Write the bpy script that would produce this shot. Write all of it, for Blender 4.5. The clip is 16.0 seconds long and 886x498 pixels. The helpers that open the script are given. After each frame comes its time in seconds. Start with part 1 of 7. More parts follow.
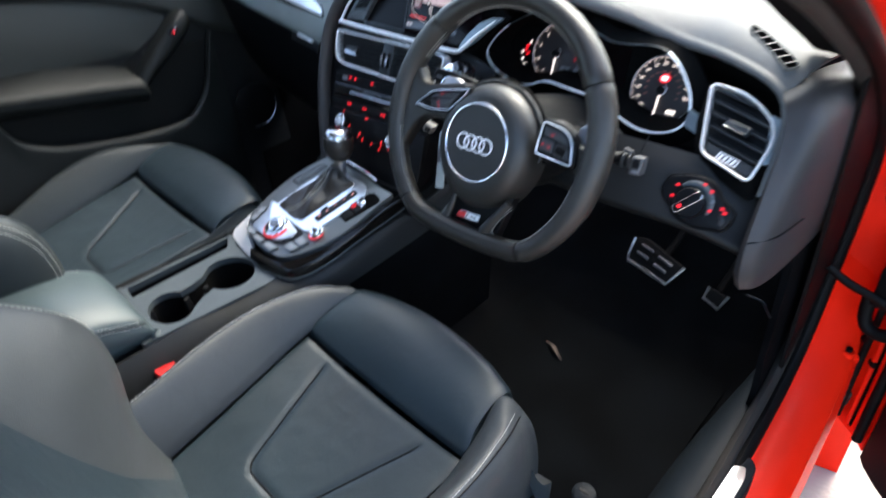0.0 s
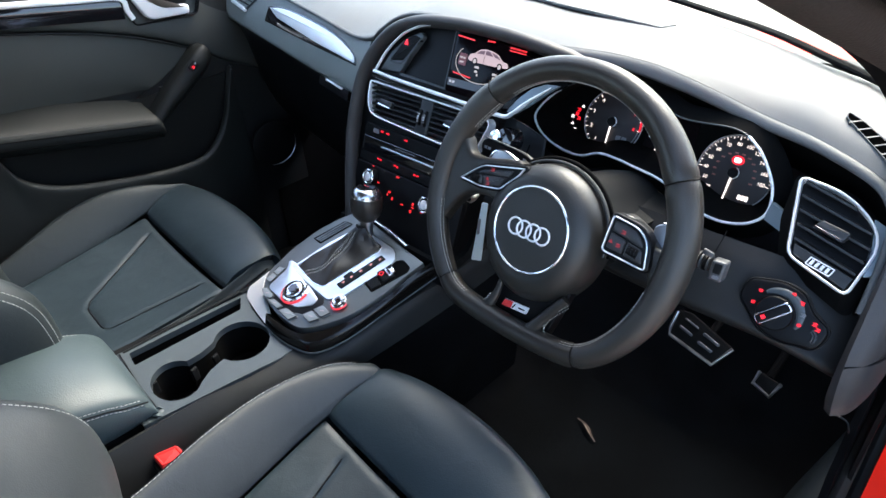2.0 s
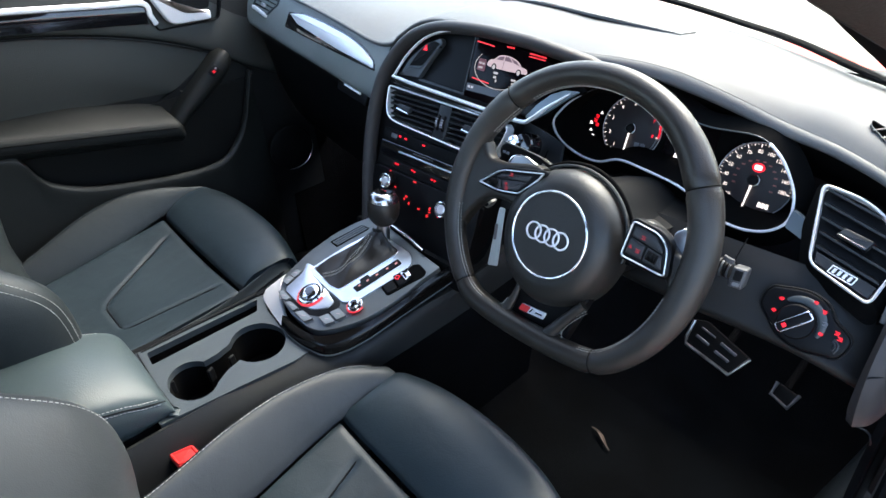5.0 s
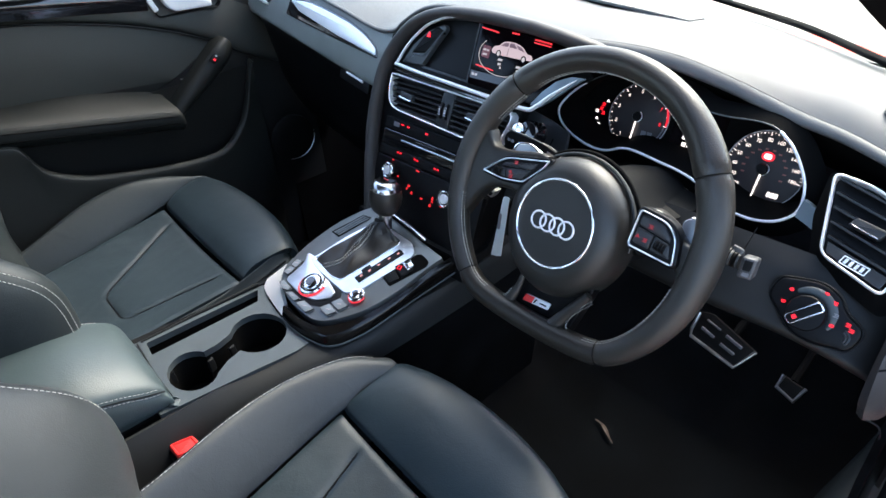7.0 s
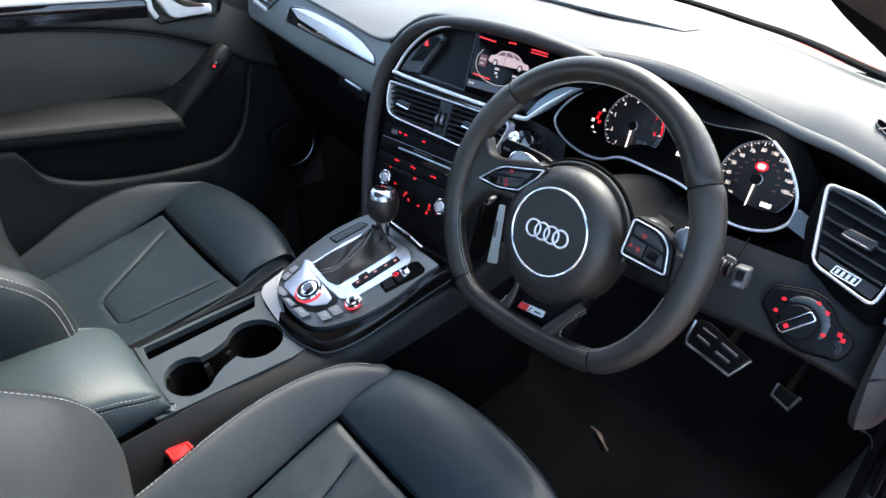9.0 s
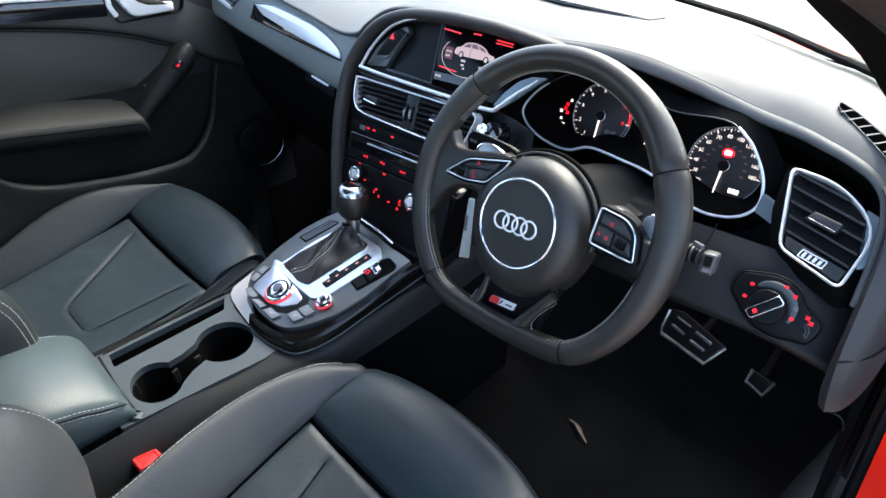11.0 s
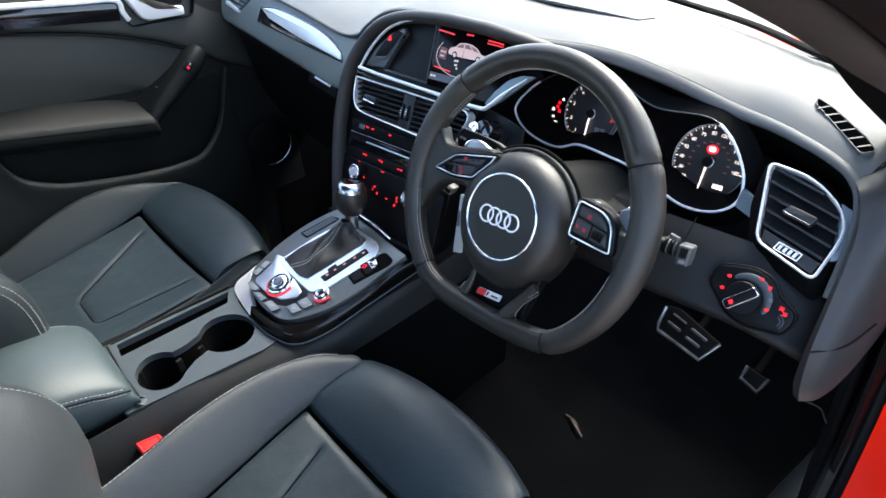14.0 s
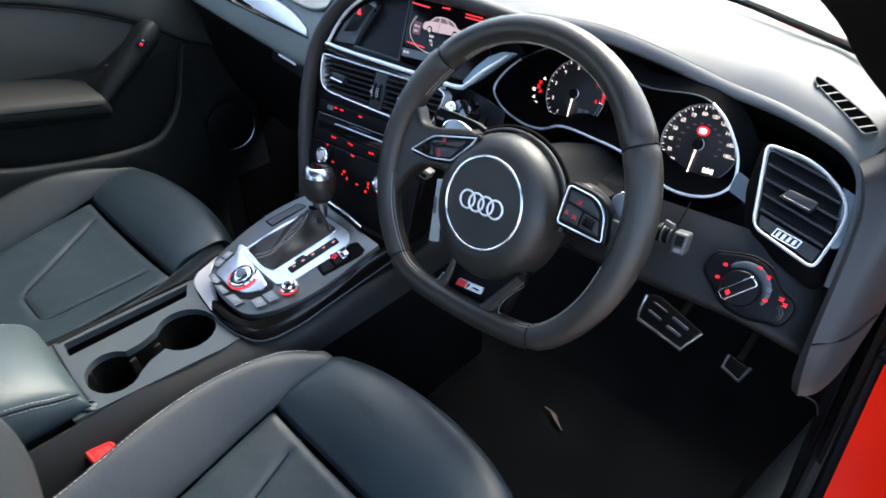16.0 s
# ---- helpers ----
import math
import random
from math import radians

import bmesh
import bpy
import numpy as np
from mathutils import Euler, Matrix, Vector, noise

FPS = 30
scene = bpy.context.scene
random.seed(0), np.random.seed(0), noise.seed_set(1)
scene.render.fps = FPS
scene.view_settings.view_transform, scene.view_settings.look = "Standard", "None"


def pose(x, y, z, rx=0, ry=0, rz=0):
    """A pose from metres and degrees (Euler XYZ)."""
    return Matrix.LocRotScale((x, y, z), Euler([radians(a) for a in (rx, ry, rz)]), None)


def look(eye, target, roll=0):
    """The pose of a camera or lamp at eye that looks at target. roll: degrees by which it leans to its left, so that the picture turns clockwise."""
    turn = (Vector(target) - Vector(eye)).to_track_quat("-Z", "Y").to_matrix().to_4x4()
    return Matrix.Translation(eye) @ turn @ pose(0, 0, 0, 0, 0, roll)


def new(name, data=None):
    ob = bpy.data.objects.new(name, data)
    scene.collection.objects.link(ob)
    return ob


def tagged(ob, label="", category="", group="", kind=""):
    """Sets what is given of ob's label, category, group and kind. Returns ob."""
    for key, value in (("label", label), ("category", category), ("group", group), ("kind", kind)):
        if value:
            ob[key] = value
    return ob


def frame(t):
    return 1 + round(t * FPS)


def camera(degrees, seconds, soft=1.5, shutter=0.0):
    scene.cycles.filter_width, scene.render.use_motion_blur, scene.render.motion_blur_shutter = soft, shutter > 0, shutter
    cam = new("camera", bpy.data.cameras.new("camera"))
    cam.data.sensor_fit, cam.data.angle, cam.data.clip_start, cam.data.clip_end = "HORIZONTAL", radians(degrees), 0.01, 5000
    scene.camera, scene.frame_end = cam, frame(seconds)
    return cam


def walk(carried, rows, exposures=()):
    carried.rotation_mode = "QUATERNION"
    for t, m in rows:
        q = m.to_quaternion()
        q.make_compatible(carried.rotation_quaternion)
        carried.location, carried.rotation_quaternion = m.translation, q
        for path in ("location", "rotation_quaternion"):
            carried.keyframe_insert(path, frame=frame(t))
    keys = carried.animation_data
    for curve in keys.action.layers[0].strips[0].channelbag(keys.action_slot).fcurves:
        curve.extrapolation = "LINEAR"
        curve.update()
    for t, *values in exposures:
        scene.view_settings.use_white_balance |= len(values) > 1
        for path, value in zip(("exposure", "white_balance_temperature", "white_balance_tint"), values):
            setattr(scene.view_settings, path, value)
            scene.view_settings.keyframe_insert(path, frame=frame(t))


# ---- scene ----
from mathutils.bvhtree import BVHTree
cam = camera(72.2, 16.0, shutter=0.5)
PATH = [
    (0, (0.93, -0.552, 1.26), (-0.273, 0.54, 0.093), -7.2),
    (0.1, (0.911, -0.542, 1.258), (-0.283, 0.506, 0.043), -6.6),
    (0.4, (0.891, -0.52, 1.285), (-0.364, 0.441, 0.06), -7.5),
    (0.5, (0.879, -0.508, 1.277), (-0.416, 0.474, 0.111), -6.4),
    (1, (0.823, -0.507, 1.28), (-0.433, 0.528, 0.118), -6.0),
    (1.5, (0.799, -0.502, 1.283), (-0.449, 0.566, 0.142), -5.3),
    (2, (0.799, -0.493, 1.289), (-0.43, 0.619, 0.171), -4.8),
    (2.5, (0.803, -0.492, 1.284), (-0.427, 0.594, 0.141), -5.4),
    (3, (0.809, -0.497, 1.288), (-0.434, 0.599, 0.168), -5.0),
    (3.5, (0.808, -0.502, 1.294), (-0.448, 0.6, 0.194), -5.1),
    (4, (0.799, -0.504, 1.289), (-0.467, 0.59, 0.194), -5.1),
    (6.3, (0.794, -0.498, 1.283), (-0.468, 0.6, 0.187), -4.3),
    (6.5, (0.791, -0.499, 1.275), (-0.478, 0.573, 0.162), -4.8),
    (7, (0.789, -0.497, 1.275), (-0.473, 0.583, 0.161), -4.7),
    (7.5, (0.792, -0.496, 1.277), (-0.476, 0.581, 0.167), -4.5),
    (8, (0.789, -0.502, 1.278), (-0.471, 0.575, 0.16), -4.0),
    (8.5, (0.792, -0.499, 1.281), (-0.48, 0.582, 0.18), -4.2),
    (11, (0.8, -0.479, 1.267), (-0.422, 0.653, 0.161), -4.7),
    (11.5, (0.805, -0.471, 1.267), (-0.406, 0.677, 0.164), -4.6),
    (12, (0.813, -0.46, 1.263), (-0.356, 0.731, 0.162), -4.5),
    (12.5, (0.842, -0.433, 1.255), (-0.24, 0.832, 0.146), -5.0),
    (12.7, (0.863, -0.409, 1.254), (-0.179, 0.868, 0.121), -6.0),
    (13, (0.876, -0.422, 1.267), (-0.258, 0.801, 0.163), -8.1),
    (13.5, (0.859, -0.45, 1.268), (-0.377, 0.686, 0.181), -6.7),
    (14, (0.847, -0.473, 1.268), (-0.417, 0.624, 0.174), -5.5),
    (14.5, (0.837, -0.487, 1.269), (-0.428, 0.602, 0.167), -5.5),
    (15, (0.835, -0.491, 1.271), (-0.406, 0.615, 0.16), -5.7),
    (15.5, (0.831, -0.495, 1.272), (-0.377, 0.656, 0.169), -5.1),
    (16, (0.803, -0.448, 1.239), (-0.374, 0.703, 0.103), -4.0),
]

EXPOSURE = 3.0
walk(cam, [(t, look(eye, target, roll)) for t, eye, target, roll in PATH], [(0, EXPOSURE, 6560, 7), (0.1, EXPOSURE + 0.05, 6560, 7), (0.5, EXPOSURE + 0.66, 6560, 7), (1.0, EXPOSURE + 0.38, 6560, 7), (2.0, EXPOSURE + 0.02, 6560, 7), (3.0, EXPOSURE + 0.06, 6560, 7), (3.8, EXPOSURE - 0.06, 6560, 7), (6.2, EXPOSURE, 6560, 7), (12.2, EXPOSURE, 6560, 7), (13.0, EXPOSURE + 0.50, 6560, 7), (13.6, EXPOSURE, 6560, 7), (16, EXPOSURE, 6560, 7)])

# ---- light ----
world = bpy.data.worlds.new("sky")
scene.world = world
world.use_nodes = True
wn = world.node_tree.nodes
sky = wn.new("ShaderNodeTexSky")
sky.sky_type = "NISHITA"
sky.sun_disc = False
sky.sun_elevation, sky.sun_rotation = radians(50), radians(-5)
sky.air_density, sky.dust_density = 0.85, 3.0
world.node_tree.links.new(sky.outputs[0], wn["Background"].inputs[0])
wn["Background"].inputs[1].default_value = 0.15
sun = new("sun", bpy.data.lights.new("sun", "SUN"))
sun.data.energy, sun.data.angle, sun.data.color = 0.65, radians(25), (1.0, 0.96, 0.91)
sun.matrix_world = look((0, 0, 8), (0.22, -2.5, 5.0))


# ---- materials ----
def mat(name, col, rough=0.5, metal=0.0, grain=0.0, scale=400.0, var=0.12, varscale=9.0, coat=0.0, emit=0.0, spec=0.5, dist=0.0006, rvar=0.08, crease=0.0):
    m = bpy.data.materials.new(name)
    m.use_nodes = True
    nt = m.node_tree
    b = nt.nodes["Principled BSDF"]
    b.inputs["Roughness"].default_value, b.inputs["Metallic"].default_value = rough, metal
    b.inputs["Coat Weight"].default_value, b.inputs["Coat Roughness"].default_value = coat, 0.04
    b.inputs["Specular IOR Level"].default_value = spec
    tc = nt.nodes.new("ShaderNodeTexCoord")
    if var:
        n = nt.nodes.new("ShaderNodeTexNoise")
        n.inputs["Scale"].default_value, n.inputs["Detail"].default_value = varscale, 6
        r = nt.nodes.new("ShaderNodeValToRGB")
        r.color_ramp.elements[0].position, r.color_ramp.elements[1].position = 0.3, 0.7
        r.color_ramp.elements[0].color = (*[c * (1 - var) for c in col], 1)
        r.color_ramp.elements[1].color = (*[min(1, c * (1 + var)) for c in col], 1)
        nt.links.new(tc.outputs["Object"], n.inputs["Vector"])
        nt.links.new(n.outputs["Fac"], r.inputs["Fac"])
        nt.links.new(r.outputs["Color"], b.inputs["Base Color"])
        q = nt.nodes.new("ShaderNodeMapRange")
        q.inputs["To Min"].default_value, q.inputs["To Max"].default_value = max(0.02, rough - rvar), min(1, rough + rvar)
        nt.links.new(n.outputs["Fac"], q.inputs["Value"])
        nt.links.new(q.outputs["Result"], b.inputs["Roughness"])
    else:
        b.inputs["Base Color"].default_value = (*col, 1)
    if grain:
        v = nt.nodes.new("ShaderNodeTexVoronoi")
        v.inputs["Scale"].default_value = scale
        bp = nt.nodes.new("ShaderNodeBump")
        bp.inputs["Strength"].default_value, bp.inputs["Distance"].default_value = grain, dist
        nt.links.new(tc.outputs["Object"], v.inputs["Vector"])
        nt.links.new(v.outputs["Distance"], bp.inputs["Height"])
        nt.links.new(bp.outputs["Normal"], b.inputs["Normal"])
        if crease:
            w = nt.nodes.new("ShaderNodeTexNoise")
            w.inputs["Scale"].default_value, w.inputs["Detail"].default_value, w.inputs["Distortion"].default_value = 22, 3, 0.8
            bw = nt.nodes.new("ShaderNodeBump")
            bw.inputs["Strength"].default_value, bw.inputs["Distance"].default_value = crease, 0.006
            nt.links.new(tc.outputs["Object"], w.inputs["Vector"])
            nt.links.new(w.outputs["Fac"], bw.inputs["Height"])
            nt.links.new(bw.outputs["Normal"], bp.inputs["Normal"])
    if emit:
        b.inputs["Base Color"].default_value = (*[c * 0.12 for c in col], 1)
        b.inputs["Emission Color"].default_value, b.inputs["Emission Strength"].default_value = (*col, 1), emit
    return m


LEATHER = mat("black leather", (0.0145, 0.0235, 0.0290), 0.42, grain=0.20, scale=520, spec=0.36, crease=0.14)
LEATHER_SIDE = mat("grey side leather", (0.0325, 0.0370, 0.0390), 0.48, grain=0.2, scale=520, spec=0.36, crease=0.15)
# Darker copy of the side leather: paints shade on the passenger bolsters.
SHADED_SIDE = mat("shaded side leather", (0.0170, 0.0222, 0.0235), 0.48, grain=0.2, scale=520, spec=0.34, crease=0.15)
RIM_LEATHER = mat("wheel leather", (0.0185, 0.0160, 0.0130), 0.34, grain=0.30, scale=700, spec=0.46)
ARM_LEATHER = mat("armrest leather", (0.036, 0.052, 0.056), 0.47, grain=0.35, scale=520, crease=0.08, spec=0.42)
SOFT = mat("soft dash skin", (0.071, 0.074, 0.075), 0.52, grain=0.4, scale=900, spec=0.4)
# Lighter copy of the dash skin: paints daylight on the passenger face.
FASCIA_LIT = mat("lit fascia skin", (0.178, 0.196, 0.184), 0.45, grain=0.4, scale=900)
COVER = mat("speaker cover", (0.075, 0.078, 0.080), 0.5)
PILLAR = mat("dark pillar trim", (0.0035, 0.003, 0.003), 0.8, grain=0.3, scale=900, spec=0.04)
PLASTIC = mat("grained black plastic", (0.0065, 0.007, 0.0075), 0.5, grain=0.35, scale=1100, spec=0.09)
DARK = mat("smooth black plastic", (0.0040, 0.0040, 0.0045), 0.40, spec=0.14)
TRIM = mat("dark brown side trim", (0.033, 0.030, 0.029), 0.46, grain=0.3, scale=1000, spec=0.32)
KNEE = mat("grained knee panel", (0.0092, 0.0092, 0.0089), 0.5, grain=0.3, scale=1000, spec=0.26)
GREY = mat("slate grey plastic", (0.038, 0.047, 0.051), 0.42, grain=0.2, scale=1000)
WING = mat("slate blue satin panel", (0.17, 0.21, 0.24), 0.38, 0.5)
PIANO = mat("gloss piano black", (0.006, 0.006, 0.007), 0.08, coat=0.8, rvar=0.03)
CHROME = mat("satin aluminium", (0.95, 0.95, 0.96), 0.40, 0.5, var=0.05)
BRIGHT = mat("polished chrome", (0.88, 0.88, 0.90), 0.12, 1.0, var=0.03, rvar=0.04)
BRUSHED = mat("brushed metal", (0.70, 0.72, 0.75), 0.34, 1.0, var=0.08, varscale=60)
BRUSHED_DARK = mat("dark metal", (0.25, 0.25, 0.26), 0.3, 1.0)
STITCH = mat("pale grey thread", (0.50, 0.49, 0.46), 0.7)
RED_PAINT = mat("red body paint", (0.95, 0.018, 0.004), 0.45, coat=0.06, var=0.06, spec=0.16)
RED_PLASTIC = mat("red buckle plastic", (0.65, 0.03, 0.03), 0.35)
RUBBER = mat("black rubber", (0.0045, 0.0043, 0.0042), 0.55, grain=0.2, scale=300, spec=0.09)
SEAL_GREY = mat("grey seal flock", (0.028, 0.025, 0.022), 0.7, grain=0.3, scale=700, spec=0.1)
DOOR_PLASTIC = mat("grained door plastic", (0.012, 0.0125, 0.012), 0.5, grain=0.35, scale=1100, spec=0.22)
SILL_PLASTIC = mat("grained sill plastic", (0.0055, 0.0085, 0.0112), 0.58, grain=0.3, scale=900, spec=0.12)
CARPET = mat("black carpet", (0.0023, 0.0026, 0.0030), 0.95, grain=0.8, scale=1500, dist=0.0012, var=0.5, varscale=14, spec=0.05)
RUBBER_DARK = mat("matt black lining", (0.0026, 0.0026, 0.0026), 0.8, spec=0.05)
VOID = mat("unlit void black", (0.0012, 0.0012, 0.0012), 0.9, spec=0.0)
HEADLINER = mat("black headliner", (0.030, 0.029, 0.028), 0.9)
WHITE = mat("white print", (0.75, 0.75, 0.75), 0.5, var=0.0)
RED_LIT = mat("red backlight", (1.0, 0.012, 0.03), 0.4, var=0.0, emit=0.20)
PICTURE_LIT = mat("mauve display glow", (1.0, 0.74, 0.78), 0.4, var=0.0, emit=0.075)
CORE_LIT = mat("pink white warning glow", (1.0, 0.50, 0.52), 0.4, var=0.0, emit=0.5)
WHITE_LIT = mat("white backlight", (1.0, 0.88, 0.86), 0.4, var=0.0, emit=0.26)
RED_DIM = mat("dim red display light", (1.0, 0.03, 0.04), 0.4, var=0.0, emit=0.13)
GREY_LIT = mat("grey display light", (0.9, 0.80, 0.80), 0.4, var=0.0, emit=0.075)
SLAT = mat("satin black slat", (0.019, 0.021, 0.023), 0.42, grain=0.2, scale=1100, spec=0.4)
GREY_PANEL = mat("satin charcoal panel", (0.115, 0.125, 0.130), 0.36, 0.65)
SCREEN = mat("dark screen", (0.003, 0.0016, 0.0022), 0.12, var=0.0, spec=0.10)
GREY_PRINT = mat("grey print", (0.16, 0.16, 0.17), 0.4, var=0.0)
TAG = mat("pale key tag", (0.62, 0.70, 0.70), 0.4)
LEAF_MAT = mat("dry leaf", (0.17, 0.125, 0.095), 0.7, var=0.3, varscale=80)
CONCRETE = mat("pale paving", (0.36, 0.31, 0.27), 0.8, grain=0.3, scale=90, dist=0.003, var=0.15, varscale=3)
ORANGE = mat("orange plastic", (0.85, 0.20, 0.03), 0.4)
GLASS = bpy.data.materials.new("clear glass")
GLASS.use_nodes = True
_g = GLASS.node_tree
_g.nodes.clear()
_o, _mx = _g.nodes.new("ShaderNodeOutputMaterial"), _g.nodes.new("ShaderNodeMixShader")
_t, _s = _g.nodes.new("ShaderNodeBsdfTransparent"), _g.nodes.new("ShaderNodeBsdfGlossy")
_t.inputs[0].default_value, _s.inputs["Roughness"].default_value = (0.93, 0.96, 0.94, 1), 0.02
_mx.inputs[0].default_value = 0.05
_g.links.new(_t.outputs[0], _mx.inputs[1])
_g.links.new(_s.outputs[0], _mx.inputs[2])
_g.links.new(_mx.outputs[0], _o.inputs[0])


# ---- builders ----
def V(*c):
    return Vector(c)


def plane_frame(o, xa, ya):
    """A frame with its x and y axes in a plane and z out of it."""
    x, y = Vector(xa).normalized(), Vector(ya).normalized()
    z = x.cross(y)
    m = Matrix((x, y, z)).transposed().to_4x4()
    m.translation = Vector(o)
    return m


def part(name, bm, material, parent=None, label="", sharp=38):
    me = bpy.data.meshes.new(name)
    bmesh.ops.recalc_face_normals(bm, faces=bm.faces)
    bm.to_mesh(me)
    bm.free()
    me.polygons.foreach_set("use_smooth", [True] * len(me.polygons))
    me.set_sharp_from_angle(angle=radians(sharp))
    me.materials.append(material)
    ob = new(name, me)
    ob.parent = parent
    if label:
        ob["label"] = label
    return ob


def thing(name, label, category, at=(0, 0, 0), group="", kind=""):
    ob = new(name)
    ob.empty_display_size = 0.02
    return tagged(ob, label, category, group, kind)


def cr(p0, p1, p2, p3, t):
    return 0.5 * ((2 * p1) + (p2 - p0) * t + (2 * p0 - 5 * p1 + 4 * p2 - p3) * t * t + (3 * p1 - p0 - 3 * p2 + p3) * t ** 3)


def spline(pts, per=8, closed=False):
    """A smooth line through the points."""
    ps = [Vector(p) for p in pts]
    n, out = len(ps), []
    for i in range(n if closed else n - 1):
        if closed:
            q = [ps[(i + k) % n] for k in (-1, 0, 1, 2)]
        else:
            q = [ps[i - 1] if i else 2 * ps[0] - ps[1], ps[i], ps[i + 1], ps[i + 2] if i + 2 < n else 2 * ps[-1] - ps[-2]]
        out += [cr(*q, k / per) for k in range(per)]
    return out if closed else out + [ps[-1]]


def rounded(pts, r, n=5):
    """A 2D polygon with its corners rounded by r (one number or one per corner)."""
    out, ps = [], [Vector((p[0], p[1])) for p in pts]
    for i, p in enumerate(ps):
        a, b = (ps[i - 1] - p), (ps[(i + 1) % len(ps)] - p)
        rr = r[i] if isinstance(r, (list, tuple)) else r
        la, lb = min(rr, a.length * 0.48), min(rr, b.length * 0.48)
        s, e = p + a.normalized() * la, p + b.normalized() * lb
        for k in range(n + 1):
            t = k / n
            out.append((1 - t) ** 2 * s + 2 * t * (1 - t) * p + t * t * e)
    return out


def ellipse(cx, cy, rx, ry=None, n=32, turn=0.0):
    ry = rx if ry is None else ry
    return [Vector((cx + rx * math.cos(turn + 2 * math.pi * i / n), cy + ry * math.sin(turn + 2 * math.pi * i / n))) for i in range(n)]


def rect(x0, y0, x1, y1):
    return [(x0, y0), (x1, y0), (x1, y1), (x0, y1)]


def area2(o):
    return sum(o[i - 1][0] * o[i][1] - o[i][0] * o[i - 1][1] for i in range(len(o)))


def inset(o, d):
    """The 2D outline moved inwards by d."""
    n, s, out = len(o), (1 if area2(o) > 0 else -1), []
    for i in range(n):
        a, p, b = Vector(o[i - 1]), Vector(o[i]), Vector(o[(i + 1) % n])
        u, v = (p - a), (b - p)
        u = u.normalized() if u.length > 1e-9 else v.normalized()
        v = v.normalized() if v.length > 1e-9 else u
        nu, nv = Vector((-u.y, u.x)) * s, Vector((-v.y, v.x)) * s
        k = nu + nv
        k = k / max(0.35, k.dot(nu)) if k.length > 1e-6 else nu
        out.append(p + k * d)
    return out


def ring_mesh(bm, loops, cap0=True, cap1=True, closed=True):
    """Joins loops of 3D points, each with the same count, by faces."""
    vs = [[bm.verts.new(p) for p in l] for l in loops]
    n = len(vs[0])
    for a, b in zip(vs, vs[1:]):
        for i in range(n if closed else n - 1):
            j = (i + 1) % n
            bm.faces.new((a[i], a[j], b[j], b[i]))
    if cap0:
        bm.faces.new(vs[0][::-1])
    if cap1:
        bm.faces.new(vs[-1])
    return bm


def prism(o, m, depth, bevel=0.0, top=0.0, bm=None, dome=0.0):
    """A plate with the 2D outline o in the frame m, from top - depth up to top, its upper edge rounded."""
    bm = bm or bmesh.new()
    o = [Vector((p[0], p[1])) for p in o]
    if area2(o) < 0:
        o = o[::-1]
    loops = [[m @ V(p.x, p.y, top - depth) for p in o]]
    if bevel:
        for k in range(4):
            a = k / 3 * math.pi / 2
            q = inset(o, bevel * (1 - math.cos(a))) if k else o
            loops.append([m @ V(p.x, p.y, top - bevel + bevel * math.sin(a)) for p in q])
    else:
        loops.append([m @ V(p.x, p.y, top) for p in o])
    return ring_mesh(bm, loops)


def hollow(o, m, width, depth, top=0.0, bevel=0.0015, bm=None):
    """A frame that follows the 2D outline o, width wide inwards, standing from top - depth to top."""
    bm = bm or bmesh.new()
    o = [Vector((p[0], p[1])) for p in o]
    i2 = inset(o, width)
    oo, ii = inset(o, bevel), inset(o, width - bevel)
    loops = [[m @ V(p.x, p.y, h) for p in l] for l, h in ((o, top - depth), (o, top - bevel), (oo, top), (ii, top), (i2, top - bevel), (i2, top - depth))]
    ring_mesh(bm, loops + [loops[0]], False, False)
    bmesh.ops.remove_doubles(bm, verts=bm.verts, dist=1e-6)
    return bm


def tube(path, r, closed=False, n=10, up=(0, 0, 1), bm=None, flat=1.0, taper=None):
    """A tube along the 3D path; flat squashes it along the up direction."""
    bm = bm or bmesh.new()
    ps, up, loops = [Vector(p) for p in path], Vector(up), []
    k = len(ps)
    for i, p in enumerate(ps):
        a, b = (ps[i - 1], ps[(i + 1) % k]) if closed else (ps[max(0, i - 1)], ps[min(k - 1, i + 1)])
        d = (b - a).normalized()
        s = d.cross(up)
        s = s.normalized() if s.length > 1e-5 else d.orthogonal().normalized()
        w = s.cross(d)
        rr = r * (taper(i / (k - 1)) if taper else 1)
        loops.append([p + (s * math.cos(2 * math.pi * j / n) + w * flat * math.sin(2 * math.pi * j / n)) * rr for j in range(n)])
    if closed:
        ring_mesh(bm, loops + [loops[0]], False, False)
        bmesh.ops.remove_doubles(bm, verts=bm.verts, dist=1e-7)
    else:
        ring_mesh(bm, loops)
    return bm


def stitches(path, r=0.0007, length=0.0042, gap=0.0022, bm=None, up=(0, 0, 1), n=5):
    """Short thread stitches along the path."""
    bm = bm or bmesh.new()
    ps = [Vector(p) for p in path]
    cum = [0.0]
    for a, b in zip(ps, ps[1:]):
        cum.append(cum[-1] + (b - a).length)

    def at(s):
        for i in range(len(ps) - 1):
            if cum[i + 1] >= s:
                f = (s - cum[i]) / max(1e-9, cum[i + 1] - cum[i])
                return ps[i].lerp(ps[i + 1], f)
        return ps[-1]
    s = 0.0
    while s + length < cum[-1]:
        tube([at(s), at(s + length * 0.5), at(s + length)], r, n=n, up=up, bm=bm)
        s += length + gap
    return bm


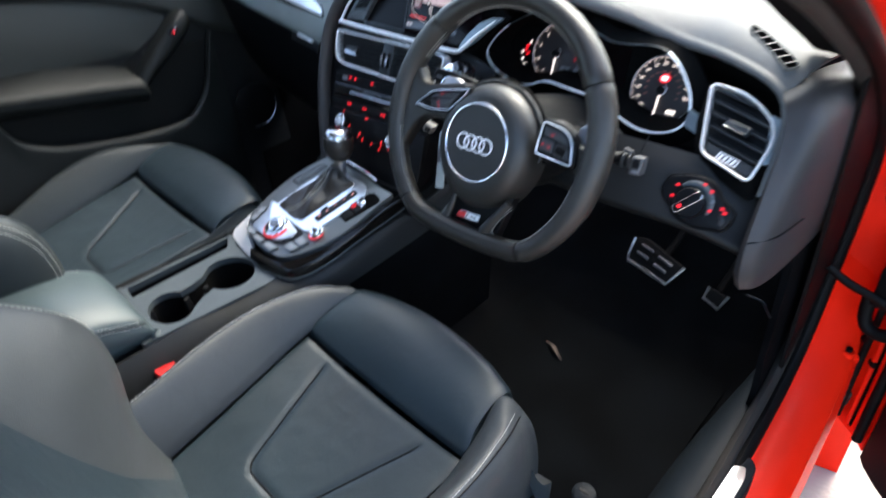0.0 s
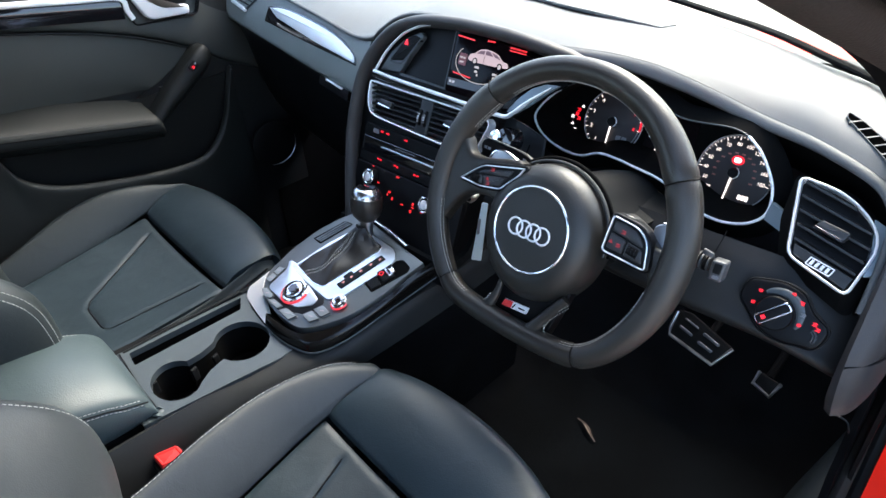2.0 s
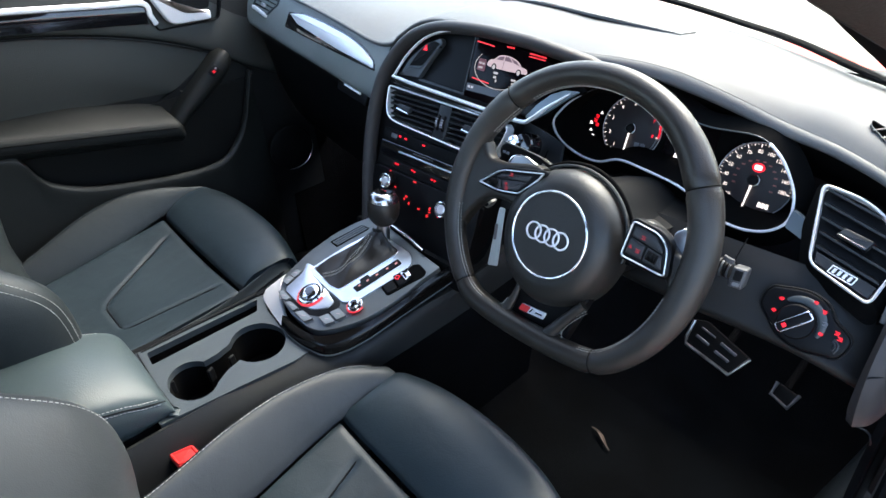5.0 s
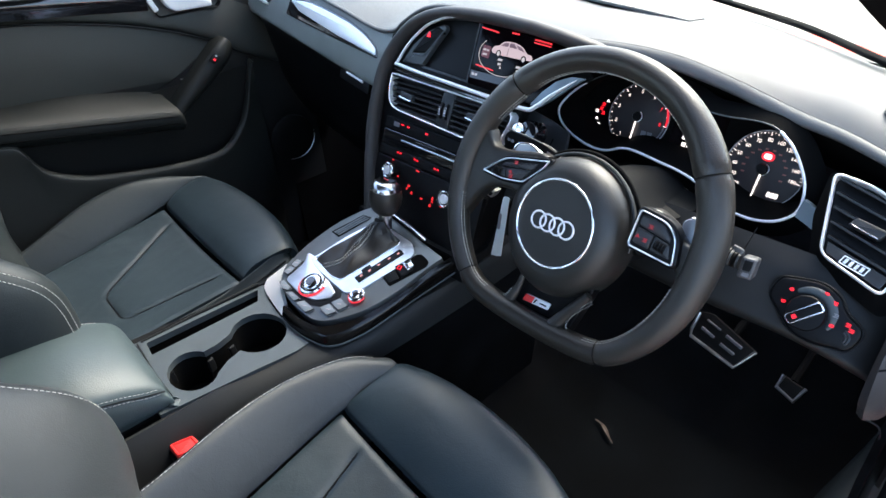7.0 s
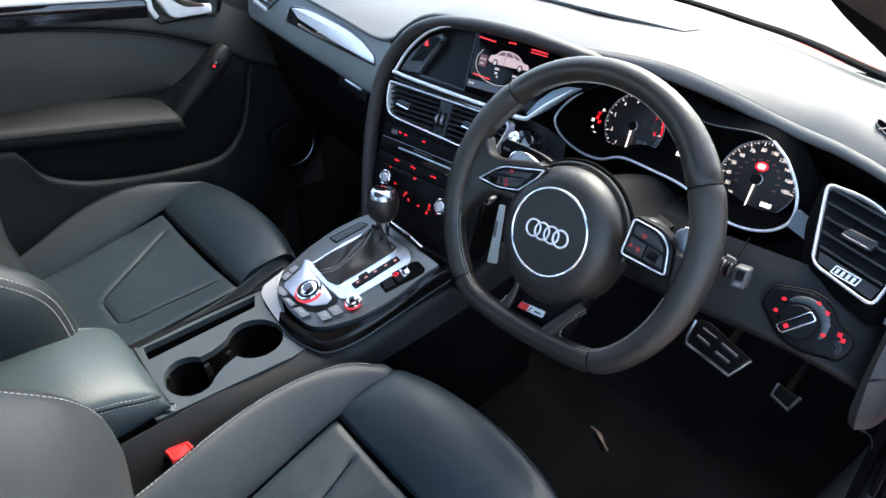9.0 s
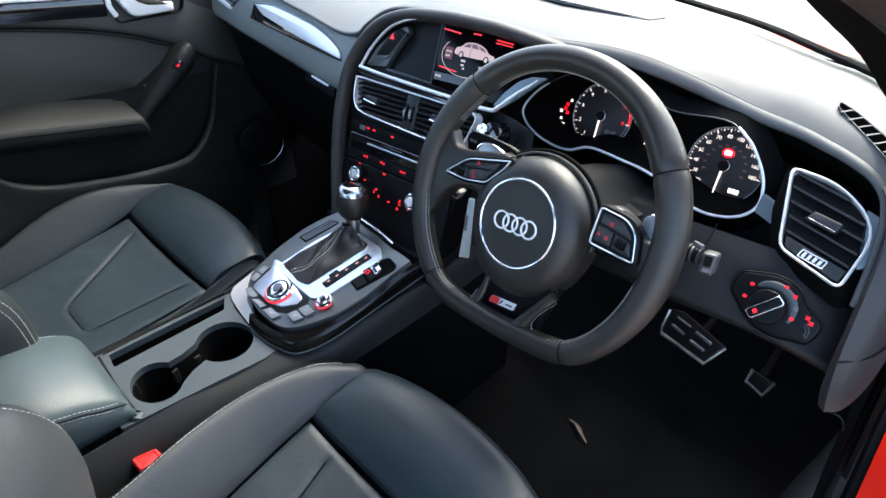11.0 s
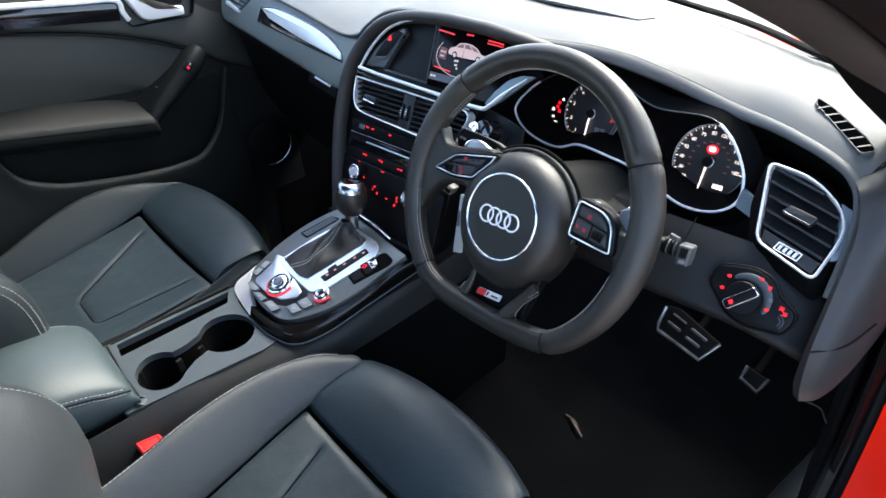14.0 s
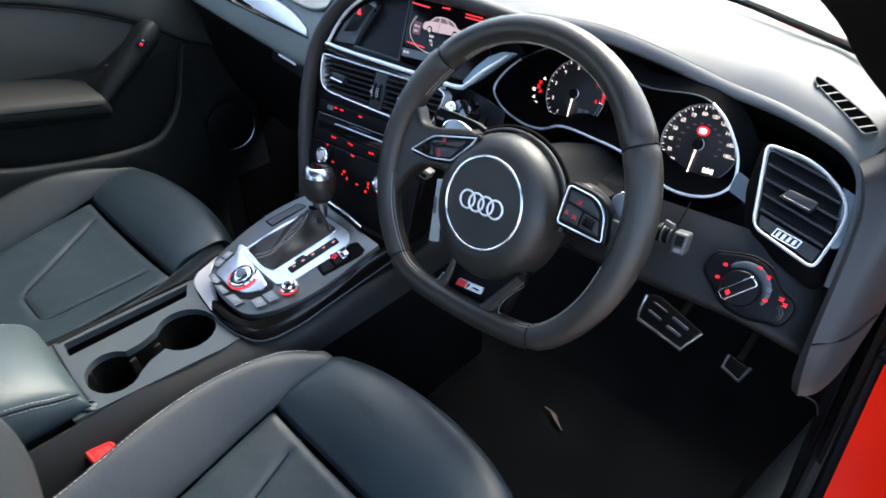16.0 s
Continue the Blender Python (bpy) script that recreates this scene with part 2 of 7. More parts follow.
def cling(bm, path, lift=0.0006):
    """The path laid on the outside of a closed mesh."""
    bmesh.ops.recalc_face_normals(bm, faces=bm.faces)
    tree = BVHTree.FromBMesh(bm)
    hits = [tree.find_nearest(Vector(p)) for p in path]
    return [q + n * lift for q, n, i, dist in hits]


def patch(ctrl, per=6, thick=0.012, groove=0.0, gw=0.010, disp=None, bm=None, edges="udlr"):
    """A smooth sheet through a grid of points (rows of columns), with thickness below it; groove sinks its edges, disp(x, y, z) lifts it."""
    bm = bm or bmesh.new()
    rows = [spline(r, per) for r in ctrl]
    cols = [spline([r[j] for r in rows], per) for j in range(len(rows[0]))]
    g = [[cols[j][i] for j in range(len(cols))] for i in range(len(cols[0]))]
    nr, nc = len(g), len(g[0])
    nor = [[None] * nc for _ in range(nr)]
    for i in range(nr):
        for j in range(nc):
            du = g[i][min(nc - 1, j + 1)] - g[i][max(0, j - 1)]
            dv = g[min(nr - 1, i + 1)][j] - g[max(0, i - 1)][j]
            k = du.cross(dv)
            nor[i][j] = k.normalized() if k.length > 1e-12 else V(0, 0, 1)
    top = [[None] * nc for _ in range(nr)]
    for i in range(nr):
        for j in range(nc):
            p, h = g[i][j], 0.0
            if groove:
                ds = []
                if "l" in edges:
                    ds.append((p - g[i][0]).length)
                if "r" in edges:
                    ds.append((p - g[i][-1]).length)
                if "u" in edges:
                    ds.append((p - g[0][j]).length)
                if "d" in edges:
                    ds.append((p - g[-1][j]).length)
                h -= sum(groove * math.exp(-(d / gw) ** 2) for d in ds)
            if disp:
                h += disp(p.x, p.y, p.z)
            top[i][j] = p + nor[i][j] * h
    tv = [[bm.verts.new(p) for p in r] for r in top]
    bv = [[bm.verts.new(g[i][j] - nor[i][j] * (thick + groove)) for j in range(nc)] for i in range(nr)]
    for i in range(nr - 1):
        for j in range(nc - 1):
            bm.faces.new((tv[i][j], tv[i][j + 1], tv[i + 1][j + 1], tv[i + 1][j]))
            bm.faces.new((bv[i][j], bv[i + 1][j], bv[i + 1][j + 1], bv[i][j + 1]))
    rim = [(0, j) for j in range(nc)] + [(i, nc - 1) for i in range(1, nr)] + [(nr - 1, j) for j in range(nc - 2, -1, -1)] + [(i, 0) for i in range(nr - 2, 0, -1)]
    for a, b in zip(rim, rim[1:] + rim[:1]):
        bm.faces.new((tv[a[0]][a[1]], bv[a[0]][a[1]], bv[b[0]][b[1]], tv[b[0]][b[1]]))
    return bm


def lathe(profile, m, n=32, bm=None):
    """A turned solid: profile of (radius, height) in the frame m."""
    bm = bm or bmesh.new()
    return ring_mesh(bm, [[m @ V(r * math.cos(2 * math.pi * i / n), r * math.sin(2 * math.pi * i / n), h) for i in range(n)] for r, h in profile])


def shift(m, x=0, y=0, z=0, rz=0):
    return m @ pose(x, y, z, 0, 0, rz)

# ---- frames of the main faces ----
STACK = plane_frame((0, 0.105, 0.77), (1, 0, 0), (0, 0.43, 1))
CONSOLE = plane_frame((0, 0, 0.68), (1, 0, 0), (0, 1, 0.3))
DIALS = plane_frame((0.42, 0.315, 0.895), (1, 0, 0), (0, 0.4, 1))
BINNACLE = plane_frame((0.42, 0.25, 0.895), (1, 0, 0), (0, 0.4, 1))
SIDE_VENT = plane_frame((0.66, 0.187, 0.86), (1, 0, 0), (0, 0.9, 1))
SWITCH = plane_frame((0.666, 0.136, 0.809), (1, 0, 0), (0, 0.6, 1)) @ Matrix.Diagonal((0.92, 0.92, 1, 1))
TILT = radians(25)
WHEEL = plane_frame((0.408, 0.006, 0.8845), (1, 0, 0), (0, math.sin(TILT), math.cos(TILT)))
FLOOR_Z = 0.245


# ---- setting: ground, body shell ----
def ground():
    bm = bmesh.new()
    bmesh.ops.create_grid(bm, x_segments=8, y_segments=8, size=400)
    tagged(part("ground", bm, CONCRETE), "pale concrete yard around the car", "ground", kind="structure")


def car_floor():
    f = tagged(part("floor", patch([[(x, y, FLOOR_Z + max(0, y - 0.42) * 0.75 + 0.004 * noise.noise((x * 9, y * 9, 0))) for x in np.linspace(-0.82, 0.78, 12)] for y in np.linspace(-1.3, 0.9, 14)], per=3, thick=0.02), CARPET),
               "black carpeted car floor with a rising footwell", "floor", kind="structure")
    return f


def shell():
    """Roof, rear, bulkhead, far pillars and glass that close the cabin."""
    # Roof and rear wall stay out of view; added to shut out sky light.
    b = bmesh.new()
    patch([[(x, y, 1.47 - 0.08 * (x / 0.62) ** 2 - 0.10 * x - 0.20 * max(0, (y + 0.35)) ** 2) for x in np.linspace(-0.62, 0.50, 6)] for y in np.linspace(-1.7, -0.02, 7)], per=3, thick=0.03, bm=b)
    tagged(part("ceiling", b, HEADLINER), "black headliner under the car roof", "ceiling", kind="structure")
    b = bmesh.new()
    ring_mesh(b, [[V(x, y, z) for x, y in ((-0.8, -1.75), (0.8, -1.75), (0.8, -1.70), (-0.8, -1.70))] for z in (0.2, 1.05)])
    tagged(part("wall_rear", b, DARK), "unseen dark wall closing the cabin rear", "wall", kind="structure")
    b = bmesh.new()
    ring_mesh(b, [[V(x, y, z) for x, y in ((-0.78, 0.80), (0.80, 0.80), (0.80, 0.84), (-0.78, 0.84))] for z in (0.2, 0.89)])
    tagged(part("wall_front", b, DARK), "dark footwell bulkhead under the dashboard", "wall", kind="structure")
    # windscreen and its pillars
    base = [(-0.74, 0.36, 0.975), (-0.58, 0.47, 0.985), (-0.38, 0.60, 0.99), (0.0, 0.74, 0.995), (0.38, 0.60, 0.99), (0.58, 0.47, 0.985), (0.74, 0.36, 0.975)]
    top = [(-0.57, -0.16, 1.43), (-0.45, -0.06, 1.44), (-0.30, 0.0, 1.44), (0, 0.02, 1.43), (0.30, 0.0, 1.41), (0.45, -0.06, 1.38), (0.57, -0.16, 1.34)]
    mid = [tuple((a + b) / 2 + (0.03 if k == 2 else 0.02 if k == 1 else 0) for k, (a, b) in enumerate(zip(p, q))) for p, q in zip(base, top)]
    w = part("windscreen", patch([base, mid, top], per=5, thick=0.004), GLASS)
    w.visible_shadow = False
    tagged(w, "clear laminated windscreen", "windscreen", kind="structure")
    edge = spline([(x, y - 0.004, z + 0.011) for x, y, z in base], 8)
    tagged(part("trim", tube(edge, 0.008, flat=0.6), RUBBER_DARK), "black rubber strip along the windscreen base", "trim", kind="structure")


def body_side():
    """The red door aperture on the driver's side, with its seal, sill and check strap."""
    body = thing("car_body", "bright red painted door aperture with black rubber seal", "car body", kind="structure")
    line = spline([(0.700, -0.80, 1.385), (0.725, -0.50, 1.345), (0.765, -0.24, 1.245), (0.787, -0.083, 1.172), (0.795, 0.095, 1.088), (0.80, 0.33, 0.948), (0.802, 0.475, 0.80), (0.802, 0.49, 0.67), (0.802, 0.45, 0.545), (0.805, 0.36, 0.42), (0.808, 0.19, 0.368), (0.812, -0.1, 0.355), (0.812, -0.7, 0.35)], 8)
    n = len(line)
    # red return face outside the seal, turning out to the outer skin
    cx, cz = -0.35, 0.80
    rows = []
    for k, (dx0, gr0) in enumerate(((-0.012, -0.004), (0.0, 0.02), (0.012, 0.034), (0.035, 0.052), (0.06, 0.075), (0.068, 0.105), (0.07, 0.22))):
        row = []
        for i, p in enumerate(line[::3] + [line[-1]]):
            dx, gr = dx0, gr0
            d = Vector((0, p.y - cx, p.z - cz)).normalized()
            if p.z < 0.40:
                d = Vector((0, 0.2, -1)).normalized()
            f = min(1.0, max(0.0, (0.47 - p.z) / 0.08))
            if f:
                alt = ((-0.012, -0.004), (0.0, 0.010), (0.022, 0.014), (0.046, 0.018), (0.068, 0.028), (0.080, 0.06), (0.080, 0.24))[k]
                dx, gr = dx0 + (alt[0] - dx0) * f, gr0 + (alt[1] - gr0) * f
            if p.z > 0.82:
                gr, dx = min(gr, 0.06 + 0.004 * k), min(dx, 0.022 + 0.002 * k)
            row.append(Vector((p.x + dx, p.y + d.y * gr, p.z + d.z * gr)))
        rows.append(row)
    part("door_aperture", patch(rows, per=2, thick=0.006), RED_PAINT, body)
    for k, (r, off, inw, m, lab) in enumerate(((0.013, -0.004, 0.004, RUBBER, "black rubber bulb seal"), (0.012, -0.020, 0.016, SEAL_GREY, "grey flocked inner seal lip"))):
        pts = []
        for p in line:
            d = Vector((0, p.y - cx, p.z - cz)).normalized()
            pts.append(p + Vector((off, 0, 0)) - d * inw)
        part("door_seal", tube(pts, r, n=10, up=(1, 0, 0), flat=0.9), m, body, lab)
    edge = [(0.790, -0.50, 1.325), (0.820, -0.12, 1.190), (0.824, 0.05, 1.124), (0.834, 0.20, 1.050), (0.862, 0.40, 0.906)]
    part("pillar_finisher", tube(spline(edge, 6), 0.0075, n=12, up=(1, 0, 0), flat=0.8, taper=lambda t: 0.9 + 1.1 * t), RUBBER_DARK, body, "black outer pillar finisher")
    part("hinge_pillar", patch([[(x, y, z) for x, y in ((0.800, 0.49), (0.83, 0.505), (0.87, 0.52), (0.92, 0.53))] for z in (0.0, 0.35, 0.65, 0.88)], per=3, thick=0.01), RED_PAINT, body, "red painted hinge pillar")
    # inner pillar trim and footwell side panel
    outer = [(0.715, -0.50, 1.330), (0.746, -0.24, 1.238), (0.764, -0.083, 1.166), (0.772, 0.095, 1.078), (0.776, 0.23, 0.998), (0.778, 0.34, 0.93)]
    inner = [(0.595, -0.46, 1.385), (0.640, -0.20, 1.272), (0.666, -0.03, 1.174), (0.682, 0.118, 1.098), (0.694, 0.215, 1.036), (0.722, 0.300, 0.972)]
    crown = [tuple((p + q) / 2 + (0.004, -0.006, 0.010)[k] for k, (p, q) in enumerate(zip(u, v))) for u, v in zip(outer, inner)]
    part("pillar_trim", patch([inner, crown, outer], per=5, thick=0.01), PILLAR, body, "dark brown pillar trim")
    part("footwell_panel", patch([[(0.775 - 0.03 * max(0, 0.36 - z) / 0.12, y, z) for y in np.linspace(0.26, 0.82, 6)] for z in np.linspace(0.24, 0.72, 5)], per=3, thick=0.01), CARPET, body)
    part("footwell_panel", patch([[(-0.735, y, z) for y in np.linspace(0.25, 0.82, 4)] for z in np.linspace(0.24, 0.96, 4)], per=2, thick=0.01), CARPET, body)
    part("bonnet", patch([[(x, y, z - 0.10 * (x / 0.8) ** 2) for x in np.linspace(-0.8, 0.8, 7)] for y, z in ((0.80, 0.90), (1.1, 0.84), (1.5, 0.74), (1.9, 0.60))], per=3, thick=0.01), RED_PAINT, body)
    part("pillar_base", patch([[(0.793, 0.32, 0.40), (0.794, 0.40, 0.40), (0.797, 0.50, 0.40)], [(0.793, 0.32, 0.70), (0.794, 0.40, 0.70), (0.797, 0.50, 0.70)], [(0.790, 0.30, 0.95), (0.793, 0.36, 0.93), (0.796, 0.42, 0.88)]], per=4, thick=0.006), RUBBER, body)
    # unseen rear quarter panels, added to block light from behind the front doors
    for x in (-0.80, 0.80):
        part("rear_side", patch([[(x, y, z) for y in (-1.72, -1.3, -0.86)] for z in (0.22, 0.6, 1.02)], per=2, thick=0.04), PLASTIC, body)
        part("rear_pillar", patch([[(x * (1 - 0.22 * k), y - 0.04 * k, z) for y in (-0.98, -0.92, -0.84)] for k, z in ((0, 1.0), (0.5, 1.2), (1, 1.42))], per=2, thick=0.03), PILLAR, body)
    # sill cover with its bright insert
    part("sill_cover", patch([[(min(x + dx, 0.812), y, z + 0.9 * dx * (x > 0.71)) for x, z in ((0.70, 0.262), (0.725, 0.33), (0.755, 0.358), (0.79, 0.362), (0.812, 0.356))] for y, dx in ((-0.8, 0), (-0.4, 0), (0.0, 0), (0.20, 0.004), (0.36, 0.018), (0.50, 0.036), (0.62, 0.05))], per=4, thick=0.01), SILL_PLASTIC, body, "dark grey sill cover")
    s = plane_frame((0, 0, 0.376), (1, 0, 0), (0, 1, 0))
    part("tread_surround", prism(rounded([(0.772, -0.7), (0.824, -0.7), (0.834, 0.115), (0.828, 0.150), (0.804, 0.158), (0.784, 0.09)], [0.004, 0.004, 0.02, 0.015, 0.012, 0.02]), s, 0.030, 0.004, 0.0), SILL_PLASTIC, body, "dark tread strip surround")
    plate = part("sill_plate", prism(rounded([(0.786, -0.7), (0.815, -0.7), (0.825, 0.105), (0.818, 0.132), (0.801, 0.122)], [0.003, 0.003, 0.010, 0.008, 0.006]), s, 0.004, 0.001, 0.0022), BRUSHED_DARK, body, "aluminium tread strip")
    part("tread_insert", prism(rounded([(0.800, -0.7), (0.809, -0.7), (0.819, 0.098), (0.812, 0.104)], 0.003), s, 0.003, 0.0006, 0.0034), CHROME, plate, "bright aluminium tread insert")
    return body


ground()
car_floor()
shell()
body_side()


# ---- dashboard ----
BROW = [(-0.735, 0.268, 1.046), (-0.6, 0.252, 1.035), (-0.45, 0.235, 1.022), (-0.3, 0.218, 1.004), (-0.185, 0.208, 0.986), (-0.125, 0.208, 0.99), (-0.098, 0.212, 1.008), (-0.055, 0.22, 1.032), (0, 0.224, 1.042), (0.09, 0.226, 1.038), (0.18, 0.23, 1.025), (0.27, 0.245, 1.016), (0.36, 0.268, 1.005), (0.45, 0.288, 0.982), (0.547, 0.292, 0.957), (0.62, 0.270, 0.953), (0.685, 0.248, 0.942), (0.712, 0.236, 0.928), (0.724, 0.222, 0.908), (0.729, 0.205, 0.885), (0.731, 0.187, 0.862), (0.733, 0.160, 0.832)]


def lean(x):
    """How much the passenger side of the dashboard rises towards the door."""
    return 0.12 * max(0.0, -0.16 - x)


def fascia_y(x):
    return 0.182 + 0.055 * ((-0.13 - x) / 0.59)


def fascia_frame(x, z):
    """A frame on the passenger fascia with its x axis along the dashboard."""
    return plane_frame((x, fascia_y(x) + 0.42 * max(0, z - 0.918), z + lean(x)), (1, -0.093, -0.12), (0, 0.45, 1))


def louvres(name, host, m, outline, rows, depth, material, tilt=0.35, slope=0.0):
    """Slats across an outlined opening, each cut to the outline's width at its height."""
    o = [Vector((p[0], p[1])) for p in outline]
    for h in rows:
        xs = []
        for k in range(len(o)):
            a, b = o[k - 1], o[k]
            ga, gb = a.y - h - slope * a.x, b.y - h - slope * b.x
            if ga * gb < 0:
                xs.append(a.x + (b.x - a.x) * ga / (ga - gb))
        if len(xs) >= 2:
            x0, x1 = min(xs) + 0.001, max(xs) - 0.001
            bm = bmesh.new()
            ring_mesh(bm, [[m @ V(x, h + slope * x + dy, z) for dy, z in ((-0.0012, 0.0), (0.0014, 0.001), (0.0014 + depth * tilt, -depth), (-0.0004 + depth * tilt, -depth))] for x in (x0, x1)])
            part(name, bm, material, host)


def dashboard():
    d = thing("dashboard", "dark grey soft-skinned dashboard with a swept brow", "dashboard")
    line = spline(BROW, 4)
    face = Vector((0, -0.85, 0.5)).normalized()
    lip, n = [], len(line)
    for i, p in enumerate(line):
        t = (line[min(n - 1, i + 1)] - line[max(0, i - 1)]).normalized()
        s = face.cross(t).normalized()
        w = 0.012 + 0.008 * min(1.0, max(0.0, (0.70 - p.x) / 0.3)) - 0.011 * min(1.0, max(0.0, (0.40 - p.x) / 0.22))
        lip.append((p, s, w))
    # soft lip that follows the brow and turns down beside the vent
    rows = [[p + s * (w * a) + face * b for p, s, w in lip] for a, b in ((0.15, -0.016), (-0.02, -0.007), (0.0, -0.002), (0.10, 0.0005), (0.45, 0.0010), (0.80, -0.0015), (1.05, -0.0055))]
    part("brow_lip", patch(rows, per=2, thick=0.002), SOFT, d)
    top = [q for q in lip if q[0].y > 0.20 and not (q[0].x > 0.716)]
    base_x, base_y = (0.0, 0.38, 0.58, 0.66, 0.80), (0.735, 0.60, 0.47, 0.42, 0.34)
    rows = []
    for f in (0.0, 0.12, 0.3, 0.5, 0.7, 0.88, 1.0):
        row = []
        for p, s, w in top:
            a = p + s * w + face * -0.004
            e = V(p.x + 0.07 * max(0, (p.x - 0.55) / 0.17) ** 2, float(np.interp(abs(p.x), base_x, base_y)), 0.985 - max(0, abs(p.x) - 0.62) * 0.20)
            q = a.lerp(e, f)
            row.append(q + V(0, 0, 0.016 * math.sin(math.pi * f ** 0.7)))
        rows.append(row)
    part("dash_top", patch(rows, per=2, thick=0.006), SOFT, d)
    hood = BROW[7:]
    part("hood_lining", patch([[V(x - 0.30 * max(0, x - 0.6), max(y + 0.10, 0.335 if x < 0.68 else 0.28), z - 0.085) for x, y, z in hood], [V(x - 0.10 * max(0, x - 0.6), y + 0.05, z - 0.045) for x, y, z in hood], [V(x + 0.002, y + 0.010, z - 0.002) for x, y, z in hood]], per=4, thick=0.004), RUBBER_DARK, d, "matt black lining under the brow")
    # speaker cover in the middle of the top, a thin seam with a slightly raised panel
    def top_z(x, y):
        bx = [p[0] for p in BROW[:-3]]
        yb, zb = np.interp(x, bx, [p[1] for p in BROW[:-3]]), np.interp(x, bx, [p[2] for p in BROW[:-3]])
        f = (y - yb) / (0.735 - 0.80 * abs(x) ** 1.75 - yb)
        return zb + 0.012 + (0.973 - zb) * f + 0.016 * math.sin(math.pi * max(0, f) ** 0.7)
    part("speaker_cover", patch([[(x, y + 0.12 * (0.335 - x) * k, top_z(x, y + 0.12 * (0.335 - x) * k) + 0.0025) for x in (-0.04, 0.06, 0.17, 0.27, 0.335)] for y, k in ((0.420, 0), (0.445, 0.5), (0.470, 1))], per=4, thick=0.004), COVER, d, "smooth grey speaker cover")
    edge = [(x, 0.420, top_z(x, 0.420) + 0.0032) for x in np.linspace(-0.04, 0.335, 14)] + [(0.336, 0.420 + 0.001 * k, top_z(0.335, 0.42 + 0.001 * k) + 0.0032) for k in (10, 25, 45)]
    part("cover_seam", tube(edge, 0.00035, n=6), PLASTIC, d, "thin dark seam")
    dome = plane_frame((0.672, 0.378, 0.972), (0.8, -0.6, -0.05), (0.6, 0.8, 0.0))
    part("tweeter_cover", prism(ellipse(0, 0, 0.030, 0.022, 28), dome, 0.008, 0.004, 0.004), COVER, d, "smooth oval tweeter cover")
    # passenger fascia
    xs = [-0.735, -0.65, -0.55, -0.45, -0.35, -0.25, -0.13]
    prof = ((0.045, 0.990), (0.030, 0.984), (0.014, 0.958), (0.001, 0.925), (-0.006, 0.900), (-0.006, 0.884), (0.008, 0.872))
    part("passenger_fascia", patch([[(x, fascia_y(x) + dy, z + lean(x)) for x in xs] for dy, z in prof[::-1]], per=4, thick=0.01), FASCIA_LIT, d)
    prof = ((0.006, 0.886), (0.006, 0.872), (0.012, 0.862), (0.020, 0.84), (0.03, 0.78), (0.05, 0.69), (0.09, 0.60), (0.16, 0.52))
    part("glovebox_lid", patch([[(x, fascia_y(x) + dy, z + lean(x)) for x in xs] for dy, z in prof[::-1]], per=4, thick=0.012, groove=0.003, gw=0.005), DARK, d, "black grained glovebox lid")
    # silver strip set in the fascia
    m = fascia_frame(-0.372, 0.940)
    # Its wide lower band paints the dark reflection in the aluminium strip.
    o = rounded([(-0.158, -0.016), (-0.148, 0.020), (-0.08, 0.034), (-0.01, 0.038), (0.105, 0.038), (0.166, 0.030), (0.210, 0.016), (0.216, -0.003), (0.05, -0.010)], [0.005, 0.006, 0.02, 0.03, 0.03, 0.02, 0.010, 0.005, 0.03])
    part("strip_surround", prism(o, m, 0.014, 0.002, 0.0050), PIANO, d, "gloss black strip surround with a painted reflection band")
    o = rounded([(-0.140, 0.018), (-0.08, 0.030), (-0.01, 0.034), (0.105, 0.034), (0.163, 0.0265), (0.206, 0.013), (0.209, 0.001), (0.06, -0.001), (-0.10, 0.005)], [0.004, 0.02, 0.03, 0.03, 0.02, 0.008, 0.004, 0.03, 0.004])
    part("trim_strip", prism(o, m, 0.010, 0.002, 0.0078), CHROME, d, "bright brushed aluminium trim strip")
    # glovebox catch
    m = fascia_frame(-0.245, 0.872)
    part("catch_plate", prism(rounded(rect(-0.055, -0.014, 0.055, 0.010), 0.005), m, 0.012, 0.002, 0.006), DARK, d)
    part("catch", prism(rounded(rect(-0.026, 0.002, 0.034, 0.0065), 0.002), m, 0.012, 0.002, 0.011), CHROME, d, "chrome glovebox catch")
    # knee panel on the driver's side
    rows = []
    for t, (y0, z0) in zip((0, 0.2, 0.45, 0.7, 0.9, 1), ((0.172, 0.862), (0.150, 0.838), (0.130, 0.80), (0.122, 0.782), (0.142, 0.766), (0.22, 0.750))):
        up = 1.0 - t
        rows.append([(x, y0 + 0.010 * ((x - 0.52) / 0.2) ** 2 + 0.26 * max(0.0, x - 0.60) * up, z0 - 0.03 * t * (x - 0.45) - (0.02 if x > 0.7 else 0) * t - 0.22 * max(0.0, x - 0.60) * up) for x in (0.20, 0.32, 0.45, 0.56, 0.66, 0.748)])
    part("knee_panel", patch(rows[::-1], per=4, thick=0.012), KNEE, d, "dark grey lower knee panel")
    part("panel_seam", tube(spline([(0.582, 0.166, 0.874), (0.579, 0.152, 0.852), (0.574, 0.140, 0.830)], 6), 0.0008, n=6), DARK, d)
    # dark face left of the instruments, with its upright seam
    part("side_face", patch([[(0.188, 0.196, 0.862), (0.235, 0.190, 0.862), (0.285, 0.186, 0.862)], [(0.190, 0.202, 0.890), (0.236, 0.196, 0.890), (0.285, 0.192, 0.886)], [(0.195, 0.212, 0.916), (0.238, 0.206, 0.912), (0.282, 0.202, 0.902)]], per=3, thick=0.006), SLAT, d, "dark grey face beside the instruments")
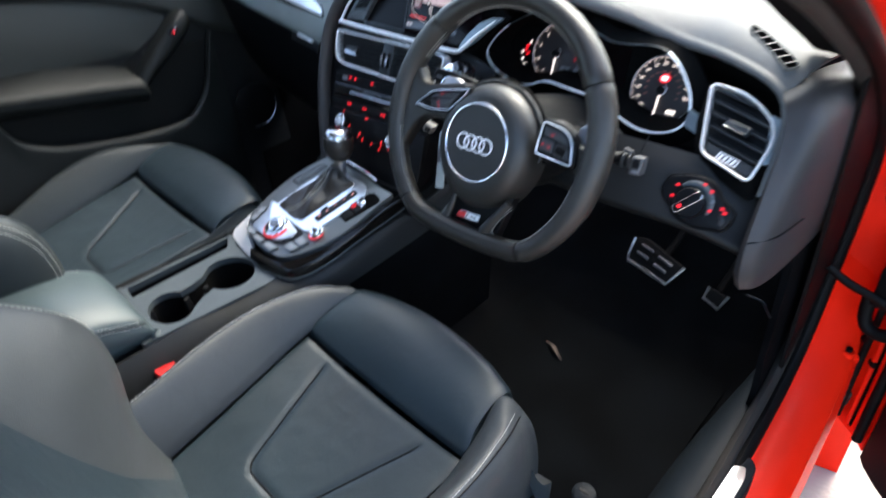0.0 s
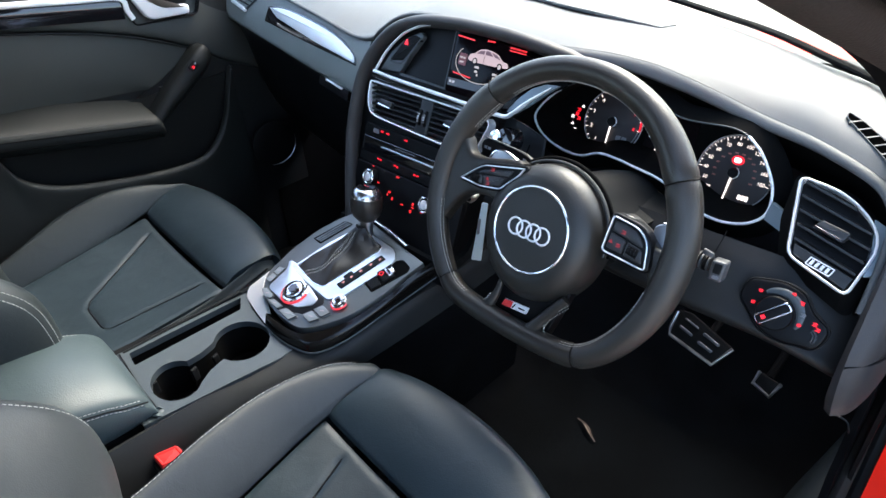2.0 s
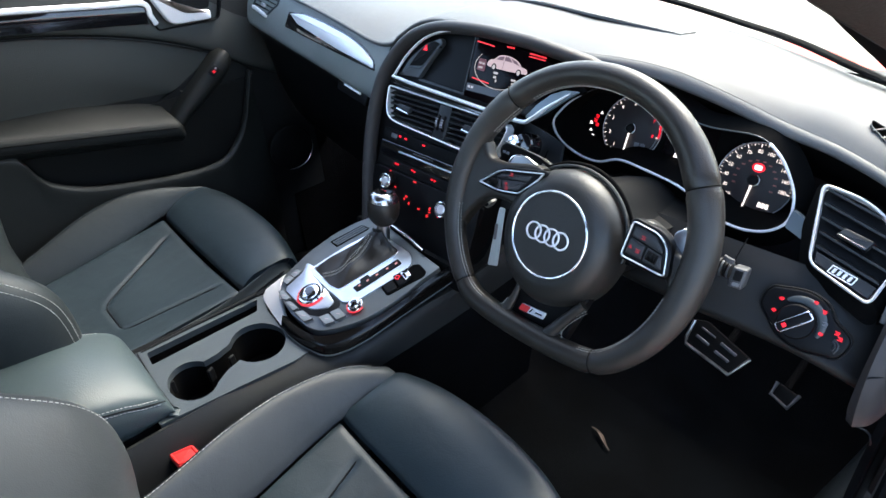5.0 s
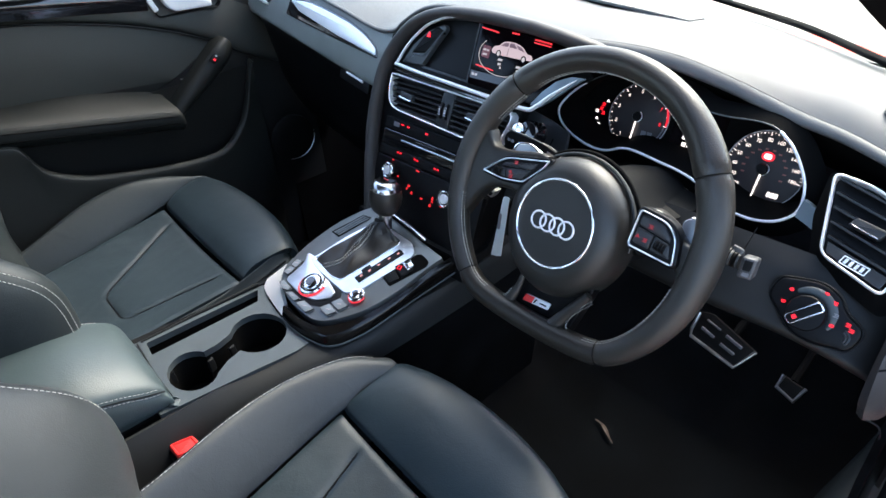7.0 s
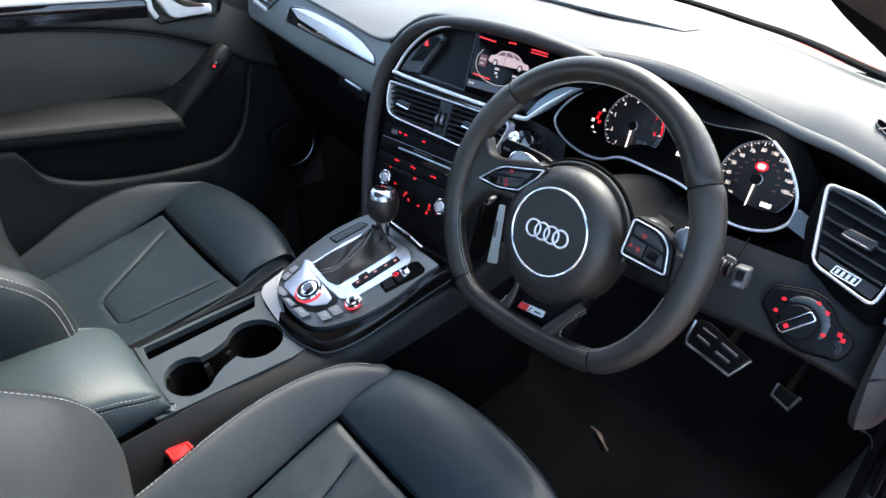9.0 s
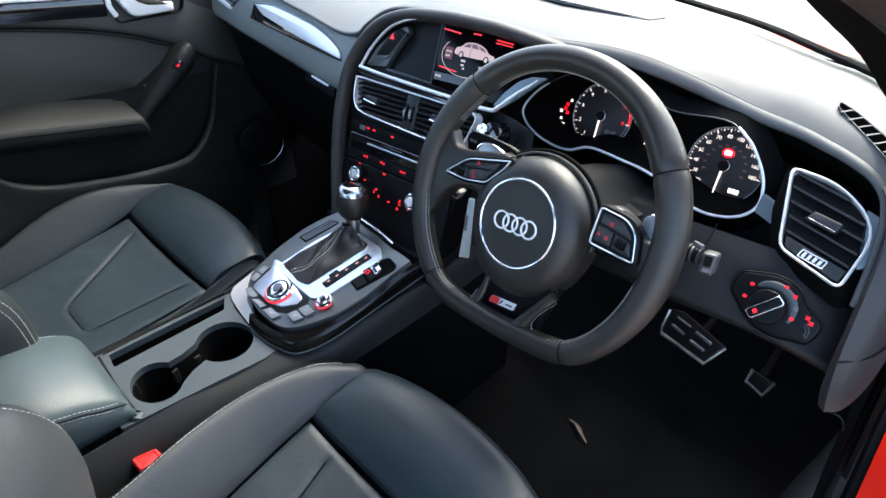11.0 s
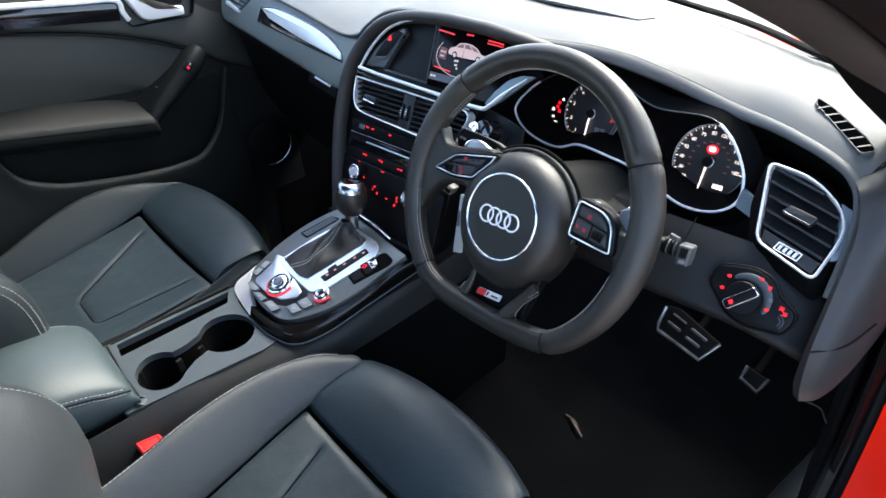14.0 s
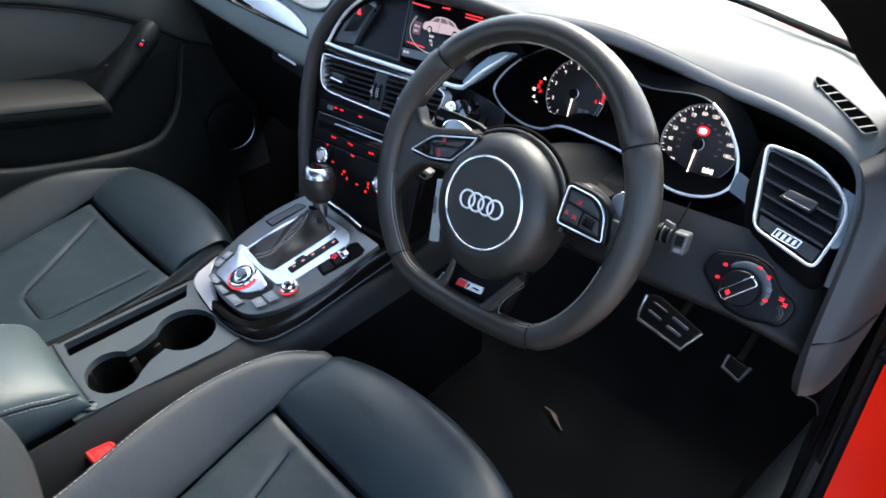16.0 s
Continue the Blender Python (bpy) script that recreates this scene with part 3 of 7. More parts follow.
    part("face_seam", tube([(0.262, 0.190, 0.890), (0.257, 0.186, 0.872)], 0.0010, n=6), RUBBER_DARK, d)
    # surround of the driver's vent, running up into the brow
    hole = rounded([(-0.036, 0.090), (-0.013, -0.003), (0.058, -0.026), (0.069, 0.046), (0.020, 0.084)], [0.010, 0.012, 0.010, 0.03, 0.03])
    rim = rounded([(-0.044, 0.096), (-0.040, 0.040), (-0.022, -0.012), (0.062, -0.046), (0.070, -0.040), (0.071, 0.040), (0.052, 0.070), (0.022, 0.090)], 0.008)
    bm = bmesh.new()
    edges = []
    for loop, h in ((rim, -0.014), (inset(hole, 0.001), 0.001)):
        vs = [bm.verts.new(SIDE_VENT @ V(p[0], p[1], h)) for p in loop]
        edges += [bm.edges.new((vs[i - 1], vs[i])) for i in range(len(vs))]
    bmesh.ops.triangle_fill(bm, use_beauty=True, use_dissolve=False, edges=edges)
    part("vent_surround", bm, RUBBER_DARK, d, "black vent surround")
    part("vent_wing", prism(rounded([(0.050, 0.066), (0.066, 0.060), (0.0725, 0.046), (0.0730, 0.006), (0.064, 0.000), (0.060, 0.030)], 0.002), SIDE_VENT, 0.006, 0.001, -0.0012), WING, d, "slate grey wing beside the vent")
    # end cap beside the door
    rows = [[(0.712, 0.245, 0.934), (0.722, 0.275, 0.944), (0.735, 0.31, 0.947), (0.748, 0.36, 0.943)], [(0.726, 0.217, 0.931), (0.746, 0.240, 0.941), (0.760, 0.28, 0.942), (0.772, 0.34, 0.932)], [(0.737, 0.200, 0.909), (0.763, 0.220, 0.918), (0.779, 0.275, 0.914), (0.785, 0.36, 0.902)],
            [(0.742, 0.180, 0.880), (0.768, 0.200, 0.885), (0.782, 0.27, 0.885), (0.787, 0.37, 0.88)], [(0.744, 0.150, 0.835), (0.768, 0.172, 0.832), (0.782, 0.26, 0.83), (0.787, 0.38, 0.825)],
            [(0.746, 0.120, 0.79), (0.768, 0.145, 0.785), (0.781, 0.24, 0.78), (0.786, 0.38, 0.77)], [(0.750, 0.104, 0.75), (0.768, 0.135, 0.742), (0.779, 0.22, 0.74), (0.784, 0.38, 0.72)], [(0.752, 0.112, 0.722), (0.766, 0.140, 0.715), (0.776, 0.21, 0.71), (0.782, 0.38, 0.69)]]
    part("end_cap", patch(rows[::-1], per=5, thick=0.010), TRIM, d, "brown-grey dashboard end cap")
    part("cap_seam", tube(spline([(0.747, 0.119, 0.788), (0.770, 0.148, 0.790), (0.783, 0.20, 0.795)], 5), 0.0013, n=6), DARK, d)
    return d


dashboard()


def demister_grille():
    g = thing("demister_grille", "black slatted demister grille in the dashboard top", "air vent")
    m = plane_frame((0.677, 0.291, 0.971), (0.797, -0.536, -0.274), (0.594, 0.765, 0.233))
    o = rounded([(-0.052, 0.002), (-0.045, -0.004), (0.045, -0.009), (0.048, 0.005), (0.030, 0.008), (-0.03, 0.006)], 0.004)
    # Black plate stands for the unlit hole; the dash has no cut.
    part("opening", prism(o, m, 0.012, 0.0004, 0.0010), VOID, g)
    part("rim", hollow(inset(o, -0.0012), m, 0.0012, 0.010, 0.0015, 0.0004), SOFT, g)
    for k in range(6):
        x = -0.038 + k * 0.0145
        part("slat", prism([(x, -0.0075), (x + 0.0020, -0.0075), (x + 0.0060, 0.0065), (x + 0.0040, 0.0065)], m, 0.003, 0.0, 0.0014), SOFT, g)
    return g


demister_grille()


def driver_vent():
    v = thing("driver_air_vent", "black five-slat air vent in a silver frame", "air vent")
    o = rounded([(-0.036, 0.090), (-0.013, -0.003), (0.058, -0.026), (0.069, 0.046), (0.020, 0.084)], [0.010, 0.012, 0.010, 0.03, 0.03])
    part("box", prism(inset(o, 0.001), SIDE_VENT, 0.045, 0.0, -0.012), DARK, v)
    part("frame", hollow(inset(o, -0.0012), SIDE_VENT, 0.0028, 0.016, 0.005, 0.0012), CHROME, v, "satin silver vent frame")
    louvres("slat", v, shift(SIDE_VENT, z=0.001), inset(o, 0.0035), [0.0145 + 0.0158 * k for k in range(6)], 0.014, SLAT, slope=-0.26)
    part("lower_panel", prism([(-0.0105, 0.0125), (-0.008, 0.000), (0.054, -0.0195), (0.0575, -0.005)], SIDE_VENT, 0.01, 0.001, 0.0005), SLAT, v)
    slide = part("slider", prism(rounded([(0.000, 0.0365), (0.033, 0.029), (0.038, 0.041), (0.006, 0.047)], 0.003), SIDE_VENT, 0.01, 0.002, 0.007), SLAT, v)
    part("slider_edge", tube([SIDE_VENT @ V(0.001, 0.037, 0.0065), SIDE_VENT @ V(0.032, 0.030, 0.0065)], 0.0016, n=6), BRIGHT, slide, "bright slider edge")
    tilt = lambda q: [(x + 0.30 * (y + 0.004), y - 0.20 * (x - 0.02)) for x, y in q]
    plate = part("emblem_frame", hollow(rounded(tilt(rect(0.009, -0.0085, 0.037, 0.0015)), 0.0012), SIDE_VENT, 0.0012, 0.002, 0.0025, 0.0003), CHROME, v, "small silver emblem plate")
    for k in range(4):
        part("emblem_bar", prism(tilt(rect(0.0125 + 0.0058 * k, -0.0065, 0.0155 + 0.0058 * k, -0.0005)), SIDE_VENT, 0.002, 0.0, 0.0022), CHROME, plate)
    # grey wing that joins the vent to the instrument surround
    part("wing", patch([[(0.601, 0.228, 0.868), (0.614, 0.224, 0.865), (0.628, 0.222, 0.860)], [(0.602, 0.231, 0.879), (0.615, 0.228, 0.876), (0.628, 0.226, 0.872)], [(0.604, 0.233, 0.890), (0.615, 0.231, 0.887), (0.627, 0.230, 0.883)]], per=4, thick=0.008), WING, v, "slate blue-grey wing panel")
    return v


driver_vent()


def passenger_vent():
    v = thing("passenger_air_vent", "black air vent with silver lower edge beside the door", "air vent")
    m = fascia_frame(-0.625, 0.945)
    o = rounded([(-0.075, -0.016), (0.0, -0.020), (0.055, 0.02), (0.04, 0.042), (-0.045, 0.040)], 0.012)
    part("box", prism(o, m, 0.03, 0.001, 0.001), DARK, v)
    part("frame", hollow(inset(o, -0.002), m, 0.004, 0.012, 0.006, 0.0015), GREY, v)
    part("edge", prism(rounded([(-0.075, -0.021), (0.0, -0.026), (0.004, -0.018), (-0.072, -0.012)], 0.003), m, 0.01, 0.002, 0.008), CHROME, v, "silver lower edge")
    louvres("slat", v, shift(m, z=0.004), inset(o, 0.003), [-0.008 + 0.0105 * k for k in range(5)], 0.01, PLASTIC)
    part("slider", prism(rounded(rect(-0.025, -0.004, -0.008, 0.004), 0.002), m, 0.008, 0.001, 0.009), BRUSHED, v)
    return v


passenger_vent()


# ---- centre stack ----
def letters(s, size, m, bm=None):
    """Flat characters in the frame m, centred."""
    c = bpy.data.curves.new("characters", "FONT")
    c.body, c.size, c.align_x, c.align_y = s, size, "CENTER", "CENTER"
    ob = new("characters", c)
    me = bpy.data.meshes.new_from_object(ob.evaluated_get(bpy.context.evaluated_depsgraph_get()))
    me.transform(m)
    bm = bm or bmesh.new()
    bm.from_mesh(me)
    bpy.data.objects.remove(ob)
    bpy.data.curves.remove(c)
    bpy.data.meshes.remove(me)
    return bm


def bars(m, spots, w, h, top, bm=None, d=0.0006):
    """Small plain bars that stand for lettering or symbols."""
    bm = bm or bmesh.new()
    for x, y in spots:
        prism(rect(x - w / 2, y - h / 2, x + w / 2, y + h / 2), m, d, 0.0, top, bm)
    return bm


def symbol(m, x, y, r, top, kind=0, bm=None):
    """A small lit pictogram: a ring with a bar, or a bar group."""
    bm = bm or bmesh.new()
    if kind == 0:
        hollow(ellipse(x, y, r, r * 0.8, 14), m, r * 0.38, 0.0006, top, 0.0001, bm)
        prism(rect(x - r * 0.3, y - r * 0.25, x + r * 0.3, y + r * 0.25), m, 0.0006, 0.0, top, bm)
    elif kind == 1:
        for k in (-1, 0, 1):
            prism(rect(x - r + (k == 0) * r * 0.5, y + k * r * 0.62 - r * 0.2, x + r, y + k * r * 0.62 + r * 0.2), m, 0.0006, 0.0, top, bm)
    else:
        prism([(x - r, y - r * 0.7), (x + r, y - r * 0.7), (x + r * 0.2, y + r * 0.8), (x - r * 0.2, y + r * 0.8)], m, 0.0006, 0.0, top, bm)
    return bm


def stack():
    s = thing("centre_stack", "black centre stack with silver-edged screen and vents", "centre stack")
    left = [(-0.064, -0.165, 0), (-0.086, -0.10, 0), (-0.108, -0.03, 0), (-0.124, 0.03, 0), (-0.134, 0.085, 0), (-0.136, 0.14, 0), (-0.129, 0.19, 0), (-0.104, 0.236, 0), (-0.062, 0.274, 0), (0.0, 0.294, 0)]
    outer = spline(left + [(0.09, 0.299, 0), (0.17, 0.290, 0), (0.198, 0.262, 0), (0.202, 0.225, 0), (0.20, 0.175, 0), (0.192, 0.10, 0), (0.178, 0.02, 0), (0.160, -0.165, 0)], 6)
    part("body", prism([(p.x, p.y) for p in outer], STACK, 0.09, 0.010, -0.016), DARK, s)
    # soft edge band that sweeps up the side and over the top
    band = [STACK @ V(p.x + 0.006, p.y - 0.004, -0.006) for p in spline(left + [(0.09, 0.300, 0), (0.19, 0.296, 0)], 6)] + [STACK @ V(0.24, 0.287, -0.012), STACK @ V(0.30, 0.279, -0.022), STACK @ V(0.33, 0.268, -0.035)]
    part("edge_band", tube(band, 0.0108, n=16, up=STACK.to_3x3() @ V(0, 0, 1), flat=1.5), TRIM, s)
    # screen pod: frame, deep recess, side control, screen
    pod = spline([(x, y, 0) for x, y in ((-0.088, 0.192), (-0.066, 0.228), (-0.034, 0.261), (0.028, 0.286), (0.09, 0.292), (0.17, 0.287), (0.25, 0.270), (0.306, 0.244), (0.284, 0.223), (0.263, 0.206), (0.244, 0.187), (0.226, 0.177), (0.15, 0.180), (0.03, 0.1855))], 6, True)
    po = [(p.x, p.y) for p in pod]
    part("pod_panel", prism(inset(po, 0.004), STACK, 0.006, 0.0, -0.022), RUBBER_DARK, s)
    rim = spline([STACK @ V(x, y, 0.002) for x, y in ((-0.0865, 0.191), (-0.066, 0.2275), (-0.034, 0.2605), (-0.004, 0.2765), (0.028, 0.2855), (0.09, 0.291), (0.16, 0.288))], 6)
    part("screen_frame", tube(rim, 0.0021, n=8, up=STACK.to_3x3() @ V(0, 0, 1), flat=1.4, taper=lambda t: 1.0 - 0.5 * max(0.0, t - 0.5)), CHROME, s, "satin silver frame round the screen")
    low = spline([STACK @ V(x, y, 0.004) for x, y in ((-0.086, 0.1905), (-0.03, 0.1865), (0.05, 0.183), (0.15, 0.179), (0.222, 0.1765), (0.240, 0.184), (0.262, 0.205), (0.284, 0.223), (0.296, 0.233))], 5)
    part("silver_bar", tube(low, 0.0042, n=8, up=STACK.to_3x3() @ V(0, 1, 0), flat=0.8, taper=lambda t: 1.0 if t < 0.7 else 1.0 - 0.8 * (t - 0.7) / 0.3), CHROME, s)
    part("bar_shadow_gap", tube([STACK @ V(x, y, -0.001) for x, y in ((-0.092, 0.182), (0.05, 0.174), (0.20, 0.170))], 0.0035, n=8), PIANO, s, "gloss black strip under the silver bar")
    # slate wing that closes the pod towards the instruments
    part("pod_wing", prism(rounded([(0.226, 0.184), (0.242, 0.207), (0.262, 0.226), (0.284, 0.236), (0.308, 0.238), (0.286, 0.220), (0.264, 0.200), (0.243, 0.184)], 0.003), STACK, 0.004, 0.001, 0.001), WING, s, "slate grey wing panel")
    part("side_panel", prism(rounded([(-0.083, 0.196), (-0.062, 0.229), (-0.030, 0.258), (0.004, 0.273), (0.012, 0.266), (-0.012, 0.230), (-0.030, 0.199)], 0.004), STACK, 0.014, 0.002, -0.006), GREY_PANEL, s, "grey panel beside the screen")
    part("hazard_button", prism(rounded([(-0.058, 0.216), (-0.022, 0.221), (0.010, 0.262), (-0.008, 0.266), (-0.036, 0.246)], 0.005), STACK, 0.010, 0.002, -0.002), PLASTIC, s)
    part("hazard_edge", tube(spline([STACK @ V(x, y, -0.002) for x, y in ((-0.056, 0.2145), (-0.034, 0.214), (-0.020, 0.221), (0.012, 0.262))], 5), 0.0016, n=6), GREY, s)
    part("hazard_mark", prism([(-0.028, 0.247), (-0.017, 0.247), (-0.0215, 0.257)], STACK, 0.001, 0.0, -0.0012), RED_LIT, s, "red lit triangle")
    part("tray_lip", prism(rounded([(-0.030, 0.1945), (0.086, 0.1905), (0.087, 0.1935), (-0.026, 0.1985)], 0.001), STACK, 0.006, 0.001, -0.006), GREY, s)
    scr = part("screen", prism(rounded([(0.088, 0.190), (0.222, 0.185), (0.262, 0.226), (0.250, 0.266), (0.17, 0.282), (0.10, 0.2885), (0.088, 0.2885)], 0.003), STACK, 0.006, 0.001, -0.004), SCREEN, s, "dark red-lit display showing a car picture")
    part("screen_edge", tube([STACK @ V(0.087, y, -0.003) for y in (0.192, 0.24, 0.288)], 0.0008, n=6), GREY, scr)
    T = shift(STACK, 0, 0, -0.003)
    for x0, y0, x1, y1, h in ((0.093, 0.279, 0.130, 0.276, 0.0022), (0.098, 0.222, 0.136, 0.219, 0.0022), (0.202, 0.2715, 0.234, 0.270, 0.0018)):
        part("menu_line", prism([(x0, y0 - h / 2), (x1, y1 - h / 2), (x1, y1 + h / 2), (x0, y0 + h / 2)], T, 0.0006, 0.0, -0.0004), RED_DIM, scr, "red menu line")
    for x in (0.158, 0.1635, 0.169):
        part("menu_word", bars(T, [(x, 0.279)], 0.0042, 0.0026, -0.0004), RED_DIM, scr)
    for k in range(6):
        part("menu_word", bars(T, [(0.2045 + 0.0055 * k, 0.2755 - 0.0003 * k)], 0.0042, 0.0026, -0.0004), RED_DIM, scr)
    for x in (0.096, 0.103):
        part("status_word", bars(T, [(x, 0.207)], 0.005, 0.0036, -0.0004), GREY_LIT, scr)
    part("status_bar", prism(rect(0.090, 0.2005, 0.212, 0.2125), T, 0.0006, 0.0, -0.0007), mat("dark grey screen bar", (0.020, 0.018, 0.020), 0.2, var=0.0), scr)
    # the car in the display: body, cabin, windows and wheels
    body = [(0.124, 0.2475), (0.1275, 0.256), (0.137, 0.260), (0.147, 0.2685), (0.166, 0.270), (0.184, 0.264), (0.193, 0.255), (0.203, 0.2525), (0.206, 0.245), (0.200, 0.2425), (0.160, 0.2415), (0.130, 0.2430)]
    part("car_picture", prism([(p.x, p.y) for p in spline([(x, y, 0) for x, y in [(x, 0.2435 + (y - 0.2415) * 0.78) for x, y in body]], 4, True)], T, 0.0006, 0.0, -0.0004), PICTURE_LIT, scr, "pale mauve car picture")
    glass = mat("screen mauve", (0.30, 0.16, 0.22), 0.4, var=0.0, emit=0.05)
    for q in ([(0.140, 0.2595), (0.148, 0.2665), (0.156, 0.2675), (0.155, 0.2600)], [(0.158, 0.2600), (0.158, 0.2675), (0.166, 0.2680), (0.174, 0.2595)], [(0.177, 0.2590), (0.170, 0.2670), (0.182, 0.2630), (0.189, 0.2560)]):
        part("car_window", prism(rounded([(x, 0.2435 + (y - 0.2415) * 0.78) for x, y in q], 0.001), T, 0.0006, 0.0, -0.0001), glass, scr)
    for x, y in ((0.139, 0.2455), (0.190, 0.2445)):
        wheel = part("car_wheel", prism(ellipse(x, y, 0.0052, 0.0054, n=16), T, 0.0006, 0.0, -0.0001), SCREEN, scr)
        part("wheel_disc", prism(ellipse(x, y, 0.0032, 0.0036, n=12), T, 0.0006, 0.0, 0.0001), GREY_LIT, wheel)
    part("door_line", prism([(0.1565, 0.2435), (0.1572, 0.2435), (0.1577, 0.2570), (0.1570, 0.2570)], T, 0.0006, 0.0, 0.0), glass, scr)
    part("red_field", prism(rounded([(0.104, 0.236), (0.121, 0.235), (0.121, 0.2535), (0.105, 0.2545)], 0.002), T, 0.0006, 0.0, -0.0005), mat("dark red screen field", (0.22, 0.012, 0.016), 0.3, var=0.0, emit=0.05), scr)
    for x, y, wd in ((0.1095, 0.2475, 0.006), (0.1165, 0.2470, 0.005), (0.1115, 0.2405, 0.009)):
        part("field_word", bars(T, [(x, y)], wd, 0.0030, -0.0001), GREY_LIT, scr)
    for x, y, wd in ((0.1455, 0.237, 0.009), (0.1455, 0.2305, 0.006), (0.149, 0.2255, 0.003), (0.184, 0.2320, 0.009), (0.184, 0.2265, 0.006)):
        part("lit_symbol", bars(T, [(x, y)], wd, 0.0034, -0.0003), GREY_LIT, scr)
    part("orbit_line", tube([T @ V(0.150 + 0.051 * math.cos(a), 0.243 + 0.030 * math.sin(a), -0.0003) for a in np.linspace(2.5, 5.3, 28)], 0.0006, n=5), GREY_LIT, scr)
    # paired vents
    vent = rounded([(-0.095, 0.174), (-0.094, 0.140), (-0.084, 0.118), (-0.062, 0.111), (0.114, 0.103), (0.186, 0.106), (0.204, 0.160), (0.192, 0.168)], [0.006, 0.02, 0.014, 0.02, 0.02, 0.012, 0.01, 0.006])
    part("vent_box", prism(inset(vent, 0.001), STACK, 0.01, 0.0, -0.014), DARK, s)
    part("vent_frame", hollow(vent, STACK, 0.0028, 0.018, 0.004, 0.0012), CHROME, s, "satin silver frame round the vents")
    for x0, x1 in ((-0.092, 0.043), (0.074, 0.199)):
        louvres("slat", s, shift(STACK, z=0.001), [p for p in ((x0 + (0.020 if x0 < 0 else 0), 0.107), (x1 - (0.016 if x1 > 0.1 else 0), 0.107), (x1, 0.172), (x0, 0.172))], [0.1160 + 0.0088 * k for k in range(7)], 0.012, SLAT)
    part("vent_divider", prism(rounded([(0.041, 0.108), (0.072, 0.108), (0.075, 0.168), (0.045, 0.168)], 0.003), STACK, 0.016, 0.003, 0.002), SLAT, s)
    for x in (0.051, 0.0645):
        wheel = part("vent_wheel", tube([STACK @ V(x, 0.136 + 0.011 * math.cos(a), 0.0015 + 0.004 * math.sin(a)) for a in np.linspace(0, math.pi, 9)], 0.0035, n=8, up=STACK.to_3x3() @ V(1, 0, 0)), DARK, s)
        for dy in (-0.006, -0.002, 0.002, 0.006):
            part("wheel_mark", bars(STACK, [(x, 0.136 + dy)], 0.0050, 0.0020, 0.0092 - 0.8 * abs(dy) * 0.3), WHITE, wheel)
    for x in (-0.040, 0.128):
        slide = part("vent_slider", prism(rounded([(x - 0.018, 0.137), (x + 0.016, 0.134), (x + 0.018, 0.146), (x - 0.014, 0.148)], 0.003), STACK, 0.01, 0.002, 0.007), SLAT, s)
        part("slider_edge", tube([STACK @ V(x - 0.017, 0.1375, 0.0065), STACK @ V(x + 0.0155, 0.1345, 0.0065)], 0.0014, n=6), BRIGHT, slide, "bright slider edge")
    # button rows, slot, climate panel
    part("key_panel", prism(rounded(rect(-0.095, 0.076, 0.185, 0.096), 0.003), STACK, 0.01, 0.0015, -0.006), PLASTIC, s)
    part("small_label", prism(rect(-0.070, 0.082, -0.054, 0.090), STACK, 0.001, 0.0, -0.0055), GREY_PRINT, s)
    for spot in [(-0.046, 0.0885), (-0.030, 0.088), (0.02, 0.088)]:
        part("row_mark", bars(STACK, [spot], 0.007, 0.003, -0.0055), RED_LIT, s)
    part("disc_panel", prism(rounded(rect(-0.095, 0.046, 0.185, 0.073), 0.003), STACK, 0.01, 0.0015, -0.006), PIANO, s)
    part("disc_slot", prism(rounded(rect(-0.040, 0.0595, 0.125, 0.0625), 0.001), STACK, 0.006, 0.0008, -0.003), BRUSHED, s, "bright disc slot edge")
    part("disc_words", bars(STACK, [(0.0 + 0.006 * k, 0.0675) for k in range(9)], 0.004, 0.002, -0.0055), GREY_PRINT, s)
    part("radio_panel", prism(rounded(rect(-0.095, 0.026, 0.185, 0.044), 0.003), STACK, 0.01, 0.0015, -0.006), PLASTIC, s)
    for spot in [(-0.043, 0.038), (-0.036, 0.038), (0.004, 0.038), (0.011, 0.037), (0.058, 0.036), (0.066, 0.036)]:
        part("radio_mark", bars(STACK, [spot], 0.005, 0.003, -0.0055), RED_LIT, s)
    part("climate_panel", prism(rounded(rect(-0.100, -0.130, 0.180, 0.024), 0.004), STACK, 0.01, 0.0015, -0.006), DARK, s)
    for x, y in ((-0.046, 0.003), (0.108, -0.003)):
        m = shift(STACK, x, y, -0.006)
        k = part("climate_knob", lathe([(0.0145, 0), (0.0145, 0.005), (0.0125, 0.012), (0.011, 0.0135), (0.001, 0.0135)], m, 28), DARK, s)
        part("knob_cap", lathe([(0.0088, 0.013), (0.0086, 0.0155), (0.0072, 0.0168), (0.001, 0.017)], m, 24), CHROME, k, "silver knob face")
        part("knob_ring", tube([m @ V(0.0125 * math.cos(a), 0.0125 * math.sin(a), 0.0145) for a in np.linspace(0, 2 * math.pi, 28, endpoint=False)], 0.0022, True, 8, m.to_3x3() @ V(0, 0, 1)), BRIGHT, k)
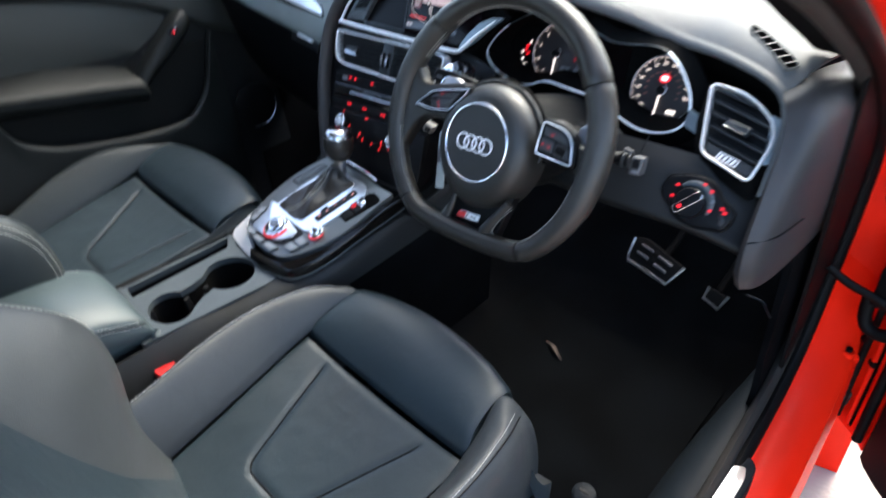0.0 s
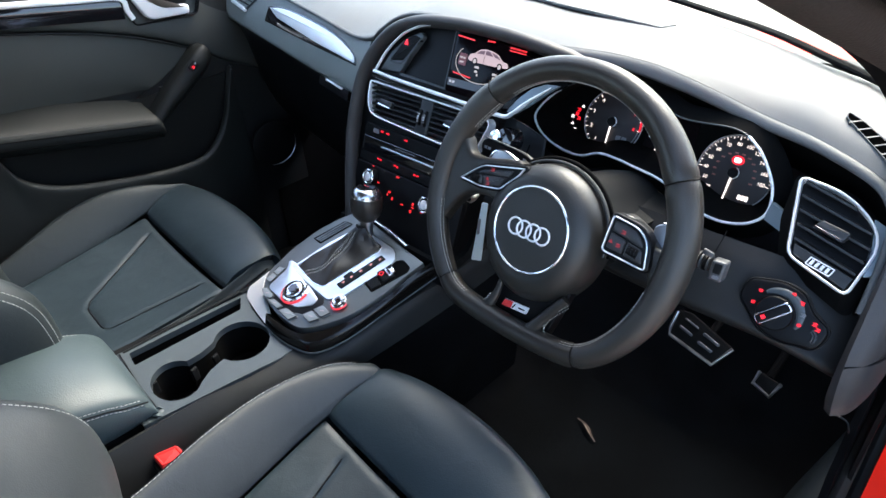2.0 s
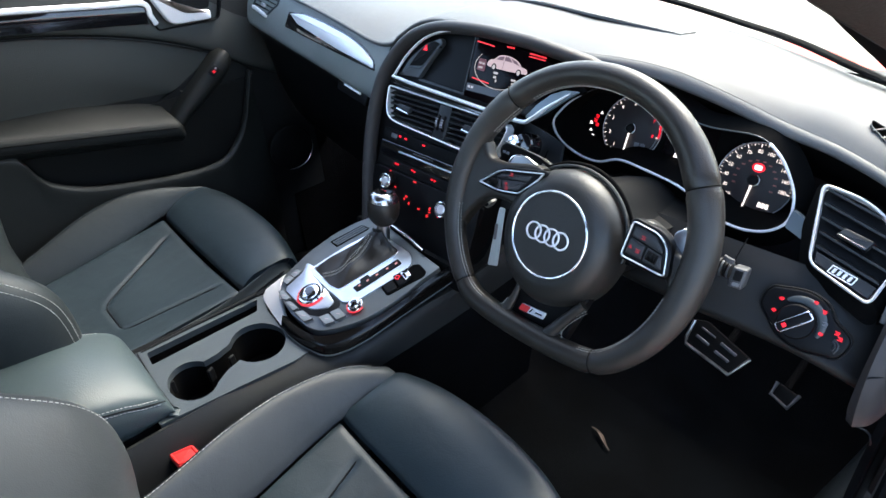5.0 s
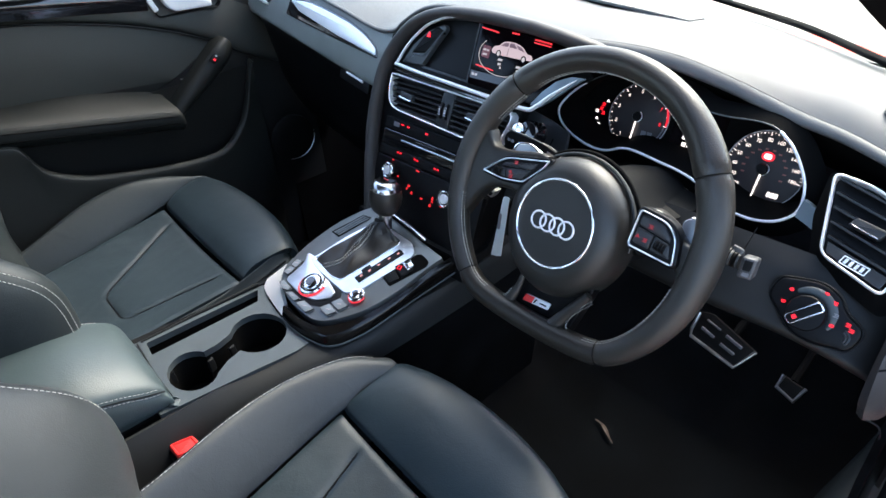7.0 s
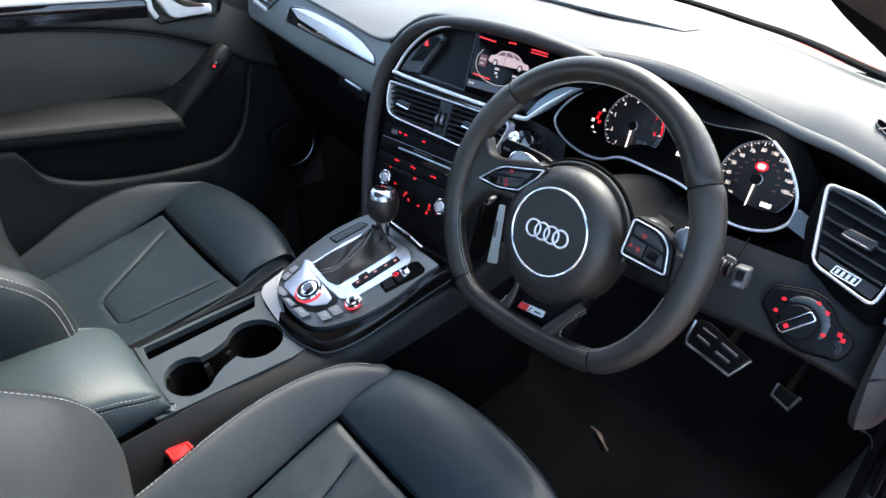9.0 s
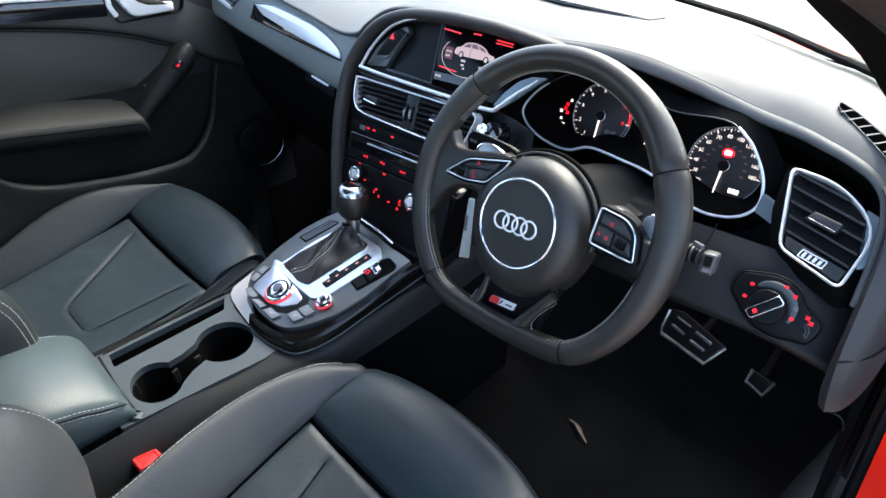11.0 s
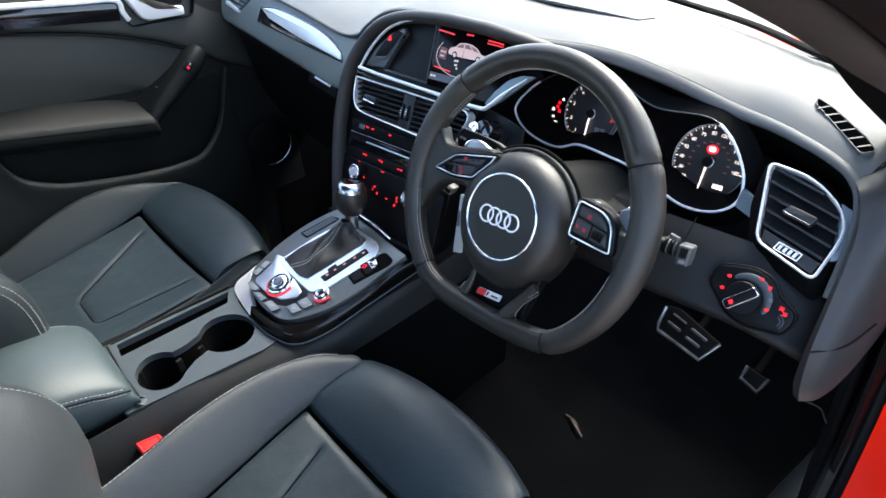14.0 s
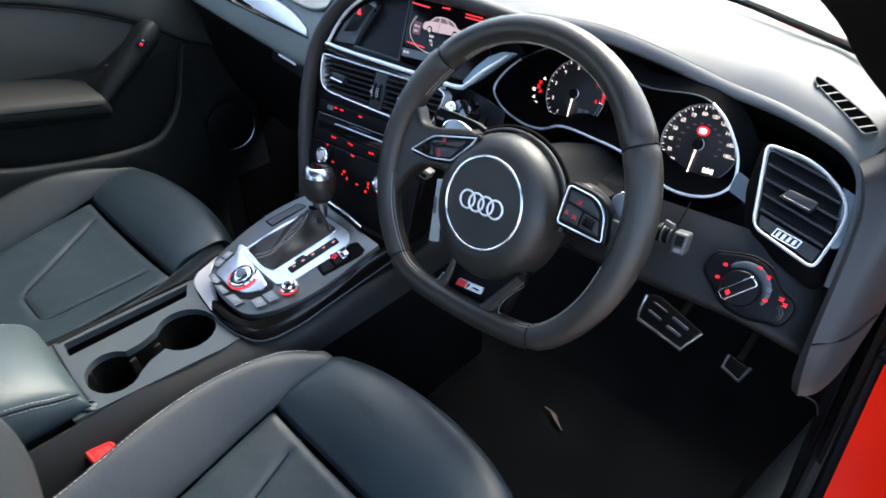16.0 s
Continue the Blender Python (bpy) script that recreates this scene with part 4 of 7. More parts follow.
    for k, (x, y, wd, h) in enumerate(((-0.066, 0.010, 0.004, 0.005), (-0.030, -0.004, 0.005, 0.003), (0.004, -0.012, 0.006, 0.004), (0.000, -0.018, 0.003, 0.004), (0.014, -0.022, 0.004, 0.005), (0.018, 0.020, 0.008, 0.003), (0.042, -0.024, 0.006, 0.003), (0.066, -0.029, 0.005, 0.005), (0.069, -0.015, 0.004, 0.006), (0.070, -0.021, 0.006, 0.002), (0.090, 0.000, 0.007, 0.003), (0.092, -0.017, 0.006, 0.003), (0.092, -0.022, 0.004, 0.003), (-0.052, 0.0215, 0.004, 0.003))):
        part("climate_mark", bars(shift(STACK, x, y, 0, 9 * (k % 4 - 1)), [(0, 0)], wd, h, -0.0052), RED_DIM, s, "red lit climate symbol")
    return s


stack()


# ---- instruments ----
DIAL_EDGE = mat("grey dial edge", (0.34, 0.34, 0.35), 0.4, var=0.0)


def instruments():
    c = thing("instrument_cluster", "lit red and white twin-dial instrument cluster", "instrument cluster")
    frame_line = spline([(x, y, 0) for x, y in ((-0.150, 0.070), (-0.180, 0.046), (-0.198, 0.018), (-0.191, 0.000), (-0.167, -0.016), (-0.130, -0.0265), (-0.098, -0.0265), (-0.066, -0.0150), (-0.015, -0.0190), (0.040, -0.0280), (0.105, -0.0530), (0.152, -0.0505), (0.178, -0.0300), (0.177, 0.000), (0.162, 0.027), (0.140, 0.050), (0.108, 0.064), (0.035, 0.062), (-0.03, 0.085), (-0.10, 0.090))], 6, True)
    o = [(p.x, p.y) for p in frame_line]
    bm = bmesh.new()
    loops = []
    for f, g in ((-0.012, 0.004), (0.0, 0.0), (0.5, 0.002), (1.0, 0.004)):
        q = inset(o, g) if f >= 0 else inset(o, -0.02)
        loops.append([(BINNACLE @ V(p[0], p[1], -0.004 if f >= 0 else -0.02)).lerp(DIALS @ V(p[0] * 1.0, p[1] * 1.0 - 0.004, 0), max(0, f)) for p in q])
    ring_mesh(bm, loops, False, True)
    part("housing", bm, RUBBER_DARK, c)
    bm = bmesh.new()
    ring_mesh(bm, [[BINNACLE @ V(p[0], p[1], -0.006) for p in inset(o, -0.002)], [BINNACLE @ V(p[0], p[1] - (0.004 if p[1] > 0.04 else 0), -0.035) for p in inset(o, -0.006)]], False, False)
    part("surround", bm, RUBBER_DARK, c, "black surround")
    n = len(o)
    lowline = [BINNACLE @ V(p[0], p[1], 0.0) for p in (o + o)[2:n - 26]]
    part("silver_line", tube(lowline, 0.0019, n=8, up=BINNACLE.to_3x3() @ V(0, 0, 1)), CHROME, c, "thin satin silver line")
    part("upper_line", tube([BINNACLE @ V(p[0], p[1], 0.0) for p in o[n - 27:] + o[:3]], 0.0010, n=6), GREY, c)
    DIAL = mat("dial black", (0.024, 0.019, 0.0195), 0.42, var=0.05, varscale=60)
    DIAL_PRINT = mat("dial print glow", (1.0, 0.84, 0.80), 0.4, var=0.0, emit=0.24)
    top = 0.004

    def dial(name, x, y, r, a0, a1, values, red_from, size, fine):
        m = shift(DIALS, x, y, 0.0)
        d = part(name, prism(ellipse(0, 0, r, n=44), m, 0.003, 0.001, top), DIAL, c)
        part("dial_ring", tube([m @ V(r * math.cos(a), r * math.sin(a), top) for a in np.linspace(0, 2 * math.pi, 44, endpoint=False)], 0.0007, True, 6), DIAL_EDGE, d)
        ang = [radians(a0 + (a1 - a0) * k / (len(values) - 1)) for k in range(len(values))]
        t = bmesh.new()
        for k in range((len(values) - 1) * 4 + 1):
            a = radians(a0 + (a1 - a0) * k / (4 * (len(values) - 1)))
            l = (0.0050, 0.0018, 0.0030, 0.0018)[k % 4]
            e, s2 = Vector((math.cos(a), math.sin(a))), Vector((-math.sin(a), math.cos(a))) * (0.0005 if k % 2 == 0 else 0.0003)
            p, q = e * (r - 0.0018), e * (r - 0.0018 - l)
            prism([p + s2, p - s2, q - s2, q + s2], m, 0.0004, 0.0, top + 0.0007, t)
        part("scale_marks", t, DIAL_PRINT, d)
        wt, rt = bmesh.new(), bmesh.new()
        for k, v in enumerate(values):
            rr = r - 0.0125
            letters(v, size, shift(m, rr * math.cos(ang[k]), rr * math.sin(ang[k]), top + 0.0006), rt if k >= red_from else wt)
        part("numerals", wt, DIAL_PRINT, d)
        if len(rt.verts):
            part("red_numerals", rt, RED_LIT, d)
        else:
            rt.free()
        e = Vector((math.cos(ang[0]), math.sin(ang[0])))
        s2 = Vector((-e.y, e.x))
        part("needle", prism([-e * 0.004 + s2 * 0.0016, -e * 0.004 - s2 * 0.0016, e * (r - 0.004) - s2 * 0.0007, e * (r - 0.004) + s2 * 0.0007], m, 0.001, 0.0, top + 0.005), WHITE_LIT, d, "white lit needle")
        part("needle_cap", lathe([(0.0075, top), (0.0075, top + 0.006), (0.006, top + 0.008), (0.001, top + 0.0083)], m, 20), DARK, d)
        part("cap_ring", tube([m @ V(0.0078 * math.cos(a), 0.0078 * math.sin(a), top + 0.004) for a in np.linspace(-1.2, 1.2, 10)], 0.0007, n=5), CHROME, d)
        return d
    # revolution counter and speedometer
    tach = dial("rev_counter", -0.091, 0.006, 0.050, -91, -366, ["0", "1", "2", "3", "4", "5", "6", "7", "8"], 7, 0.0078, True)
    m = shift(DIALS, -0.091, 0.006)
    part("emblem_bars", bars(m, [(0.016, -0.022), (0.026, -0.022)], 0.008, 0.007, top + 0.0006), GREY_PRINT, tach)
    part("small_words", bars(m, [(0.006, -0.037), (0.013, -0.037), (0.020, -0.037)], 0.005, 0.003, top + 0.0006), GREY_PRINT, tach)
    part("rim_band", tube([m @ V(0.046 * math.cos(a), 0.046 * math.sin(a), top + 0.001) for a in np.linspace(-1.2, -0.15, 16)], 0.0010, n=5), GREY_PRINT, tach)
    part("red_band", tube([m @ V(0.0475 * math.cos(a), 0.0475 * math.sin(a), top + 0.001) for a in np.linspace(-0.10, 0.62, 14)], 0.0014, n=5), RED_LIT, tach)
    spd = dial("speedometer", 0.108, -0.019, 0.0515, -93, -369, ["0", "10", "20", "30", "40", "50", "60", "70", "80", "100", "120", "140", "160", "180"], 99, 0.0070, True)
    m = shift(DIALS, 0.108, -0.019)
    lamp = part("brake_warning", prism(ellipse(0, 0.0175, 0.0085, 0.0065, 20), m, 0.001, 0.0, top + 0.001), RED_LIT, spd, "glowing red warning lamp")
    part("lamp_core", prism(rounded(rect(-0.005, 0.0140, 0.005, 0.021), 0.003), m, 0.001, 0.0, top + 0.0016), CORE_LIT, lamp)
    part("small_words", bars(m, [(0.017, -0.030), (0.022, -0.030), (0.027, -0.030)], 0.004, 0.0065, top + 0.0006), WHITE_LIT, spd)
    part("inner_marks", bars(m, [(0.027 * math.cos(radians(a)), 0.027 * math.sin(radians(a))) for a in range(-20, 220, 20)], 0.0045, 0.0022, top + 0.0006), mat("dull red print", (0.30, 0.10, 0.08), 0.5, var=0.0), spd)
    # warning lamps left of the counter and the gear display between the dials
    for k, (x, y) in enumerate(((-0.166, -0.001), (-0.163, -0.012), (-0.157, -0.021), (-0.151, -0.028), (-0.151, 0.018))):
        part("white_lamp", symbol(DIALS, x, y, 0.0028, 0.0012, (1, 2, 1)[k % 3]), WHITE_LIT, c, "white lit symbol")
    for k, (x, y) in enumerate(((-0.157, 0.011), (-0.159, 0.004), (-0.154, -0.002))):
        part("red_lamp", symbol(DIALS, x, y, 0.0030, 0.0012, 1), RED_LIT, c, "red lit symbol")
    disp = part("centre_display", prism(rounded(rect(-0.034, -0.035, 0.042, 0.045), 0.004), DIALS, 0.002, 0.0, 0.0012), SCREEN, c)
    part("display_words", bars(DIALS, [(-0.012, -0.006), (-0.004, -0.006), (-0.010, -0.016), (-0.002, -0.016)], 0.006, 0.006, 0.0018), WHITE_LIT, disp)
    return c


instruments()


def light_switch():
    s = thing("light_switch", "black rotary light switch with red lit symbols", "switch")
    o = spline([(x, y, 0) for x, y in ((-0.047, 0.007), (-0.042, 0.029), (-0.028, 0.035), (-0.001, 0.040), (0.021, 0.034), (0.036, 0.018), (0.056, 0.006), (0.058, -0.008), (0.051, -0.023), (0.037, -0.026), (0.013, -0.030), (-0.012, -0.025), (-0.033, -0.008))], 5, True)
    o = [(p.x, p.y) for p in o]
    part("base", prism(o, SWITCH, 0.012, 0.003, 0.006), DARK, s)
    part("rim", hollow(inset(o, -0.002), SWITCH, 0.002, 0.01, 0.005, 0.0008), PLASTIC, s)
    m = shift(SWITCH, -0.001, 0.001, 0.006)
    part("collar", tube([m @ V(0.0275 * math.cos(a), 0.0275 * math.sin(a), 0.0) for a in np.linspace(-0.35, 2.3, 24)], 0.0052, n=10, up=m.to_3x3() @ V(0, 0, 1), flat=0.4, taper=lambda t: 0.35 + 0.65 * math.sin(math.pi * t) ** 0.6), GREY, s, "grey crescent collar")
    k = part("knob", lathe([(0.0215, 0), (0.0215, 0.006), (0.020, 0.008), (0.012, 0.0085), (0.001, 0.0085)], m, 32), DARK, s)
    g = shift(m, 0, 0, 0.0085, 46)
    part("grip", prism(rounded(rect(-0.020, -0.0052, 0.020, 0.0052), 0.004), g, 0.002, 0.001, 0.008), DARK, k)
    part("grip_edge", hollow(rounded(rect(-0.0215, -0.0065, 0.0215, 0.0065), 0.004), g, 0.0022, 0.008, 0.008, 0.0006), BRIGHT, k, "polished grip edge")
    part("grip_mark", bars(g, [(-0.011, 0.0)], 0.005, 0.005, 0.0088), RED_LIT, k)
    for x, y, kind in ((-0.026, 0.021, 0), (-0.029, 0.004, 0), (0.010, 0.031, 0), (0.022, 0.024, 1), (0.028, -0.002, 0), (0.043, 0.006, 1), (0.048, 0.001, 1)):
        part("lit_mark", symbol(SWITCH, x, y, 0.0027, 0.0076, kind), RED_LIT, s, "red lit symbol")
    part("pale_mark", symbol(SWITCH, 0.028, 0.011, 0.0028, 0.0092, 1), GREY_PRINT, s)
    for r in (0.0065, 0.0095):
        part("thumb_wheel", tube([SWITCH @ V(0.040 + r * math.cos(a), -0.011 + r * math.sin(a), 0.0065) for a in np.linspace(-0.7, 1.3, 9)], 0.0014, n=8), SLAT, s)
    return s


light_switch()


# ---- steering wheel and column ----
def steering_wheel():
    w = thing("steering_wheel", "flat-bottomed black leather steering wheel with silver trim", "steering wheel")
    up = WHEEL.to_3x3() @ V(0, 0, 1)
    R, cy, cz, N = 0.1795, 0.0187, -0.0205, 144
    pts = []
    for k in range(N):
        a = 2 * math.pi * k / N
        x, y = R * math.cos(a), R * math.sin(a)
        if y < -0.1457:
            y = -0.1457 - 0.25 * (abs(y) - 0.1457)
            x *= 1.06
        pts.append(V(x, cy + y, cz))
    for _ in range(16):
        pts = [(pts[i - 1] + 2 * pts[i] + pts[(i + 1) % N]) / 4 for i in range(N)]
    swell = lambda k: sum(h * math.exp(-(((k - c + N / 2) % N - N / 2) / s) ** 2) for c, s, h in ((13, 7, 0.0030), (55, 7, 0.0030), (0, 10, 0.0022), (70, 10, 0.0022), (138, 12, 0.0016)))
    path = []
    for k, p in enumerate(pts):
        inward = (V(0, cy, cz) - p).normalized()
        path.append(WHEEL @ (p + inward * swell(k)))
    grip = lambda k: 0.0149 + swell(k)

    def ring_at(k, extra=0.0, n=22):
        d = (path[(k + 1) % N] - path[k - 1]).normalized()
        s = d.cross(up).normalized()
        q = s.cross(d)
        return [path[k] + (s * math.cos(2 * math.pi * j / n) + q * 1.04 * math.sin(2 * math.pi * j / n)) * (grip(k) + extra) for j in range(n)]
    cuts = [12, 53, 91, 121]
    for i, k0 in enumerate(cuts):
        k1 = cuts[(i + 1) % 4] + (N if i == 3 else 0)
        loops = []
        for k in range(k0, k1 + 1):
            e = -0.0016 if k in (k0, k1) else 0.0
            loops.append(ring_at(k % N, e))
        part("rim_section", ring_mesh(bmesh.new(), loops), RIM_SIDE if i in (1, 3) else RIM_LEATHER, w)
    for k in cuts:
        part("rim_seam", tube(ring_at(k, -0.0006), 0.0007, True, 6), RUBBER, w)

    # thread along the inner side of the rim
    def inner(k0, k1, h):
        out = []
        for k in range(k0, k1 + 1):
            k %= N
            d = (path[(k + 1) % N] - path[k - 1]).normalized()
            s = d.cross(up).normalized()
            out.append(path[k] - s * (grip(k) + 0.0003) * math.cos(h) + up * grip(k) * math.sin(h))
        return out
    for k0, k1 in ((20, 50), (53, 60), (76, 92), (92, 98), (118, 139)):
        for h in ((0.28, 0.02) if k0 < 60 else (0.60, 0.34)):
            part("rim_stitching", stitches(inner(k0, k1, h), 0.00042, 0.0030, 0.0016, up=up), DULL_STITCH, w)
    # airbag cover, drawn out below, with its stepped edge
    def egg(r, h, n=56):
        return [WHEEL @ V(r * math.cos(a), r * math.sin(a) * (1.0 if math.sin(a) > 0 else 1.13), h) for a in np.linspace(0, 2 * math.pi, n, endpoint=False)]
    part("airbag_cover", ring_mesh(bmesh.new(), [egg(r, h) for r, h in ((0.084, -0.055), (0.0835, -0.036), (0.0815, -0.024), (0.077, -0.014), (0.071, -0.0075), (0.064, -0.0035), (0.057, -0.0012), (0.0545, -0.0012))]), AIRBAG, w)
    part("cover_step", tube([WHEEL @ V(0.0868 * math.cos(a), 0.0868 * math.sin(a), -0.034) for a in np.linspace(-0.05, 2.3, 40)], 0.0022, n=8), AIRBAG, w)
    part("cover_gap", tube([WHEEL @ V(0.0905 * math.cos(a), 0.0905 * math.sin(a), -0.040) for a in np.linspace(-0.05, 2.3, 40)], 0.0026, n=8), RUBBER_DARK, w)
    disc = part("emblem_disc", lathe([(0.0525, -0.006), (0.0525, -0.0015), (0.03, 0.0), (0.001, 0.0003)], WHEEL, 48), AIRBAG, w)
    part("emblem_ring", tube([WHEEL @ V(0.0535 * math.cos(a), 0.0535 * math.sin(a), 0.0) for a in np.linspace(0, 2 * math.pi, 64, endpoint=False)], 0.0018, True, 10, up), BRIGHT, w, "thin bright ring")
    for k in range(4):
        cx = -0.0205 + 0.0137 * k
        part("emblem_loop", tube([WHEEL @ V(cx + 0.0104 * math.cos(a), -0.001 + 0.0104 * math.sin(a), 0.002 + 0.0006 * (k % 2)) for a in np.linspace(0, 2 * math.pi, 32, endpoint=False)], 0.0013, True, 8, up), CHROME, disc, "polished chrome loop")
    # leather flares that run from the rim to the button pods
    right = [(0.100, 0.054), (0.126, 0.0500), (0.145, 0.038), (0.152, 0.033), (0.163, 0.034), (0.174, 0.050), (0.182, 0.020), (0.182, -0.030), (0.172, -0.058), (0.160, -0.034), (0.153, -0.012), (0.146, 0.002), (0.120, 0.004), (0.098, 0.006)]
    left = [(-0.045, 0.072), (-0.112, 0.063), (-0.135, 0.065), (-0.150, 0.084), (-0.170, 0.070), (-0.182, 0.020), (-0.178, -0.036), (-0.160, -0.046), (-0.142, -0.014), (-0.120, 0.010), (-0.090, 0.016), (-0.070, 0.018)]
    for o in (right, left):
        part("spoke", prism([(p.x, p.y) for p in spline([(x, y, 0) for x, y in o], 4, True)], WHEEL, 0.020, 0.006, -0.0150), RIM_LEATHER, w)
    part("lower_plate", prism(rounded([(-0.040, -0.060), (0.064, -0.060), (0.046, -0.132), (-0.040, -0.134)], 0.006), WHEEL, 0.016, 0.003, -0.030), DARK, w)
    # two horns that rise from the bottom of the rim
    for pl, r0, r1 in (([(-0.050, -0.136), (-0.041, -0.118), (-0.035, -0.100), (-0.033, -0.076)], 0.0125, 0.0030), ([(0.022, -0.138), (0.032, -0.122), (0.043, -0.102), (0.064, -0.068)], 0.0150, 0.0060)):
        part("lower_spoke", tube(spline([WHEEL @ V(x, y, -0.021) for x, y in pl], 8), 1.0, n=14, up=up, flat=0.8, taper=lambda t: r0 + (r1 - r0) * t ** 0.55), RIM_LEATHER, w)
    for off in (0.0, 0.0032):
        edge = spline([WHEEL @ V(x + off * 0.6, y - off * 0.8, -0.0185) for x, y in ((0.071, -0.072), (0.060, -0.085), (0.050, -0.100), (0.0475, -0.112), (0.056, -0.1225), (0.074, -0.1245), (0.092, -0.119))], 6)
        part("spoke_stitching", stitches(edge, 0.00038, 0.0028, 0.0016, up=up), DULL_STITCH, w)
        edge = spline([WHEEL @ V(x - off * 0.5, y - off * 0.4, -0.0185) for x, y in ((-0.042, -0.104), (-0.049, -0.1165), (-0.062, -0.1215), (-0.080, -0.121), (-0.096, -0.113))], 6)
        part("spoke_stitching", stitches(edge, 0.00038, 0.0028, 0.0016, up=up), DULL_STITCH, w)
    # badge, drawn as plain shapes
    bd = shift(WHEEL, -0.006, -0.1085, 0, 4) @ Matrix.Diagonal((1.0, 0.82, 1, 1))
    badge = part("badge", prism(rounded([(-0.021, -0.006), (0.019, -0.006), (0.022, 0.006), (-0.017, 0.006)], 0.0015), bd, 0.002, 0.0006, -0.0265), CHROME, w, "small red and silver badge plate")
    part("badge_field", prism([(-0.0205, -0.0055), (-0.006, -0.0055), (-0.003, 0.0055), (-0.0168, 0.0055)], bd, 0.0006, 0.0, -0.0258), RED_PLASTIC, badge)
    part("badge_bar", prism([(-0.004, -0.0035), (-0.002, -0.0035), (0.002, 0.0035), (0.0, 0.0035)], bd, 0.0006, 0.0, -0.0256), DARK, badge)
    part("badge_bar", prism([(0.006, -0.0012), (0.016, -0.0012), (0.0165, 0.0008), (0.0065, 0.0008)], bd, 0.0006, 0.0, -0.0256), DARK, badge)
    # button pods: bright frame, dark bed, separate keys and a knurled roller
    dim = mat("dim red backlight", (0.75, 0.03, 0.05), 0.4, var=0.0, emit=0.05)
    pods = (([(-0.133, 0.029), (-0.100, 0.0555), (-0.034, 0.0685), (-0.040, 0.057), (-0.064, 0.032), (-0.098, 0.0265)], [0.004, 0.010, 0.003, 0.004, 0.006, 0.010],
             [[(-0.120, 0.0315), (-0.110, 0.040), (-0.098, 0.0425), (-0.094, 0.0305)], [(-0.105, 0.0435), (-0.098, 0.0495), (-0.050, 0.0605), (-0.055, 0.0505)], [(-0.092, 0.0305), (-0.0965, 0.042), (-0.056, 0.050), (-0.067, 0.0355)]],
             (-0.107, 0.036), ((-0.082, 0.053, 1), (-0.087, 0.040, 2), (-0.085, 0.034, 1))),
            ([(0.096, 0.053), (0.0935, 0.010), (0.150, 0.0055), (0.144, 0.037), (0.130, 0.049)], [0.005, 0.006, 0.006, 0.010, 0.010],
             [[(0.1005, 0.036), (0.101, 0.0475), (0.114, 0.0475), (0.127, 0.0445), (0.138, 0.034), (0.139, 0.0285)], [(0.0985, 0.0155), (0.100, 0.0335), (0.119, 0.030), (0.118, 0.0140)], [(0.1205, 0.0135), (0.1215, 0.0295), (0.1395, 0.026), (0.1435, 0.0115)]],
             (0.130, 0.021), ((0.114, 0.038, 1), (0.1025, 0.024, 2), (0.112, 0.022, 1))))
    for face, (o, rr, keys, roll, marks) in enumerate(pods):
        o = rounded(o, rr)
        p = part("button_pod", prism(inset(o, -0.0035), WHEEL, 0.016, 0.003, -0.0075), DARK, w)
        part("pod_frame", hollow(o, WHEEL, 0.0017, 0.014, -0.0045, 0.0005), BRUSHED, p, "bright silver pod frame")
        for q in keys:
            part("pod_key", prism(rounded(q, 0.0022), WHEEL, 0.003, 0.0010, -0.0055), POD_KEY, p)
        for x, y, kind in marks:
            part("pod_mark", symbol(WHEEL, x, y, 0.0026, -0.0050, kind), dim, p)
        drum = part("roller", tube([WHEEL @ V(roll[0] + dx, roll[1] - 0.12 * dx, -0.0062) for dx in (-0.0060, 0.0, 0.0060)], 0.0052, n=14, up=up, flat=0.8), RUBBER, p)
        for dx in (-0.004, 0.0, 0.004):
            part("roller_rib", tube([WHEEL @ V(roll[0] + dx, roll[1] - 0.12 * dx + 0.0052 * math.cos(a), -0.0062 + 0.0045 * math.sin(a)) for a in np.linspace(0, math.pi, 8)], 0.0006, n=5), DARK, drum)
    # shift paddles behind the spokes
    part("shift_paddle", prism(rounded([(0.137, 0.038), (0.135, 0.053), (0.145, 0.0595), (0.156, 0.0555), (0.159, 0.040), (0.155, 0.030)], 0.005), WHEEL, 0.006, 0.002, -0.028), PADDLE, w, "silver shift paddle")
    part("paddle_edge", tube([WHEEL @ V(x, y, -0.0295) for x, y in ((0.143, 0.0585), (0.148, 0.0590), (0.155, 0.0560))], 0.0011, n=6), BRIGHT, w)
    part("shift_paddle", prism(rounded([(-0.118, 0.054), (-0.110, 0.073), (-0.090, 0.0775), (-0.066, 0.070), (-0.062, 0.055)], 0.005), WHEEL, 0.006, 0.002, -0.036), PADDLE, w, "silver shift paddle")
    part("paddle_edge", tube(spline([WHEEL @ V(x, y, -0.0350) for x, y in ((-0.117, 0.057), (-0.110, 0.0725), (-0.090, 0.0770), (-0.066, 0.0695))], 4), 0.0012, n=6), BRIGHT, w)
    return w


RIM_SIDE = mat("perforated wheel leather", (0.0205, 0.0180, 0.0147), 0.38, grain=0.35, scale=900)
POD_KEY = mat("satin black key", (0.016, 0.016, 0.018), 0.38)
AIRBAG = mat("airbag cover skin", (0.0158, 0.0150, 0.0128), 0.42, grain=0.35, scale=800)
PADDLE = mat("satin paddle", (0.42, 0.44, 0.47), 0.34, 0.8)
DULL_STITCH = mat("dull grey thread", (0.38, 0.37, 0.33), 0.7)
steering_wheel()


